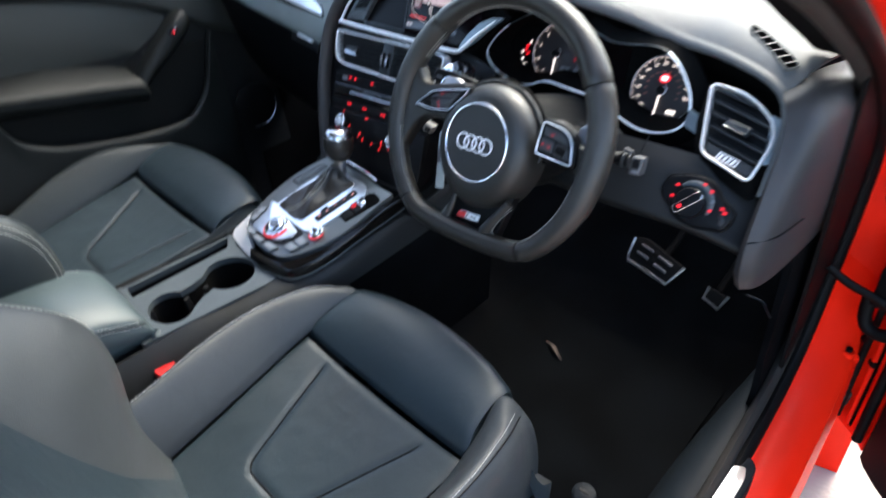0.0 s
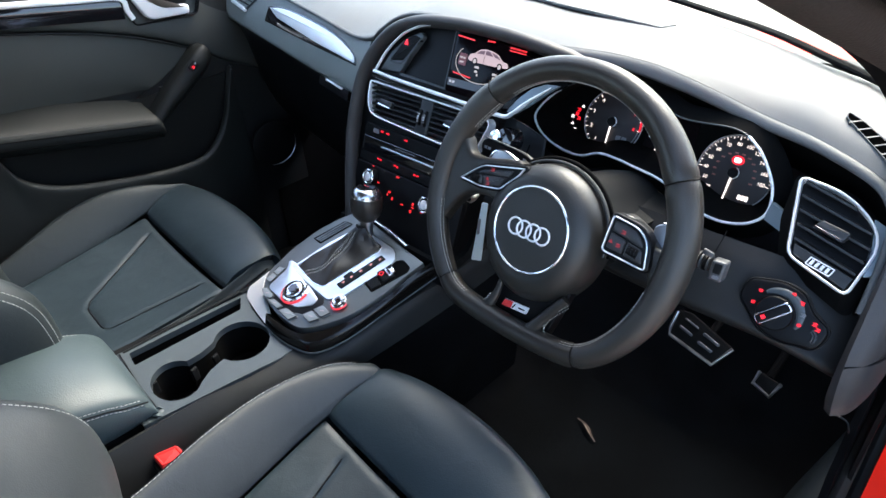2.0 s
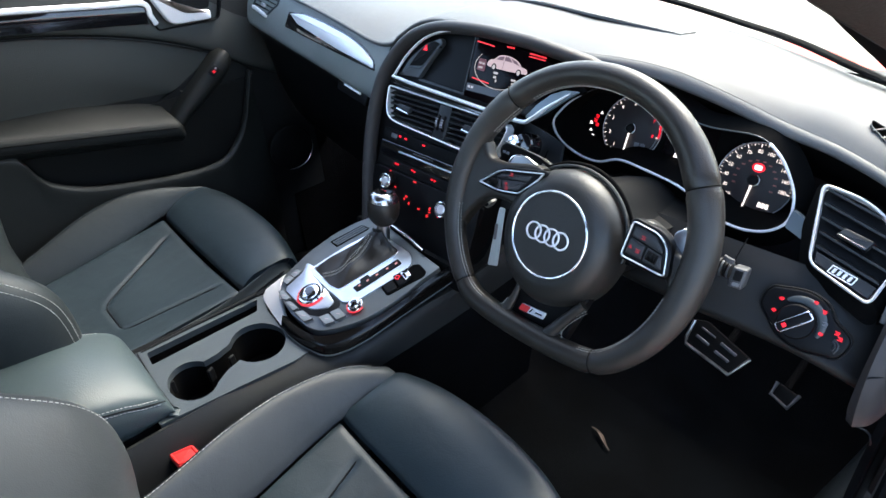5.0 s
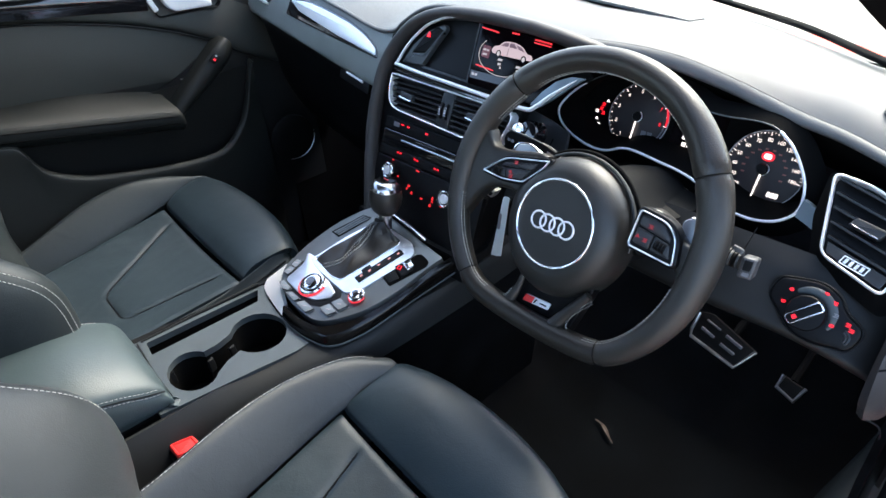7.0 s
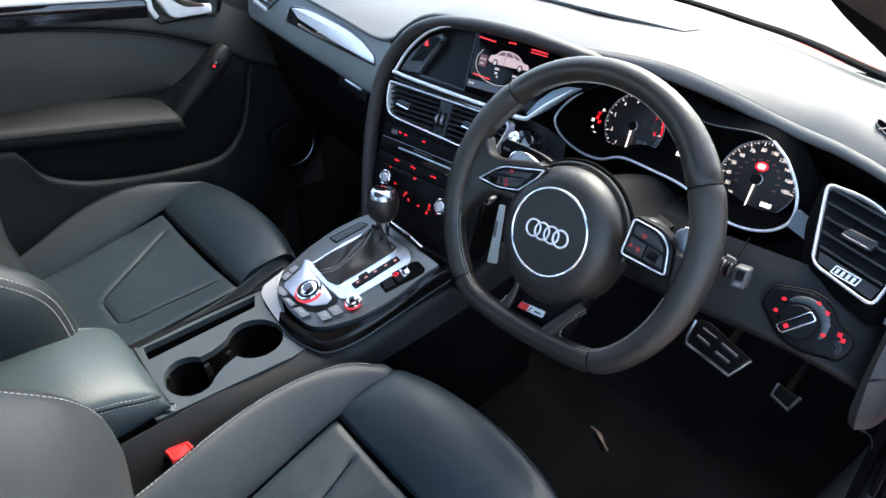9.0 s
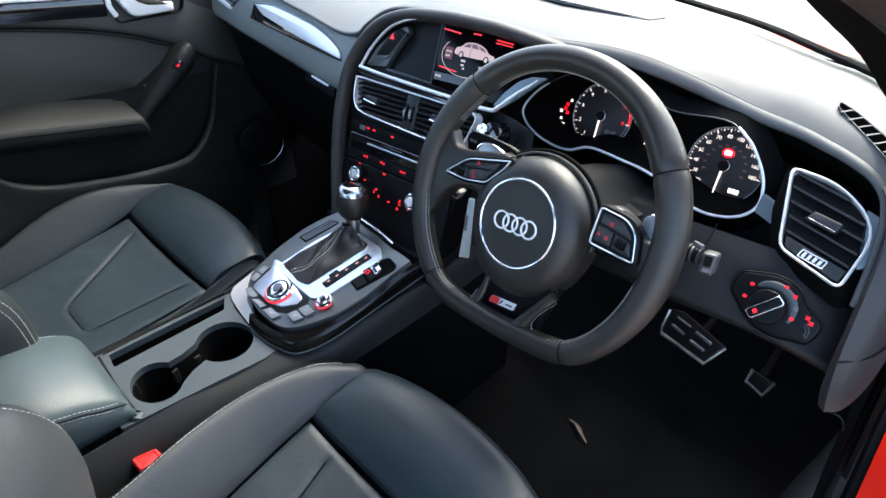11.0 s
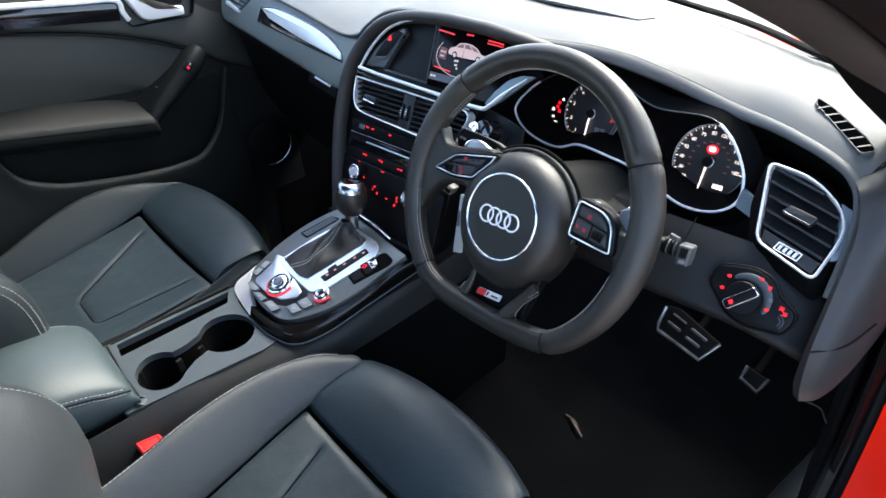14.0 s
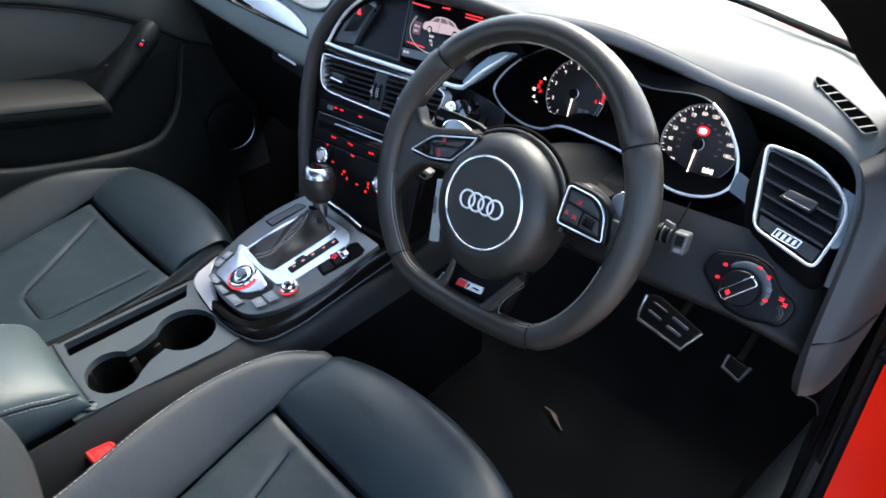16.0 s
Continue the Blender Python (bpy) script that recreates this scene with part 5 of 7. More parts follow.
def column():
    c = thing("steering_column", "black plastic steering column shroud", "steering column")
    lo = []
    for z, rx, ry, oy in ((-0.058, 0.070, 0.062, 0.0), (-0.11, 0.076, 0.066, 0.004), (-0.18, 0.080, 0.066, 0.012), (-0.27, 0.084, 0.062, 0.02)):
        lo.append([WHEEL @ V(rx * math.cos(a) * (1 + 0.10 * math.cos(4 * a)), oy + ry * math.sin(a) * (1 + 0.10 * math.cos(4 * a)), z) for a in np.linspace(0, 2 * math.pi, 32, endpoint=False)])
    part("shroud", ring_mesh(bmesh.new(), lo), PLASTIC, c)
    part("shroud_top", patch([[(x, y, z - 0.9 * (x - 0.40) ** 2 * 2) for x in (0.29, 0.34, 0.40, 0.44, 0.49)] for y, z in ((0.075, 0.890), (0.13, 0.876), (0.19, 0.864), (0.25, 0.850))], per=4, thick=0.01), PLASTIC, c)
    return c


column()


def stalk():
    s = thing("indicator_stalk", "dark grey control stalk with a ribbed collar and pale symbols", "control stalk")
    a, b = V(0.48, 0.085, 0.870), V(0.580, 0.098, 0.869)
    part("lever", tube(spline([a, a.lerp(b, 0.5) + V(0, -0.003, 0.002), b], 6), 0.009, n=14, flat=0.75, taper=lambda t: 0.75 + 0.35 * t), DARK, s)
    for k in range(4):
        part("collar_rib", tube([b + V(0.0005 + 0.0040 * k + dx, 0, 0) for dx in (0, 0.0014, 0.0026)], 0.0112 - 0.0004 * k, n=16, up=(0, 0, 1), flat=0.95), STALK_GREY if k % 2 else DARK, s, "pale grey ribbed collar" if k % 2 else "")
    m = plane_frame((0.606, 0.092, 0.869), (1, 0.10, 0), (0, 0.35, 1))
    e = part("end_cap", prism(rounded(rect(-0.0075, -0.0125, 0.0085, 0.0115), 0.0035), m, 0.018, 0.003, 0.008), STALK_GREY, s, "pale grey end cap")
    part("cap_recess", prism(rounded(rect(-0.0035, -0.0030, 0.0050, 0.0085), 0.0015), m, 0.001, 0.0, 0.0085), DARK, e)
    part("cap_mark", prism(rounded(rect(-0.0025, -0.0095, 0.0050, -0.0055), 0.001), m, 0.001, 0.0, 0.0086), GREY_PRINT, e)
    part("side_tab", prism(rounded(rect(-0.006, -0.003, 0.006, 0.003), 0.0015), plane_frame((0.592, 0.093, 0.8845), (1, 0.1, -0.3), (0, 0.4, 1)), 0.006, 0.001, 0.003), STALK_GREY, s)
    return s


STALK_GREY = mat("grey stalk plastic", (0.050, 0.052, 0.054), 0.45)
stalk()


def wiper_stalk():
    s = thing("wiper_stalk", "flat black stalk with pale symbols", "control stalk")
    m = plane_frame((0.3085, 0.0846, 0.9223), (1, 0.05, -0.12), (0, 0.55, 1)) @ Matrix.Scale(1.04, 4)
    o = rounded([(-0.046, 0.004), (-0.040, 0.0145), (-0.012, 0.0150), (0.028, 0.0140), (0.050, 0.004), (0.050, -0.016), (0.015, -0.018), (-0.036, -0.016)], [0.006, 0.006, 0.02, 0.02, 0.008, 0.004, 0.004, 0.006])
    part("lever", prism(o, m, 0.014, 0.003, 0.004), DARK, s)
    part("lever_edge", tube([m @ V(x, y, 0.0036) for x, y in ((-0.041, 0.0140), (-0.012, 0.0148), (0.028, 0.0138), (0.046, 0.0055))], 0.0009, n=6), GREY, s)
    for x, y in ((-0.036, 0.002), (-0.030, 0.002), (0.026, 0.006), (0.034, 0.003), (0.028, -0.001)):
        part("stalk_mark", bars(m, [(x, y)], 0.0045, 0.0035, 0.0046), GREY_PRINT, s)
    return s


wiper_stalk()


def ignition():
    k = thing("start_knob", "black knob with a polished chrome top", "knob")
    m = plane_frame((0.232, 0.158, 0.905), (1, 0, 0), (0, 0.43, 1))
    part("collar", lathe([(0.018, -0.02), (0.018, 0.002), (0.016, 0.006), (0.010, 0.007)], shift(m, 0.010, 0.0005), 28), PIANO, k)
    part("cap", lathe([(0.0105, 0.002), (0.0105, 0.010), (0.008, 0.013), (0.001, 0.0135)], shift(m, -0.005, 0.001), 24), BRIGHT, k)
    t = thing("key_fob", "silver key fob with a pale paper tag", "key")
    m = plane_frame((0.217, 0.10, 0.823), (1, 0, 0.02), (-0.02, 0, 1))
    fob = part("fob", prism(rounded([(-0.013, -0.005), (0.004, -0.009), (0.016, 0.006), (-0.010, 0.013)], 0.003), m, 0.012, 0.003, 0.006), KEY_SHELL, t, "pale bronze key shell")
    part("fob_recess", prism(rounded([(-0.005, -0.003), (0.004, -0.005), (0.009, 0.002), (-0.004, 0.005)], 0.0015), m, 0.002, 0.0, 0.0066), DARK, fob)
    part("tag", prism(rounded([(-0.004, -0.118), (0.018, -0.112), (0.040, 0.003), (0.028, 0.001)], 0.003), m, 0.0015, 0.0004, 0.004), TAG, t, "pale paper tag")
    part("tag_print", prism(rounded([(0.0125, -0.062), (0.0185, -0.060), (0.0245, -0.030), (0.0185, -0.030)], 0.002), m, 0.0006, 0.0, 0.0044), GREY_PRINT, t)
    return k


KEY_SHELL = mat("bronze key shell", (0.42, 0.36, 0.30), 0.35, 0.6)


ignition()


# ---- centre console ----
CONSOLE_OUT = [(-0.084, -0.147), (-0.106, -0.122), (-0.112, -0.060), (-0.104, 0.004), (-0.086, 0.050), (-0.068, 0.076), (-0.012, 0.072), (0.101, 0.056), (0.150, 0.050), (0.143, 0.021), (0.136, -0.038), (0.115, -0.105), (0.077, -0.153), (0.049, -0.168), (-0.004, -0.170), (-0.056, -0.161)]


def panel_with_holes(o, m, holes, depth, top, n=64):
    """A plate with deep openings: an outer outline and 2D holes, bridged by triangulation."""
    bm = bmesh.new()
    edges = []
    for loop in [o] + holes:
        vs = [bm.verts.new(m @ V(p[0], p[1], top)) for p in loop]
        edges += [bm.edges.new((vs[i - 1], vs[i])) for i in range(len(vs))]
    bmesh.ops.triangle_fill(bm, use_beauty=True, use_dissolve=False, edges=edges)
    for loop in [o] + holes:
        a = [m @ V(p[0], p[1], top) for p in loop]
        b = [m @ V(p[0], p[1], top - depth) for p in loop]
        ring_mesh(bm, [a, b], False, False)
    bmesh.ops.remove_doubles(bm, verts=bm.verts, dist=1e-6)
    return bm


def centre_console():
    c = thing("centre_console", "black centre console with cup holders and silver gear panel", "centre console")
    o = rounded(CONSOLE_OUT, [0.012, 0.01, 0.02, 0.02, 0.02, 0.006, 0.004, 0.01, 0.004, 0.01, 0.03, 0.03, 0.02, 0.02, 0.03, 0.02])
    part("gear_panel", prism(o, CONSOLE, 0.025, 0.0012, 0.0), GREY_PANEL, c, "smooth grey-black gear panel")
    part("panel_base", prism(inset(o, 0.002), CONSOLE, 0.03, 0.001, -0.004), FLANK, c)
    # aluminium wedge behind the gear panel, beside the cups
    low = [(-0.150, -0.140, 0.605), (-0.128, -0.158, 0.605), (-0.082, -0.169, 0.605), (-0.032, -0.177, 0.605)]
    high = [(-0.116, -0.108, 0.640), (-0.102, -0.128, 0.636), (-0.072, -0.151, 0.627), (-0.030, -0.168, 0.612)]
    part("silver_wedge", patch([low, [tuple((p + q) / 2 for p, q in zip(u, v)) for u, v in zip(low, high)], high], per=4, thick=0.008), CHROME, c, "brushed aluminium panel")
    # gloss black flank towards the driver, with a pale edge line
    top = [(0.152, 0.075, 0.690), (0.146, 0.021, 0.680), (0.139, -0.036, 0.663), (0.118, -0.103, 0.644), (0.080, -0.150, 0.630), (0.049, -0.166, 0.626), (0.0, -0.171, 0.625), (-0.030, -0.171, 0.625)]
    bot = [(0.160, 0.080, 0.662), (0.150, 0.030, 0.650), (0.141, -0.043, 0.637), (0.124, -0.111, 0.617), (0.0985, -0.160, 0.606), (0.056, -0.176, 0.604), (0.008, -0.180, 0.603), (-0.030, -0.178, 0.604)]
    mid = [tuple((p + q) / 2 + (0.004, -0.002, 0.003)[k] for k, (p, q) in enumerate(zip(u, v))) for u, v in zip(top, bot)]
    part("gloss_flank", patch([top, mid, bot], per=5, thick=0.012), FLANK, c, "gloss black side trim")
    part("flank_line", tube(spline([V(*p) + V(0.002, -0.002, 0.0) for p in bot], 5), 0.0014, n=6), GREY, c)
    # side of the tunnel on both sides
    right = [[(0.13, 0.30, 0.26), (0.125, 0.05, 0.26), (0.11, -0.2, 0.26), (0.09, -0.42, 0.26), (0.08, -0.85, 0.26)], [(0.155, 0.30, 0.50), (0.150, 0.05, 0.48), (0.115, -0.18, 0.46), (0.075, -0.42, 0.45), (0.06, -0.85, 0.45)],
             [(0.170, 0.20, 0.655), (0.155, 0.055, 0.636), (0.102, -0.170, 0.583), (0.048, -0.41, 0.557), (0.035, -0.85, 0.56)], [(0.15, 0.20, 0.66), (0.145, 0.04, 0.630), (0.052, -0.180, 0.589), (0.030, -0.41, 0.594), (0.022, -0.85, 0.595)]]
    left = [[(-0.14, 0.30, 0.26), (-0.14, 0.05, 0.26), (-0.15, -0.2, 0.26), (-0.16, -0.42, 0.26), (-0.17, -0.85, 0.26)], [(-0.13, 0.30, 0.50), (-0.13, 0.05, 0.48), (-0.165, -0.18, 0.46), (-0.185, -0.42, 0.45), (-0.19, -0.85, 0.45)],
            [(-0.115, 0.20, 0.645), (-0.116, 0.04, 0.630), (-0.158, -0.165, 0.580), (-0.180, -0.41, 0.570), (-0.185, -0.85, 0.565)], [(-0.10, 0.20, 0.650), (-0.104, 0.04, 0.636), (-0.146, -0.160, 0.592), (-0.165, -0.41, 0.598), (-0.17, -0.85, 0.595)]]
    edge = [tuple(0.35 * p + 0.65 * q for p, q in zip(u, v)) for u, v in zip(right[1], right[2])]
    part("tunnel_side", patch([r[::-1] for r in (right[3], right[2], edge)], per=5, thick=0.01), TUNNEL, c)
    part("tunnel_carpet", patch([r[::-1] for r in (edge, right[1], right[0])], per=5, thick=0.008), CARPET, c, "black carpet on the tunnel side")
    part("tunnel_side", patch(left[::-1], per=5, thick=0.01), PLASTIC, c)
    # deck with slot and cup wells
    deck = plane_frame((0, 0, 0.60), (1, 0, 0), (0, 1, 0))
    cupA = [(-0.026 + 0.050 * math.cos(a), -0.345 + 0.038 * math.sin(a)) for a in np.linspace(radians(125), radians(405), 20)]
    cupB = [(-0.030 + 0.054 * math.cos(a), -0.226 + 0.046 * math.sin(a)) for a in np.linspace(radians(-70), radians(232), 20)]
    cups = [(-0.004, -0.296)] + cupB + [(-0.055, -0.290)] + cupA
    slot = rounded([(-0.150, -0.374), (-0.113, -0.378), (-0.108, -0.184), (-0.140, -0.166)], 0.004)
    out = rounded([(-0.166, -0.42), (0.028, -0.42), (0.045, -0.30), (0.060, -0.205), (0.058, -0.178), (0.004, -0.183), (-0.047, -0.176), (-0.095, -0.169), (-0.148, -0.150)], 0.002)
    part("deck", panel_with_holes(out, deck, [cups, slot], 0.012, 0.0), GREY, c, "slate grey cup holder deck")
    part("cup_well", ring_mesh(bmesh.new(), [[deck @ V(p[0], p[1], h) for p in inset(cups, g)] for h, g in ((-0.002, -0.001), (-0.070, 0.003))], False, True), RUBBER_DARK, c, "black cup wells")
    part("slot_well", ring_mesh(bmesh.new(), [[deck @ V(p[0], p[1], h) for p in inset(slot, g)] for h, g in ((-0.002, -0.0008), (-0.05, 0.001))], False, True), RUBBER_DARK, c, "black storage slot")
    for x, y, rz in ((-0.042, -0.312, 20), (-0.044, -0.272, 20), (0.015, -0.196, 60), (-0.062, -0.372, 10)):
        part("cup_grip", prism(rounded(rect(-0.003, -0.006, 0.003, 0.006), 0.002), shift(deck, x, y, 0, rz), 0.025, 0.002, -0.010), PLASTIC, c)
    part("deck_line", tube([deck @ V(*p, 0.0005) for p in ((-0.160, -0.386), (-0.06, -0.392), (0.024, -0.392))], 0.0014, n=6), DARK, c)
    # pleated cloth band beside the slot
    for k in range(3):
        part("edge_fold", tube(spline([(-0.160 - 0.006 * k, -0.38, 0.598 - 0.005 * k), (-0.158 - 0.006 * k, -0.28, 0.600 - 0.005 * k), (-0.150 - 0.007 * k, -0.16, 0.604 - 0.005 * k)], 5), 0.0035, n=8), PLASTIC, c)
    # shift gate: silver surround, gaiter, lever comes apart as its own thing
    gate = [(-0.068, -0.086), (-0.060, -0.052), (-0.050, -0.009), (-0.030, 0.040), (-0.003, 0.050), (0.081, 0.044), (0.103, 0.026), (0.100, -0.001), (0.076, -0.082), (0.056, -0.099), (0.014, -0.096), (-0.039, -0.091)]
    well = rounded([(-0.061, -0.078), (-0.026, 0.036), (0.000, 0.043), (0.054, 0.036), (0.058, 0.026), (0.028, -0.084), (0.004, -0.088)], [0.004, 0.008, 0.006, 0.006, 0.006, 0.006, 0.006])
    ring = panel_with_holes(rounded(gate, [0.004, 0.004, 0.004, 0.010, 0.01, 0.010, 0.012, 0.01, 0.008, 0.006, 0.004, 0.004]), CONSOLE, [well], 0.005, 0.0035)
    part("gate_surround", ring, BRUSHED, c, "brushed aluminium shift surround")
    part("gate_lip", hollow(inset(well, -0.0016), CONSOLE, 0.0016, 0.003, 0.0048, 0.0004), BRIGHT, c)
    part("gate_well", prism(inset(well, -0.001), CONSOLE, 0.002, 0.0, 0.0012), RUBBER_DARK, c)
    part("gear_scale", prism(rounded([(0.046, -0.068), (0.062, -0.070), (0.085, 0.019), (0.070, 0.022)], 0.003), CONSOLE, 0.002, 0.0005, 0.0048), DARK, c)
    for spot in ((0.0545, -0.058), (0.059, -0.042), (0.064, -0.024), (0.070, -0.004), (0.076, 0.013)):
        part("scale_mark", bars(CONSOLE, [spot], 0.004, 0.005, 0.0052), PALE_RED, c)
    part("scale_flag", prism(rounded([(0.043, -0.050), (0.054, -0.052), (0.058, -0.034), (0.047, -0.032)], 0.003), CONSOLE, 0.002, 0.0005, 0.0046), DARK, c)
    part("dial_surround", prism(rounded([(-0.068, -0.150), (-0.045, -0.098), (0.050, -0.100), (0.060, -0.118), (0.040, -0.142), (0.0, -0.158), (-0.04, -0.160)], 0.006), CONSOLE, 0.002, 0.0005, 0.0012), DARK, c)
    # control plate with rotary dial and keys
    plate = rounded([(-0.073, -0.137), (-0.074, -0.095), (-0.087, -0.080), (-0.084, -0.076), (-0.066, -0.075), (-0.060, -0.088), (0.006, -0.098), (0.040, -0.107), (0.041, -0.122), (0.020, -0.140), (-0.012, -0.147), (-0.066, -0.143)], [0.004, 0.008, 0.003, 0.003, 0.004, 0.006, 0.006, 0.005, 0.005, 0.008, 0.008, 0.005])
    part("control_plate", prism(plate, CONSOLE, 0.005, 0.0015, 0.0035), BRUSHED, c, "silver control plate")
    dial(c, -0.012, -0.120, 0.0232, 0.003)
    dial(c, 0.083, -0.091, 0.0138, 0.002)
    for q in ([(-0.092, -0.133), (-0.093, -0.116), (-0.076, -0.115), (-0.075, -0.133)], [(-0.093, -0.115), (-0.094, -0.098), (-0.077, -0.096), (-0.076, -0.114)], [(-0.077, -0.152), (-0.073, -0.144), (-0.043, -0.147), (-0.042, -0.155), (-0.057, -0.159)], [(-0.048, -0.161), (-0.034, -0.152), (-0.006, -0.153), (-0.011, -0.163)],
              [(-0.007, -0.164), (0.004, -0.151), (0.037, -0.152), (0.029, -0.166)], [(0.042, -0.145), (0.052, -0.129), (0.078, -0.133), (0.068, -0.148)], [(0.052, -0.127), (0.060, -0.110), (0.086, -0.114), (0.078, -0.130)]):
        k = part("key", prism(rounded(q, 0.003), CONSOLE, 0.005, 0.0012, 0.0045), KEY, c)
        part("key_edge", hollow(rounded(q, 0.003), CONSOLE, 0.0009, 0.003, 0.0050, 0.0002), KEY_EDGE, k)
        cx, cy = sum(p[0] for p in q) / len(q), sum(p[1] for p in q) / len(q)
        part("key_mark", bars(shift(CONSOLE, cx, cy, 0, 24), [(0, 0)], 0.008, 0.0016, 0.0048), PALE_PRINT, k)
    # park brake switch and hold key, coin slot, front grille and bright bar
    part("key_recess", prism(rounded([(0.080, -0.036), (0.114, -0.045), (0.140, 0.020), (0.136, 0.030), (0.112, 0.036), (0.104, 0.030)], 0.004), CONSOLE, 0.002, 0.0, 0.0008), RUBBER_DARK, c)
    b = part("hold_key", prism(rounded([(0.084, -0.034), (0.111, -0.041), (0.118, -0.024), (0.090, -0.014)], 0.003), CONSOLE, 0.004, 0.001, 0.003), PLASTIC, c)
    b = part("park_brake", prism(rounded([(0.091, -0.011), (0.119, -0.020), (0.126, 0.002), (0.100, 0.012)], 0.003), CONSOLE, 0.006, 0.0015, 0.004), PLASTIC, c)
    part("park_mark", hollow(rounded(rect(-0.004, -0.004, 0.004, 0.004), 0.001), shift(CONSOLE, 0.102, -0.008, 0, 18), 0.0012, 0.001, 0.0048, 0.0001), RED_LIT, b, "red lit brake mark")
    part("park_lip", prism(rounded([(0.100, 0.000), (0.104, 0.016), (0.124, 0.008), (0.121, -0.006)], 0.002), CONSOLE, 0.007, 0.002, 0.008), BRIGHT, b, "polished pull lip")
    g = part("front_grille", prism(rounded([(-0.093, -0.016), (-0.069, 0.048), (-0.047, 0.051), (-0.068, -0.018)], 0.003), CONSOLE, 0.002, 0.0, 0.0006), RUBBER_DARK, c)
    for k in range(3):
        x = -0.086 + 0.0065 * k
        part("grille_bar", prism([(x, -0.014), (x + 0.003, -0.014), (x + 0.0245, 0.047), (x + 0.0215, 0.047)], CONSOLE, 0.002, 0.0, 0.0022), GREY_PANEL, g)
    part("front_bar", tube([CONSOLE @ V(x, y, 0.006) for x, y in ((-0.012, 0.076), (0.045, 0.070), (0.100, 0.060))], 0.0036, n=8, flat=0.8), BRIGHT, c, "polished bar ahead of the lever")
    part("front_tray", patch([[(x, y, z) for x in (-0.11, -0.04, 0.05, 0.13, 0.18)] for y, z in ((0.065, 0.690), (0.09, 0.686), (0.125, 0.69), (0.15, 0.72))], per=3, thick=0.01), PLASTIC, c)
    return c


def dial(host, x, y, r, h):
    m = shift(CONSOLE, x, y, 0.0035)
    d = part("rotary_dial", lathe([(r * 1.05, 0), (r * 1.05, h), (r * 0.96, h + 0.0025), (r * 0.80, h + 0.0030), (r * 0.72, h + 0.0060), (r * 0.66, h + 0.0072), (r * 0.46, h + 0.0076), (r * 0.42, h + 0.0066), (0.001, h + 0.0062)], m, 36), BRIGHT, host, "polished rotary dial")
    part("dial_glow", tube([m @ V(r * 1.12 * math.cos(a), r * 1.12 * math.sin(a), 0.001) for a in np.linspace(math.pi, 2 * math.pi + 0.3, 24)], r * 0.07, n=8), DIM_RED, d, "red lit dial ring")
    part("dial_groove", tube([m @ V(r * 0.80 * math.cos(a), r * 0.80 * math.sin(a), h + 0.0034) for a in np.linspace(0, 2 * math.pi, 28, endpoint=False)], r * 0.05, True, 6), DARK, d)
    part("dial_cap", lathe([(r * 0.40, h + 0.006), (r * 0.36, h + 0.0085), (0.001, h + 0.009)], m, 24), PIANO, d)
    return d


FLANK = mat("dark gloss side trim", (0.0045, 0.0040, 0.0036), 0.20, spec=0.4, rvar=0.05)
TUNNEL = mat("dark grey tunnel plastic", (0.016, 0.0172, 0.0175), 0.5, grain=0.3, scale=1000, spec=0.2)
DIM_RED = mat("dim red ring light", (1.0, 0.05, 0.08), 0.4, var=0.0, emit=0.13)
PALE_RED = mat("pale red print", (0.8, 0.35, 0.35), 0.5, var=0.0, emit=0.12)
KEY = mat("satin grey key", (0.20, 0.215, 0.22), 0.36, 0.5)
KEY_EDGE = mat("dark key edge", (0.045, 0.047, 0.05), 0.4, var=0.0)
PALE_PRINT = mat("pale print", (0.34, 0.28, 0.28), 0.5, var=0.0)
centre_console()


KNOB_METAL = mat("satin chrome knob", (0.62, 0.62, 0.64), 0.24, 1.0, var=0.04, rvar=0.05)


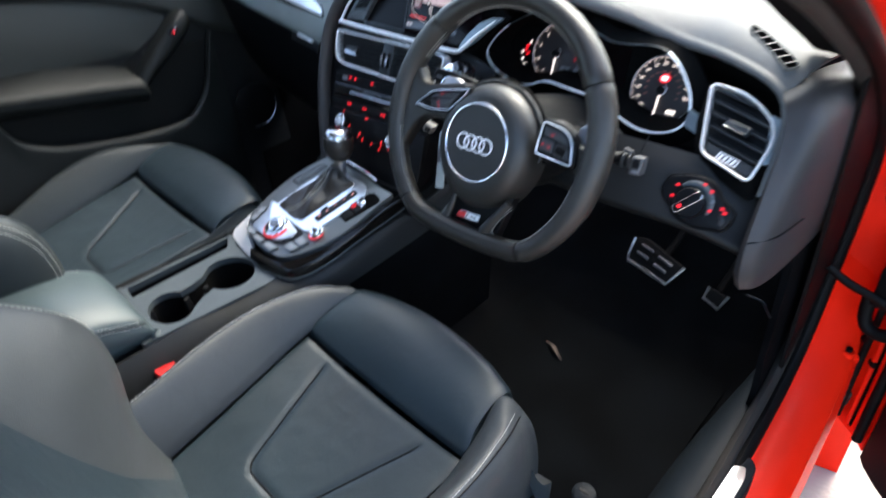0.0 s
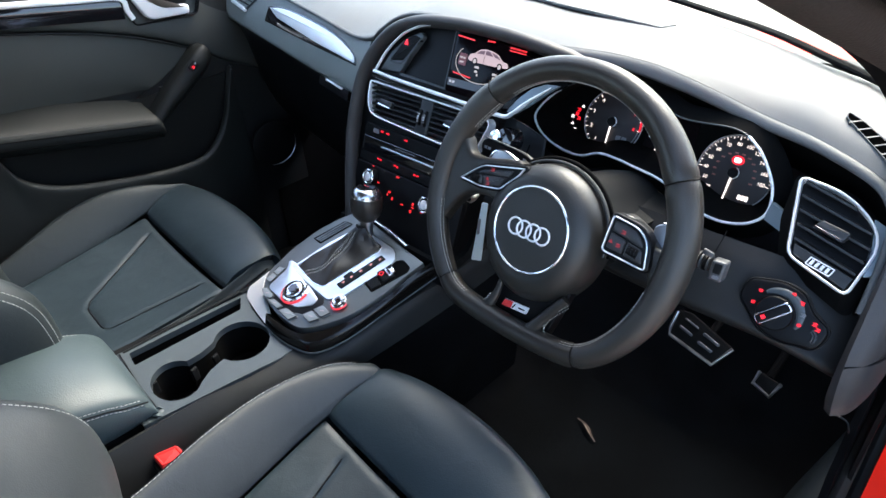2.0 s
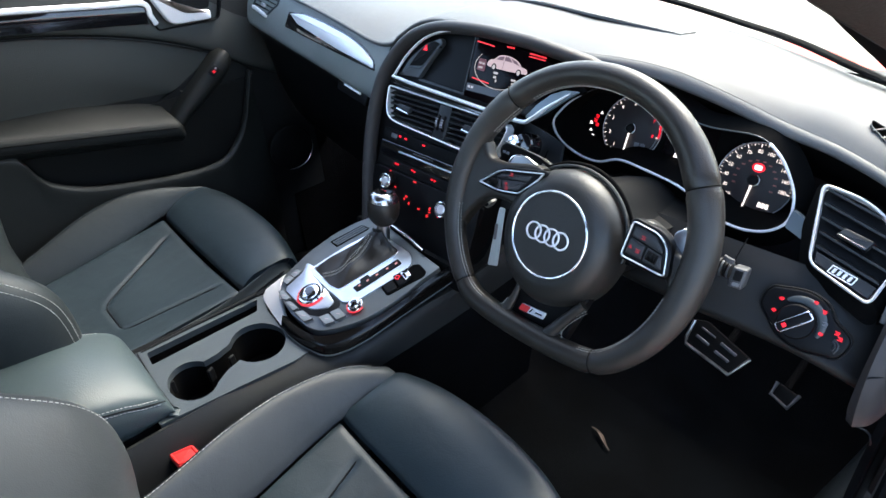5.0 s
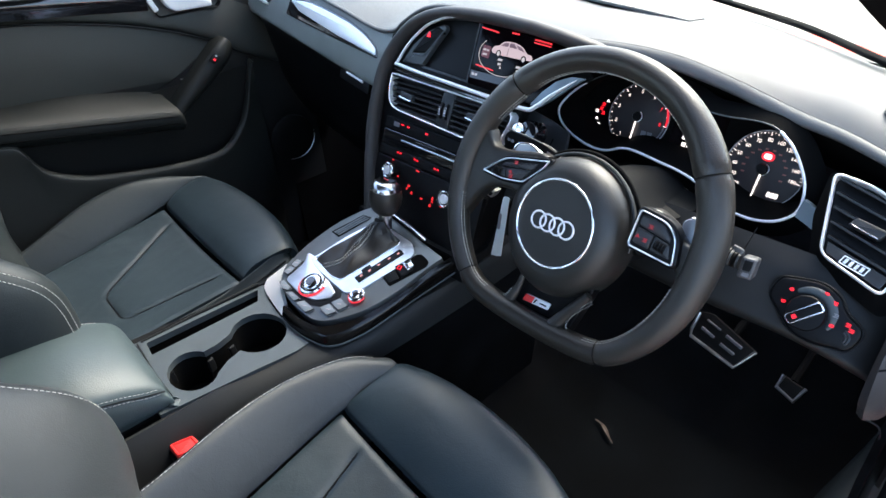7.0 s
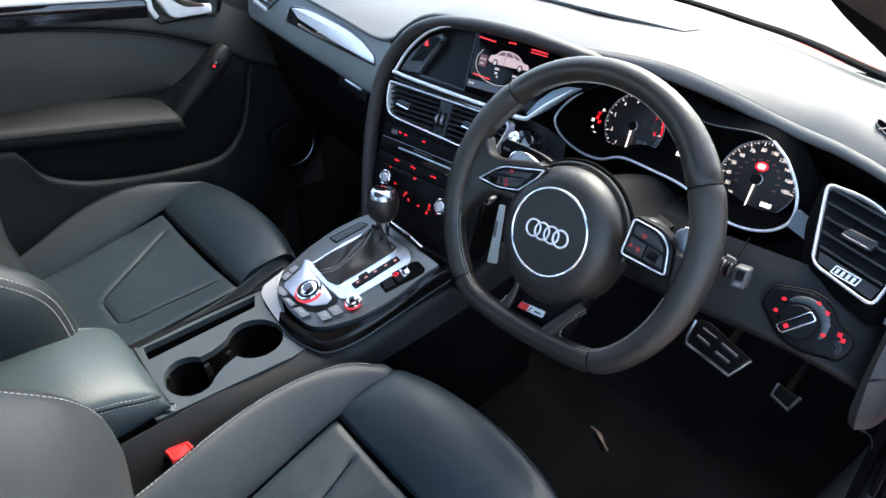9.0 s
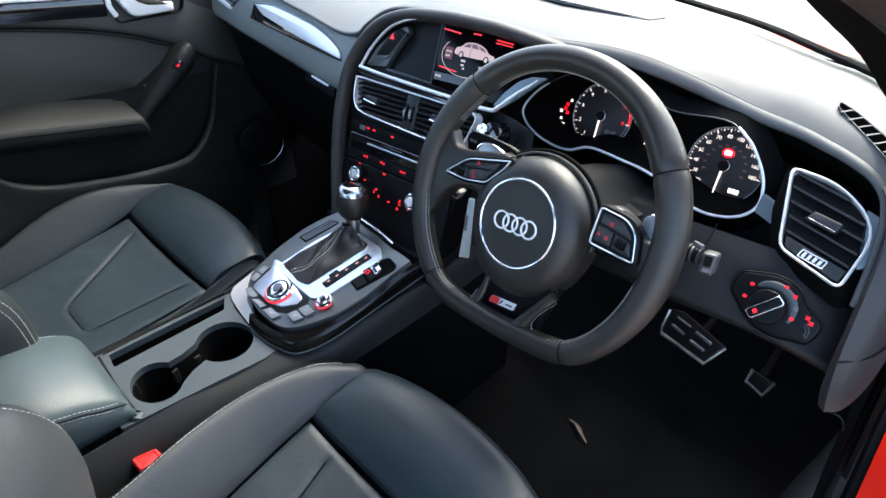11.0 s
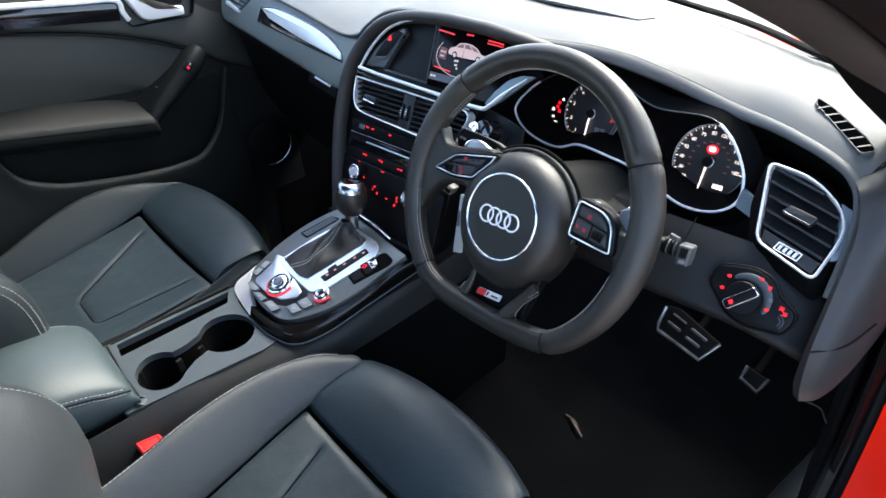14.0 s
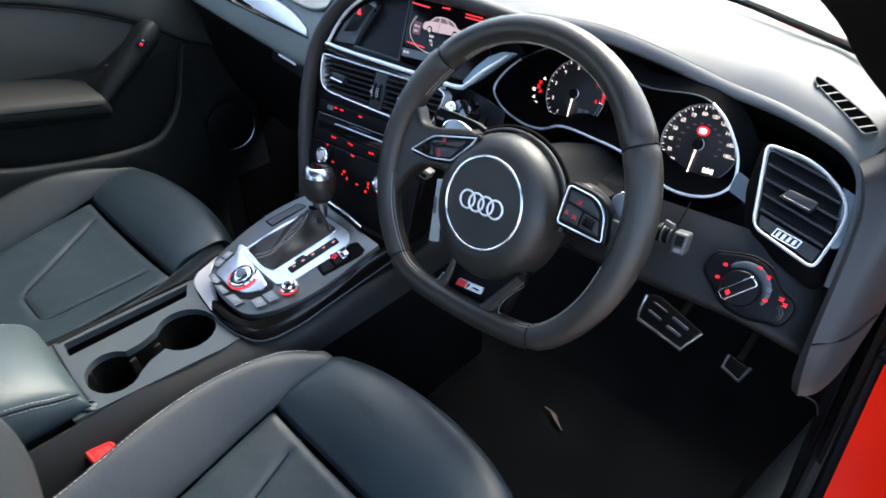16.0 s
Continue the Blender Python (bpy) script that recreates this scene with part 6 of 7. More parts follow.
def gear_lever():
    g = thing("gear_lever", "chrome-topped black gear knob on a leather gaiter", "gear lever")
    foot = rounded([(-0.060, -0.077), (-0.026, 0.034), (0.000, 0.042), (0.053, 0.035), (0.057, 0.026), (0.027, -0.083), (0.004, -0.087)], 0.006)
    foot = [foot[i - 1].lerp(p, j / 4) for i, p in enumerate(foot) for j in range(1, 5)]
    tip = Vector((0.004, 0.046))
    loops = []
    for k in range(17):
        t = k / 16
        row = []
        for p in foot:
            a = math.atan2(p.y - tip.y, p.x - tip.x)
            e = tip + Vector((math.cos(a), math.sin(a))) * 0.0130
            q = p.lerp(e, t)
            long = (p - tip).length / 0.13
            h = 0.002 + 0.027 * t ** 3.2 + 0.010 * math.sin(math.pi * t) ** 0.8 * long
            fold = 0.0030 * math.sin(9 * a + 7 * t) * math.sin(math.pi * t) ** 0.7 + 0.0016 * math.sin(23 * a - 9 * t) * math.sin(math.pi * t) * t
            row.append(CONSOLE @ V(q.x, q.y, h + fold))
        loops.append(row)
    skin = ring_mesh(bmesh.new(), loops)
    # two pairs of thread rows that sweep up the gaiter to the collar
    for off in (0.0, 0.0030, 0.0105, 0.0135):
        ln = [CONSOLE @ V(x + off * (0.3 + 0.7 * f), y - off * 0.6 * (1 - f), h) for x, y, h, f in ((-0.034, -0.078, 0.006, 0.0), (-0.018, -0.066, 0.010, 0.1), (-0.004, -0.046, 0.013, 0.3), (0.000, -0.020, 0.015, 0.5), (-0.003, 0.006, 0.018, 0.7), (-0.006, 0.030, 0.024, 0.8))]
        part("gaiter_stitching", stitches(cling(skin, spline(ln, 6)), 0.00045, 0.003, 0.0016), DULL_STITCH, g)
    part("gaiter", skin, RIM_LEATHER, g, "soft black leather gaiter")
    m = plane_frame((0.004, 0.044, 0.716), (1, 0, 0), (0, 0.98, -0.17))
    part("collar", lathe([(0.0125, -0.020), (0.0125, 0.0), (0.0115, 0.014), (0.0115, 0.018)], m, 24), BRUSHED_DARK, g, "dark metal collar")
    part("knob", lathe([(0.011, 0.008), (0.018, 0.012), (0.0245, 0.020), (0.0285, 0.031), (0.0295, 0.042), (0.0285, 0.051), (0.0265, 0.057)], m, 36), RIM_LEATHER, g)
    part("knob_top", lathe([(0.0270, 0.056), (0.0262, 0.062), (0.0235, 0.068), (0.018, 0.072), (0.010, 0.0738), (0.001, 0.074)], m, 36), KNOB_METAL, g, "satin chrome cap")
    part("knob_mark", lathe([(0.0172, 0.0715), (0.0160, 0.0742), (0.001, 0.0752)], m, 28), PIANO, g, "black top disc")
    part("knob_badge", bars(m, [(-0.003, 0), (0.004, 0)], 0.004, 0.003, 0.0758), RED_PLASTIC, g)
    return g


gear_lever()


# ---- armrest, buckle ----
def armrest():
    a = thing("armrest", "padded grey leather centre armrest with pale stitching", "armrest")
    prof = ((-0.196, 0.602), (-0.193, 0.630), (-0.172, 0.650), (-0.09, 0.660), (-0.03, 0.653), (0.006, 0.638), (0.017, 0.624))
    rise = lambda y: float(np.interp(-y, (0.38, 0.42, 0.46, 0.52, 0.60, 0.85), (0.0, 0.012, 0.030, 0.046, 0.056, 0.066)))
    low = lambda y: float(np.interp(-y, (0.39, 0.41, 0.435, 0.48, 0.85), (0.600, 0.595, 0.592, 0.596, 0.62)))
    rows = []
    for y, k in ((-0.398, 0.05), (-0.394, 0.35), (-0.400, 0.74), (-0.418, 0.97), (-0.46, 1.0), (-0.52, 1.0), (-0.65, 1.0), (-0.84, 1.0)):
        row = [(x, z + rise(y)) for x, z in prof]
        top = row[-1][1]
        row += [(0.0225, top - 0.30 * (top - low(y))), (0.0225, top - 0.72 * (top - low(y))), (0.0130, low(y))]
        rows.append([(x * (0.97 if k < 0.5 else 0.99 if k < 0.9 else 1), y, 0.598 + (z - 0.598) * k) for x, z in row])
    lid = patch(rows[::-1], per=5, thick=0.008)
    for h, dx in ((0.0, 0.0), (0.0085, 0.002)):
        line = [(0.0165 + dx, y, 0.627 + rise(y) - h) for y in (-0.408, -0.43, -0.46, -0.52, -0.65, -0.82)]
        part("lid_stitching", stitches(cling(lid, spline(line, 8)), 0.0004, 0.0040, 0.002), STITCH, a)
    part("lid_seam", tube(spline([(0.019, y, 0.6225 + rise(y)) for y in (-0.400, -0.43, -0.46, -0.52, -0.65, -0.82)], 8), 0.0012, n=6), DARK, a)
    part("far_stitching", stitches(cling(lid, spline([(-0.176, y, 0.6495 + rise(y)) for y in (-0.425, -0.43, -0.46, -0.52, -0.65, -0.82)], 8)), 0.0005, 0.0040, 0.002), STITCH, a)
    part("lid", lid, ARM_LEATHER, a)
    part("support", prism(rounded(rect(-0.190, -0.85, 0.0, -0.40), 0.02), plane_frame((0, 0, 0.565), (1, 0, 0), (0, 1, 0)), 0.12, 0.01, 0.02), PLASTIC, a)
    return a


armrest()


def buckle():
    b = thing("seat_belt_buckle", "black seat belt buckle with a red release button", "buckle")
    m = plane_frame((0.074, -0.413, 0.561), (0.93, 0.04, 0.10), (0.32, 0.95, 0.06))
    part("casing", prism(rounded(rect(-0.022, -0.023, 0.021, 0.022), 0.005), m, 0.15, 0.004, -0.004), DARK, b)
    red = part("release_button", prism(rounded(rect(-0.018, -0.0185, 0.0175, 0.0185), 0.003), m, 0.02, 0.003, 0.003), RED_PLASTIC, b, "red release button")
    part("button_rim", hollow(rounded(rect(-0.0165, -0.017, 0.016, 0.017), 0.003), m, 0.004, 0.004, 0.0052, 0.0012), RED_PLASTIC, red)
    return b


buckle()


# ---- seats ----
def seat(name, label, ox, oy, oz, back, roll=0.09):
    s = thing(name, label, "car seat", group="front seats")
    L = lambda x, y, z: Vector((ox + x, oy + y, oz + z - roll * x))
    xs = (-0.18, -0.12, -0.06, 0, 0.06, 0.12, 0.18)

    narrow = lambda y: float(np.interp(y, (-0.42, -0.2, 0.0), (0.87, 0.92, 1.0)) if ox < 0 else np.interp(y, (-0.42, -0.2, 0.0, 0.04, 0.10), (0.82, 0.90, 1.0, 0.94, 0.87)))

    # the U splays and leans on the passenger's cushion
    mid = lambda y: 0.034 * (-y - 0.02) / 0.18 if ox < 0 else 0.08 * y
    wide = lambda y: 0.052 + 0.37 * (y + 0.205) if ox < 0 else 0.051 + 0.33 * (y + 0.205)

    def seam_u(x, y, z):
        """A stitched U on the cushion, open to the front."""
        x, y = x - ox, y - oy
        x, h = x - mid(y), wide(y)
        a, b = abs(x) - h + 0.022, -0.207 - y + 0.022
        d = abs(min(max(a, b), 0.0) + math.hypot(max(a, 0.0), max(b, 0.0)) - 0.022)
        k = max(0.0, min(1.0, (-0.010 - y) / 0.02))
        return -0.0038 * k * math.exp(-(d / 0.0045) ** 2) - 0.0010 * abs(noise.noise((x * 30, y * 22, oz))) + 0.0003 * noise.noise((x * 12, y * 40, 4))
    part("cushion", patch([[L(x * narrow(y), y, z - 0.012 * (1 - (x / 0.18) ** 2)) for x in xs] for y, z in ((-0.42, -0.045), (-0.3, -0.032), (-0.2, -0.021), (-0.1, -0.010), (-0.0015, 0.0))], per=14, groove=0.0025, gw=0.004, thick=0.03, disp=seam_u), LEATHER, s)
    half = [(wide(y), y) for y in (-0.022, -0.06, -0.10, -0.14, -0.175)] + [(wide(-0.194) - 0.0005, -0.194), (0.0455, -0.203), (0.032, -0.207)]
    seam = [(mid(y) + x, y) for x, y in half] + [(mid(-0.207), -0.207)] + [(mid(y) - x, y) for x, y in half[::-1]]
    cush_z = lambda y: float(np.interp(y, (-0.42, -0.3, -0.2, -0.1, 0.0), (-0.045, -0.032, -0.021, -0.010, 0.0)))
    part("cushion_seam", tube(spline([L(x, y, cush_z(y) - 0.012 * (1 - (x / 0.18) ** 2) - 0.0030) for x, y in seam], 4), 0.0016, n=6), DARK, s, "thin dark seam")
    part("thigh_support", patch([[L(x * k * (narrow(y) if y > 0.01 else 1.0), y * (1 - 0.20 * (x / 0.18) ** 2 * min(1, max(0, y) / 0.05)), z - 0.006 * (1 - (x / 0.18) ** 2) - 0.010 * (x / 0.18) ** 4 * min(1, max(0, y) / 0.08)) for x in xs] for y, z, k in ((0.0015, 0.002, 1.0), (0.012, 0.014, 1.01), (0.04, 0.031, 1.02), (0.09, 0.045, 1.06), (0.135, 0.046, 1.08), (0.158, 0.028, 1.08), (0.168, -0.015, 1.06), (0.160, -0.09, 1.04))], per=6, groove=0.003, gw=0.005, thick=0.045, edges="ulr", disp=lambda x, y, z: -0.0007 * abs(noise.noise((x * 25, y * 25, 3)))), LEATHER, s)
    part("cushion_front", patch([[L(x, 0.085, z) for x in (-0.17, -0.1, 0, 0.1, 0.17)] for z in (-0.26, -0.18, -0.09)], per=3, thick=0.02), LEATHER_SIDE, s)
    for sx in (-1, 1):
        rows = []
        spec = ((-0.42, -0.045, 0.056, 0.190), (-0.26, -0.027, 0.062, 0.206), (-0.145, -0.015, 0.064, 0.226), (-0.05, -0.005, 0.062, 0.231), (0.04, 0.018, 0.053, 0.220), (0.092, 0.030, 0.034, 0.202), (0.114, 0.010, 0.012, 0.197), (0.112, -0.05, -0.060, 0.192))
        if ox < 0 and sx < 0:
            spec = ((-0.42, -0.075, -0.020, 0.172), (-0.26, -0.045, 0.022, 0.204), (-0.145, -0.020, 0.052, 0.226), (-0.05, -0.005, 0.062, 0.231), (0.04, 0.018, 0.050, 0.220), (0.105, 0.030, 0.026, 0.200), (0.130, 0.010, 0.006, 0.196), (0.128, -0.03, -0.035, 0.198))
        if ox < 0 and sx > 0:
            spec = tuple((min(y, 0.09 + 0.005 * k), zi - 0.006, zi - 0.014, 0.196) for k, (y, zi, zr, xr) in enumerate(spec))
        for y, zi, zr, xr in spec:
            xi = 0.182 * narrow(y)
            r = [L(sx * x, y, z) for x, z in ((xi, zi), (0.5 * (xi + xr), (zi + zr) / 2 + 0.010), (xr, zr), (xr + 0.020, zr - 0.024), (xr + 0.027, zr - 0.09), (xr + 0.018, zr - 0.2))]
            rows.append(r if sx > 0 else r[::-1])
        bolster = patch(rows, per=6, groove=0.0035, gw=0.006, thick=0.02, edges="l" if sx > 0 else "r")
        for off in (() if ox < 0 else (0.0, 0.010)):
            ridge = spline([L(sx * (xr + 0.006 + off * 0.75), y + 0.001, zr + 0.010 - off * 0.45) for y, zi, zr, xr in spec[:6]], 8)
            part("bolster_stitching", stitches(cling(bolster, ridge), 0.00045, 0.0040, 0.0024), STITCH, s)
        part("bolster_seam", tube(spline([L(sx * (xr + 0.0078), y, zr - 0.0022) for y, zi, zr, xr in spec[:6]], 8), 0.0012, n=6), DARK, s)
        part("side_bolster", bolster, LEATHER_SIDE if ox > 0 else SHADED_SIDE, s)
    # backrest
    B = plane_frame(L(0, back, -0.04), (-1, 0, roll), (0, -0.38, 1))
    W = lambda x, u, n: B @ V(-x, u, n)
    part("backrest", patch([[W(x, u, -0.012 - 0.02 * (1 - (x / 0.15) ** 2)) for x in (-0.15, -0.07, 0, 0.07, 0.15)] for u in (0.0, 0.2, 0.4, 0.55)], groove=0.006, thick=0.03), LEATHER, s)
    for sx in (-1, 1):
        rows = []
        k = 1.0 if sx < 0 or ox < 0 else 0.5
        e = (0.15, -0.012) if ox < 0 else (0.065, -0.026)
        spec = ((0.0, 0.010 if ox < 0 else 0.0, 0.215), (0.077, (0.030 if ox < 0 else 0.022) * k, 0.228), (0.149, 0.066 * k, 0.236), (0.218, 0.080 * k, 0.238), (0.300, 0.050 * k, 0.236), (0.40, 0.006, 0.230), (0.58, -0.01, 0.22))
        if ox < 0 and sx > 0:
            spec = tuple((u, nr + 0.008, xr - 0.010) for u, nr, xr in spec)
        for u, nr, xr in spec:
            r = [W(sx * x, u, n) for x, n in (e, (0.5 * (e[0] + xr), 0.5 * (nr + e[1]) + 0.010), (xr, nr), (xr + 0.020, nr - 0.024), (xr + 0.024, nr - 0.10), (xr, nr - 0.17))]
            rows.append(r if sx > 0 else r[::-1])
        bolster = patch(rows, per=6, groove=0.004, thick=0.02)
        for dx, dn in (((0.020, 0.010), (0.027, 0.003)) if ox < 0 else ((0.006, 0.014), (0.018, 0.008))):
            line = spline([W(sx * (xr + dx), u, nr + dn) for u, nr, xr in (spec[1:6] if ox < 0 else spec[2:6])], 8)
            part("bolster_stitching", stitches(cling(bolster, line), 0.0005, 0.0040, 0.0024), STITCH, s)
        part("back_bolster", bolster, LEATHER_SIDE if ox > 0 else SHADED_SIDE, s)
    part("backrest_shell", patch([[W(x, u, -0.10) for x in (0.235, 0, -0.235)] for u in (0.0, 0.3, 0.58)], per=3, thick=0.02), PLASTIC, s)
    part("seat_base", prism(rounded(rect(-0.17, -0.40, 0.17, 0.02), 0.03), plane_frame(L(0, 0, 0), (1, 0, 0), (0, 1, 0)), oz - 0.15 - FLOOR_Z, 0.01, -0.15), DARK, s)
    return s


seat("driver_car_seat", "black leather sports seat with pale double stitching", 0.36, -0.21, 0.535, -0.30)
seat("passenger_car_seat", "black leather sports seat beside the passenger door", -0.405, -0.165, 0.592, -0.318)


# ---- passenger door ----
def passenger_door():
    d = thing("passenger_door", "closed black passenger door with leather armrest", "car door")
    D = plane_frame((-0.735, 0, 0.90), (0, 1, 0), (0, 0, 1))
    P = lambda y, z, n=0.0: D @ V(y, z - 0.9, n)
    ys = np.linspace(-1.2, 0.36, 9)
    part("door_panel", patch([[P(y, z, n) for y in ys] for z, n in ((0.18, -0.02), (0.45, 0.0), (0.70, 0.0), (0.90, 0.0), (1.0, -0.008), (1.08, -0.02), (1.13, -0.05))], per=3, thick=0.04), DOOR_PLASTIC, d)
    # upper trim: raised shoulder above the leather insert
    tops = [(-1.1, 1.10), (-0.60, 1.062), (-0.311, 1.031), (-0.214, 1.016), (-0.109, 0.992), (-0.030, 0.968), (0.042, 0.940), (0.104, 0.910), (0.143, 0.887), (0.195, 0.850), (0.30, 0.80)]
    rows = [[P(y, z + 0.002, 0.004) for y, z in tops], [P(y, z + 0.012, 0.016) for y, z in tops], [P(y + 0.002, min(1.10, z + 0.06) if z > 0.98 else z + 0.06, 0.014) for y, z in tops], [P(y + 0.006, z + 0.13, 0.004) for y, z in tops]]
    part("upper_trim", patch(rows, per=4, thick=0.02), DOOR_SOFT, d, "dark grey soft upper trim")
    ins = [[P(y, z - 0.002, 0.006) for y, z in tops[:8]], [P(y, z - 0.05 - 0.01 * k if y < 0.06 else z - 0.012, 0.012 if y < 0.06 else 0.008) for k, (y, z) in enumerate(tops[:8])], [P(y, 0.86 - 0.10 * max(0, y + 0.2), 0.010) if y < 0.06 else P(y, z - 0.022, 0.006) for y, z in tops[:8]]]
    part("leather_insert", patch(ins[::-1], per=4, thick=0.01), DOOR_LEATHER, d, "charcoal leather insert")
    part("insert_piping", tube(spline([P(y, z, 0.012) for y, z in tops[:8]], 6), 0.0022, n=8), DARK, d)
    # gloss black strip with its silver upper edge, and the pull handle
    up = [(-1.1, 1.165), (-0.60, 1.118), (-0.268, 1.080), (-0.10, 1.059), (-0.017, 1.048)]
    part("gloss_strip", patch([[P(y, z - 0.044, 0.020) for y, z in up], [P(y, z - 0.02, 0.024) for y, z in up], [P(y, z - 0.006, 0.020) for y, z in up]], per=4, thick=0.008), PIANO, d, "gloss black trim strip")
    part("strip_edge", tube(spline([P(y, z, 0.024) for y, z in up] + [P(-0.008, 1.020, 0.022), P(0.0, 1.000, 0.020)], 5), 0.0062, n=8, up=(1, 0, 0), flat=0.6), CHROME, d, "satin silver strip edge")
    h = rounded([(-0.004, 0.165), (0.034, 0.160), (0.058, 0.118), (0.128, 0.108), (0.126, 0.088), (0.028, 0.092)], [0.006, 0.012, 0.02, 0.006, 0.006, 0.02])
    part("handle_recess", prism(rounded([(0.028, 0.170), (0.046, 0.120), (0.132, 0.110), (0.150, 0.175)], 0.01), D, 0.004, 0.0, 0.018), DARK, d)
    part("door_handle", prism(h, D, 0.016, 0.005, 0.034), CHROME, d, "bright silver door handle")
    part("handle_surround", hollow(rounded([(-0.014, 0.185), (-0.002, 0.084), (0.150, 0.080), (0.168, 0.120), (0.165, 0.185)], 0.012), D, 0.004, 0.02, 0.0215, 0.0015), PLASTIC, d)
    # arm pad with a sloping top, its stitch line and rolled side
    zf = lambda y: 0.788 + 0.206 * (-0.042 - y)
    zb = lambda y: float(np.interp(y, (-0.95, -0.5, -0.377, -0.298, -0.216, -0.102, -0.05), (0.945, 0.888, 0.876, 0.873, 0.862, 0.836, 0.816)))
    ys = (-0.95, -0.7, -0.5, -0.377, -0.25, -0.16, -0.09, -0.05)
    pad = []
    for x, f, dz in ((-0.724, 1.0, 0.0), (-0.706, 0.72, 0.002), (-0.682, 0.34, 0.004), (-0.664, 0.10, 0.003), (-0.653, 0.0, -0.002), (-0.649, 0.0, -0.012), (-0.652, 0.0, -0.026), (-0.668, 0.0, -0.038), (-0.70, 0.0, -0.044)):
        pad.append([(x, y, zf(y) + (zb(y) - zf(y)) * f + dz) for y in ys] + [(x - 0.003, -0.040 - 0.028 * f, zf(-0.04) + (zb(-0.06) - zf(-0.04)) * f * 0.9 + dz - 0.004), (x - 0.010, -0.036 - 0.028 * f, zf(-0.04) + (zb(-0.06) - zf(-0.04)) * f * 0.8 + dz * 0.5 - 0.022)])
    cover = patch(pad, per=4, thick=0.006)
    part("pad_stitching", stitches(cling(cover, [(-0.6480, y, zf(y) + 0.006) for y in np.linspace(-0.8, -0.05, 40)]), 0.0004, 0.004, 0.002), GREY, d)
    part("pad_seam", tube(cling(cover, [(-0.6400, y, zf(y) - 0.0060) for y in np.linspace(-0.8, -0.05, 30)]), 0.0014, n=6), RUBBER_DARK, d)
    part("pad_seam", tube(cling(cover, [(-0.6400, y, zf(y) - 0.0270) for y in np.linspace(-0.8, -0.05, 30)]), 0.0014, n=6), RUBBER_DARK, d)
    part("arm_pad", cover, DOOR_PAD, d, "padded leather armrest")
    # slanting pull grip, a flat rounded bar, over a dark finger well
    spine = [(-0.036, 0.774, 0.013), (-0.004, 0.800, 0.015), (0.036, 0.828, 0.018), (0.074, 0.855, 0.020), (0.106, 0.878, 0.021), (0.126, 0.894, 0.018), (0.136, 0.905, 0.010)]
    rows = []
    for u, x, k in ((1.1, -0.722, 0), (1.0, -0.700, 0), (0.85, -0.684, 0), (0.3, -0.678, 0), (-0.4, -0.678, 0), (-0.95, -0.688, 0), (-1.15, -0.715, 0)):
        rows.append([(x - 0.012 * max(0, i - 4) / 2, y - 0.57 * h * u, z + 0.82 * h * u) for i, (y, z, h) in enumerate(spine)])
    part("pull_bar", patch(rows, per=4, thick=0.004), PULL, d, "slanting black pull grip")
    part("pull_well", patch([[(-0.7195, -0.075, 0.822), (-0.7195, -0.05, 0.80), (-0.7195, -0.035, 0.786)], [(-0.7185, 0.0, 0.848), (-0.7185, 0.020, 0.828), (-0.7185, 0.024, 0.822)], [(-0.7180, 0.060, 0.878), (-0.7180, 0.072, 0.862), (-0.7180, 0.068, 0.858)], [(-0.7185, 0.105, 0.905), (-0.7185, 0.110, 0.895), (-0.7185, 0.106, 0.896)]], per=4, thick=0.003), PLASTIC, d, "dark finger well behind the grip")
    sw = plane_frame((-0.676, 0.086, 0.878), (0.0, 0.82, 0.57), (-0.25, -0.57, 0.80))
    k = part("window_switch", prism(rounded(rect(-0.012, -0.008, 0.012, 0.009), 0.004), sw, 0.012, 0.002, 0.003), DARK, d)
    part("switch_mark", symbol(sw, -0.003, -0.001, 0.0035, 0.004, 1), RED_LIT, k, "red lit switch mark")
    part("switch_tip", prism(rounded(rect(0.004, -0.001, 0.009, 0.003), 0.0015), sw, 0.002, 0, 0.0045), BRUSHED_DARK, k)
    # moulded map pocket with a rounded upper lip, open below the pad
    arc = [(-1.0, 0.93), (-0.7, 0.90), (-0.45, 0.84), (-0.385, 0.828), (-0.366, 0.805), (-0.355, 0.775), (-0.334, 0.747), (-0.288, 0.720), (-0.234, 0.702), (-0.112, 0.675), (-0.015, 0.663), (0.047, 0.668), (0.100, 0.702), (0.134, 0.745), (0.158, 0.795), (0.185, 0.850)]
    rows = []
    for x, dz, f in ((-0.668, -0.004, 0.0), (-0.656, 0.0, 0.0), (-0.648, -0.006, 0.0), (-0.646, -0.018, 0.0), (-0.652, -0.03, 0.12), (-0.655, -0.03, 0.5), (-0.68, 0.0, 1.0)):
        rows.append([(x - 0.045 * max(0, (y - 0.02) / 0.16) ** 1.5, y, (z + dz) + (0.27 - z - dz) * f) for y, z in arc])
    part("door_pocket", patch(rows[::-1], per=3, thick=0.012), DOOR_LOW, d, "moulded lower door with map pocket lip")
    # Darker sheet paints the shade inside the map pocket.
    part("pocket_shade", patch([[(-0.716, y, z) for y in (-0.42, -0.2, 0.0, 0.18)] for z in (0.55, 0.70, 0.83)], per=2, thick=0.004), POCKET_SHADE, d, "dark sheet for the pocket's shade")
    S = plane_frame((-0.672, 0.240, 0.624), (0.12, 0.99, 0), (0, 0, 1))
    sp = part("speaker", lathe([(0.062, 0), (0.062, 0.006), (0.056, 0.009), (0.02, 0.006), (0.001, 0.006)], S, 36), RUBBER, d)
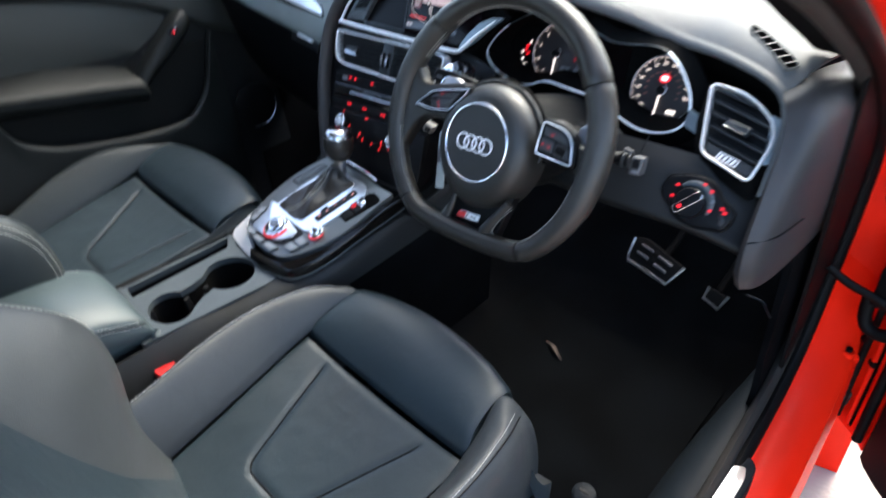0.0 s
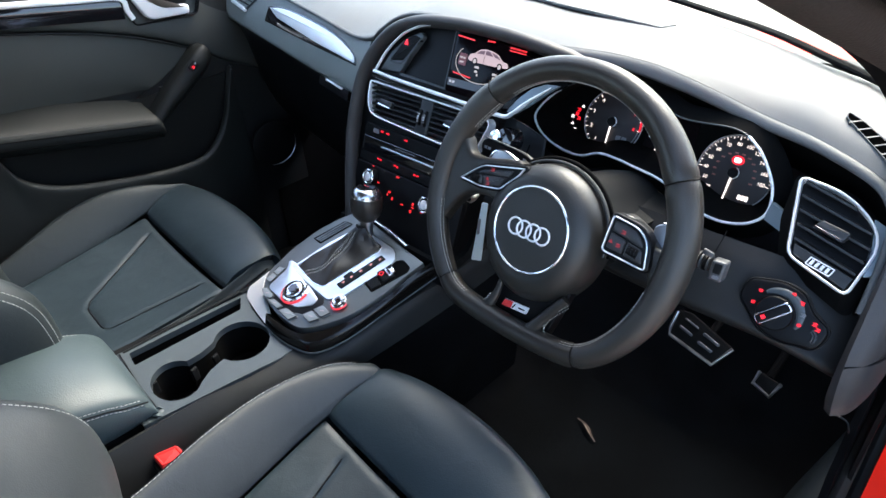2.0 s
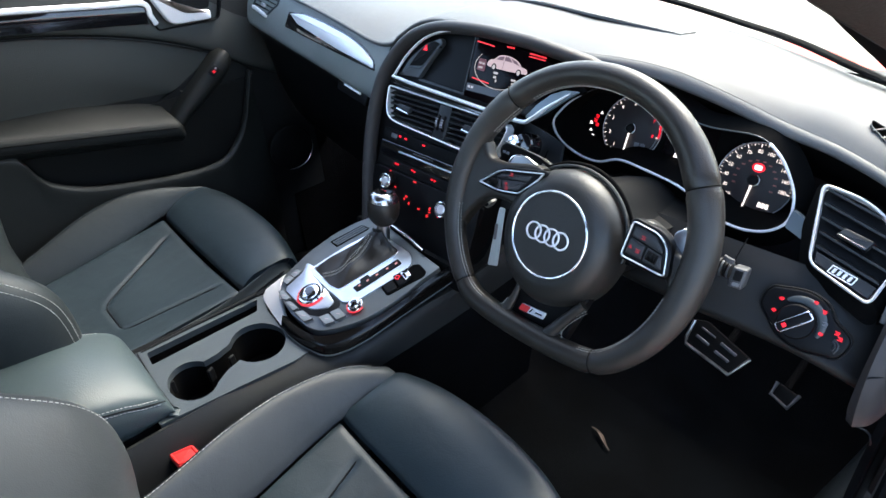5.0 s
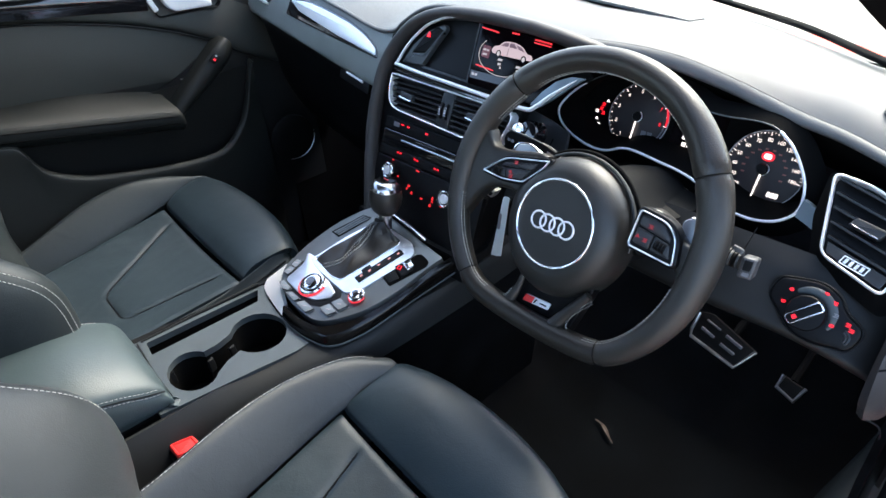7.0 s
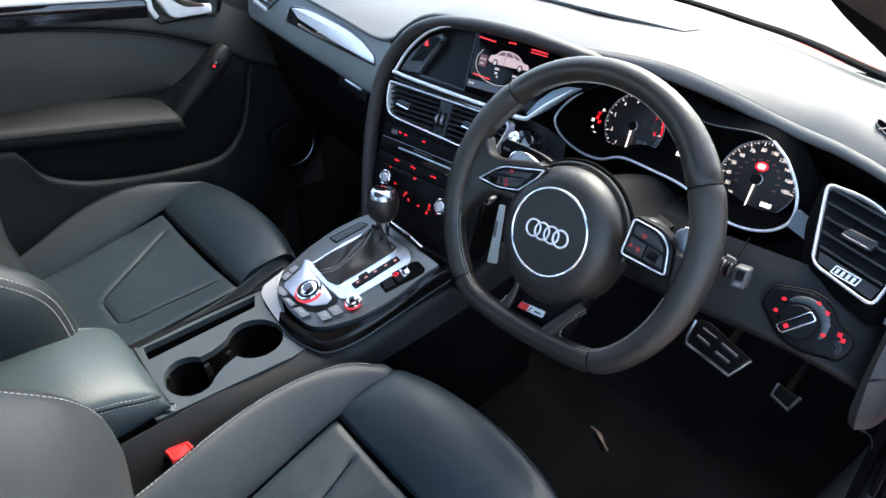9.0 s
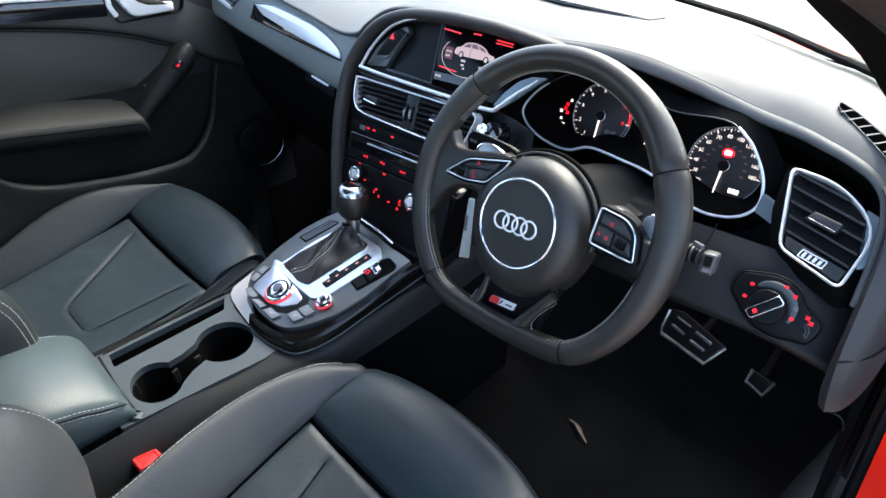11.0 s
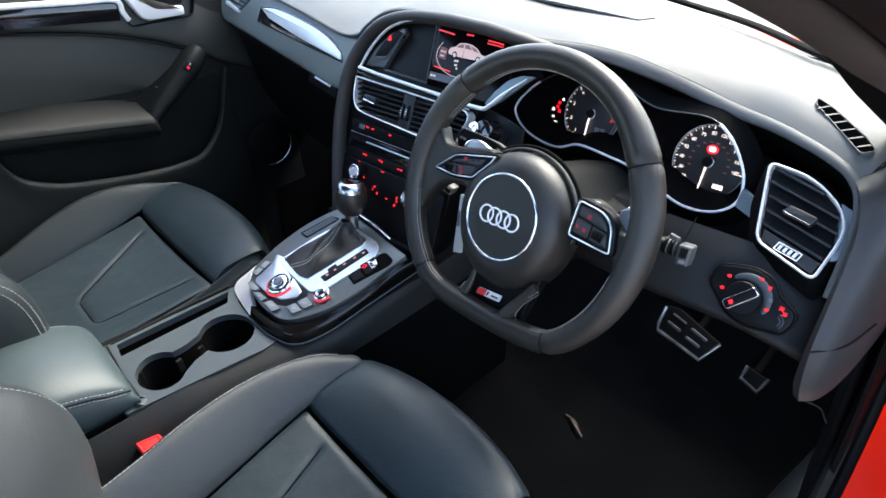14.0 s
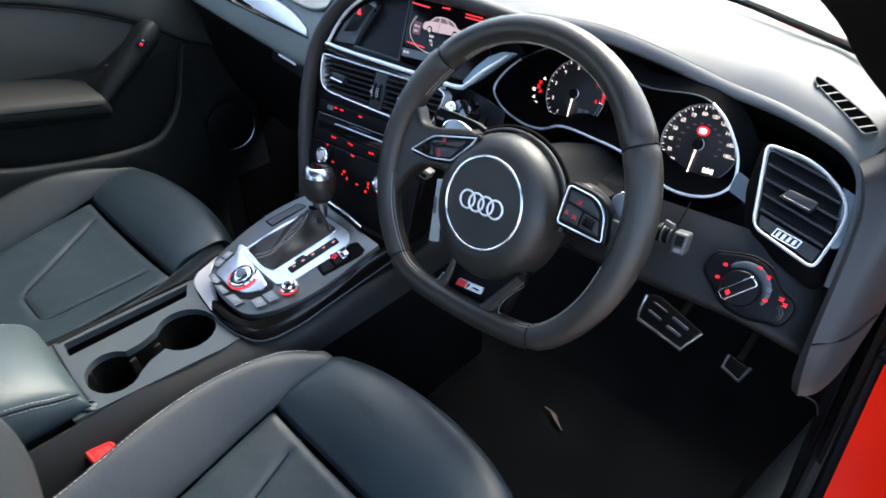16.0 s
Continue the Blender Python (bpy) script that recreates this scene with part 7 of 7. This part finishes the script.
    part("speaker_ring", tube([S @ V(0.062 * math.cos(a), 0.062 * math.sin(a), 0.008) for a in np.linspace(-1.9, 0.1, 24)], 0.0011, n=6, taper=lambda t: 0.3 + 0.7 * math.sin(math.pi * t)), BRUSHED, sp, "thin silver ring")
    return d


POCKET_SHADE = mat("shaded pocket plastic", (0.006, 0.0062, 0.0055), 0.6, grain=0.3, scale=1000, spec=0.15)
DOOR_LOW = mat("lower door plastic", (0.0135, 0.0147, 0.0132), 0.5, grain=0.35, scale=1100, spec=0.25)
DOOR_SOFT = mat("door soft trim", (0.0195, 0.0215, 0.0188), 0.5, grain=0.4, scale=900)
DOOR_LEATHER = mat("door leather", (0.0125, 0.0146, 0.0118), 0.5, grain=0.35, scale=520)
DOOR_PAD = mat("door pad leather", (0.0085, 0.0098, 0.0092), 0.56, grain=0.3, scale=520, spec=0.15)
PULL = mat("pull grip leather", (0.0070, 0.0080, 0.0074), 0.52, grain=0.35, scale=520, spec=0.2)
passenger_door()


# ---- driver's footwell ----
# Mottled mid-grey steel for the pedal edges.
MID_STEEL = mat("mid-grey steel edge", (0.42, 0.41, 0.40), 0.36, 1.0, var=0.3, varscale=50)
DULL_STEEL = mat("dull steel", (0.16, 0.16, 0.17), 0.45, 1.0, var=0.2, varscale=60)


def pedal(name, label, o, m, ribs, frame_only):
    p = thing(name, label, "pedal")
    part("pad", prism(rounded(o, 0.006), m, 0.010, 0.002, 0.0), RUBBER, p)
    for r in ribs:
        part("metal_rib", prism(rounded(r, 0.002), m, 0.004, 0.001, 0.0025), DULL_STEEL, p, "dull steel rib")
    part("metal_edge", tube([m @ V(x, y, 0.001) for x, y in frame_only], 0.0036, n=8), MID_STEEL, p, "mid-grey steel edge")
    part("arm", tube(spline([m @ V(0.01, 0.02, -0.008), m @ V(0.01, 0.08, -0.06), m @ V(0.01, 0.20, -0.12)], 5), 0.008, n=8), RUBBER_DARK, p)
    return p


BRAKE = plane_frame((0.475, 0.484, 0.406), (1, 0, 0), (0, 0.7, 1))
pedal("brake_pedal", "wide rubber brake pedal with steel edges", [(-0.066, -0.014), (0.040, -0.036), (0.062, 0.012), (-0.040, 0.046), (-0.066, 0.040)], BRAKE,
      [[(-0.050, 0.008), (-0.020, 0.000), (-0.019, 0.006), (-0.049, 0.014)], [(-0.006, -0.006), (0.026, -0.014), (0.028, -0.008), (-0.004, 0.000)], [(-0.002, 0.014), (0.034, 0.004), (0.036, 0.010), (0.0, 0.020)], [(-0.046, 0.028), (-0.014, 0.020), (-0.013, 0.024), (-0.045, 0.032)]],
      [(-0.064, 0.038), (-0.066, 0.0), (-0.062, -0.014), (0.036, -0.034), (0.060, 0.012)])
pedal("accelerator_pedal", "hook-shaped steel accelerator pedal end", [(-0.010, 0.000), (0.024, -0.011), (0.032, 0.018), (-0.006, 0.026)], plane_frame((0.599, 0.484, 0.366), (1, 0, 0), (0, 0.7, 1)), [],
      [(-0.008, 0.026), (-0.011, 0.0), (0.024, -0.012), (0.034, 0.020)])


def loose_things():
    leaf = bmesh.new()
    rows = []
    for k in range(9):
        t = k / 8
        c = V(0.339 + 0.059 * t, 0.265 - 0.024 * t + 0.003 * math.sin(5 * t), FLOOR_Z + 0.011 + 0.005 * math.sin(3 * t))
        w = 0.0030 * math.exp(-((t - 0.52) / 0.24) ** 2) + 0.0005
        rows.append([c + V(0.45, 0.9, 0) * w + V(0, 0, 0.003), c, c - V(0.45, 0.9, 0) * w + V(0, 0, 0.003)])
    patch(rows, per=3, thick=0.0006, bm=leaf)
    tagged(part("dry_leaf", leaf, LEAF_MAT), "small dry curled leaf on the black carpet", "leaf")
    b = thing("carpet_fixing", "round dark grey fixing button in the floor mat", "fixing")
    m = pose(0.611, 0.000, FLOOR_Z + 0.006)
    part("button", lathe([(0.022, 0), (0.021, 0.005), (0.016, 0.008), (0.001, 0.0085)], m, 28), SILL_PLASTIC, b)
    part("slot", prism(rounded(rect(-0.010, -0.002, 0.010, 0.002), 0.001), m, 0.002, 0, 0.0092), DARK, b)
    w = tagged(part("loose_cable", tube(spline([(0.742, 0.19, 0.655), (0.762, 0.20, 0.645), (0.768, 0.21, 0.625), (0.768, 0.25, 0.58)], 6), 0.0012, n=6), SILL_PLASTIC), "thin dark cable hanging below the knee panel", "cable")
    mat_ = thing("floor_mat", "black carpet floor mat with a bound edge", "floor mat")
    rows = [[(x, y, FLOOR_Z + 0.007 + 0.003 * noise.noise((x * 6, y * 6, 2)) + max(0, y - 0.42) * 0.75) for x in np.linspace(0.20, 0.70, 6)] for y in np.linspace(-0.08, 0.62, 8)]
    part("carpet_sheet", patch(rows, per=4, thick=0.005), MAT_PILE, mat_)


MAT_PILE = mat("floor mat pile", (0.0017, 0.0022, 0.0027), 0.95, grain=0.8, scale=1500, dist=0.0015, var=0.55, varscale=9, spec=0.05)
loose_things()


# ---- open driver's door ----
def driver_door():
    d = thing("driver_door", "open red driver's door with black check strap", "car door")
    hx, hy = 0.878, 0.50
    u, n = Vector((0.80, -0.60, 0)), Vector((-0.60, -0.80, 0))
    Q = lambda a, z, o=0.0: Vector((hx, hy, z)) + u * a + n * o
    zs = (0.22, 0.40, 0.60, 0.78, 0.90)
    part("shut_face", patch([[Q(a, z, o) for a, o in ((-0.02, -0.02), (-0.005, 0.012), (0.02, 0.02), (0.07, 0.022), (0.10, 0.03))] for z in zs], per=3, thick=0.012), RED_PAINT, d, "red painted inner door edge")
    part("outer_skin", patch([[Q(a, z, -0.07 - 0.03 * math.sin(math.pi * (z - 0.2) / 0.9)) for a in (-0.03, 0.3, 0.7, 1.05)] for z in zs][::-1], per=3, thick=0.01), RED_PAINT, d)
    part("inner_panel", patch([[Q(a, z, o) for a, o in ((0.105, 0.02), (0.13, 0.05), (0.3, 0.07), (0.7, 0.07), (1.0, 0.05))] for z in zs], per=3, thick=0.02), PLASTIC, d)
    part("door_seal", tube(spline([Q(0.088, 0.24, 0.036), Q(0.088, 0.5, 0.036), Q(0.09, 0.72, 0.036), Q(0.12, 0.90, 0.036)], 6), 0.009, n=10, up=(1, 0, 0)), RUBBER, d)
    part("door_seal", tube(spline([Q(0.028, 0.24, 0.03), Q(0.03, 0.5, 0.03), Q(0.035, 0.70, 0.03)], 6), 0.006, n=10, up=(1, 0, 0)), RUBBER, d)
    part("check_strap", tube(spline([(0.798, 0.40, 0.600), (0.83, 0.397, 0.584), (0.88, 0.392, 0.572), (0.95, 0.385, 0.548), (0.962, 0.383, 0.543)], 6), 0.0056, n=10, flat=1.3), RUBBER, d, "black door check strap")
    part("strap_bracket", prism(rounded(rect(-0.012, -0.035, 0.014, 0.04), 0.005), plane_frame((0.878, 0.40, 0.585), (0.9, -0.2, 0), (0, 0, 1)), 0.03, 0.004), RUBBER, d)
    part("hinge", tube(spline([(0.862, 0.44, 0.545), (0.868, 0.43, 0.50), (0.885, 0.425, 0.485), (0.91, 0.42, 0.49)], 5), 0.011, n=10, up=(0, 1, 0)), RUBBER, d, "black wiring boot")
    part("hinge_cover", prism(rounded([(-0.018, -0.026), (0.016, -0.022), (0.020, 0.014), (0.004, 0.030), (-0.016, 0.022)], 0.006), plane_frame((0.858, 0.452, 0.285), (0.75, -0.66, 0), (0, 0, 1)), 0.03, 0.005), GREY, d, "grey hinge cover")
    # painted hinges: a leaf on the pillar, a knuckle with its pin and bolts
    for z, k in ((0.392, 1.0), (0.725, 0.9)):
        f = plane_frame((0.862, 0.458, z), (0.80, -0.60, 0), (0, 0, 1))
        leaf = part("door_hinge", prism(rounded([(-0.034 * k, -0.022), (-0.006, -0.026), (0.022, -0.016), (0.026, 0.012), (0.004, 0.024), (-0.030 * k, 0.020)], 0.006), f, 0.014, 0.003, 0.014), RED_PAINT, d, "red painted door hinge")
        part("knuckle", tube([f @ V(0.016, dz, 0.018) for dz in (-0.030, -0.028, 0.026, 0.028)], 0.0095, n=14, up=(1, 0, 0)), RED_PAINT, leaf)
        part("hinge_pin", tube([f @ V(0.016, dz, 0.018) for dz in (-0.036, 0.034)], 0.0050, n=10, up=(1, 0, 0)), RUBBER, leaf)
        for bx, bz in ((-0.020, 0.008), (-0.016, -0.010)):
            part("hinge_bolt", lathe([(0.0065, 0.012), (0.0065, 0.018), (0.0045, 0.020), (0.001, 0.020)], shift(f, bx, bz), 6), RUBBER, leaf)
    # pressed ribs and the dark slot between them on the shut face
    for a, r, m in ((0.048, 0.0060, RED_PAINT), (0.057, 0.0035, RUBBER_DARK), (0.067, 0.0065, RED_PAINT)):
        part("pressed_rib" if m is RED_PAINT else "face_slot", tube(spline([Q(a, 0.24, 0.024), Q(a + 0.002, 0.42, 0.024), Q(a - 0.001, 0.60, 0.024), Q(a + 0.006, 0.84, 0.024)], 6), r, n=10, up=(1, 0, 0)), m, d)
    for z, a in ((0.76, 0.04), (0.43, 0.02), (0.40, 0.05)):
        part("bolt", lathe([(0.009, 0), (0.009, 0.006), (0.006, 0.008), (0.001, 0.008)], plane_frame(Q(a, z, 0.022), (0.8, -0.6, 0), (0, 0, 1)), 12), RUBBER, d)
    return d


driver_door()


# ---- outside ----
def board():
    b = thing("orange_sign", "orange and white sign board across the yard", "sign")
    m = plane_frame((3.1, 3.6, 1.05), (0.8, -0.6, 0), (0, 0, 1))
    part("face", prism(rounded(rect(-0.7, -0.5, 0.7, 0.5), 0.05), m, 0.05, 0.01), ORANGE, b)
    part("white_panel", prism(rounded(rect(-0.45, -0.2, 0.45, 0.3), 0.04), m, 0.01, 0.0, 0.012), WHITE, b)
    for x in (-0.5, 0.5):
        part("post", tube([m @ V(x, -0.45, -0.03), m @ V(x, -1.05, -0.03)], 0.03, n=10), DARK, b)


board()
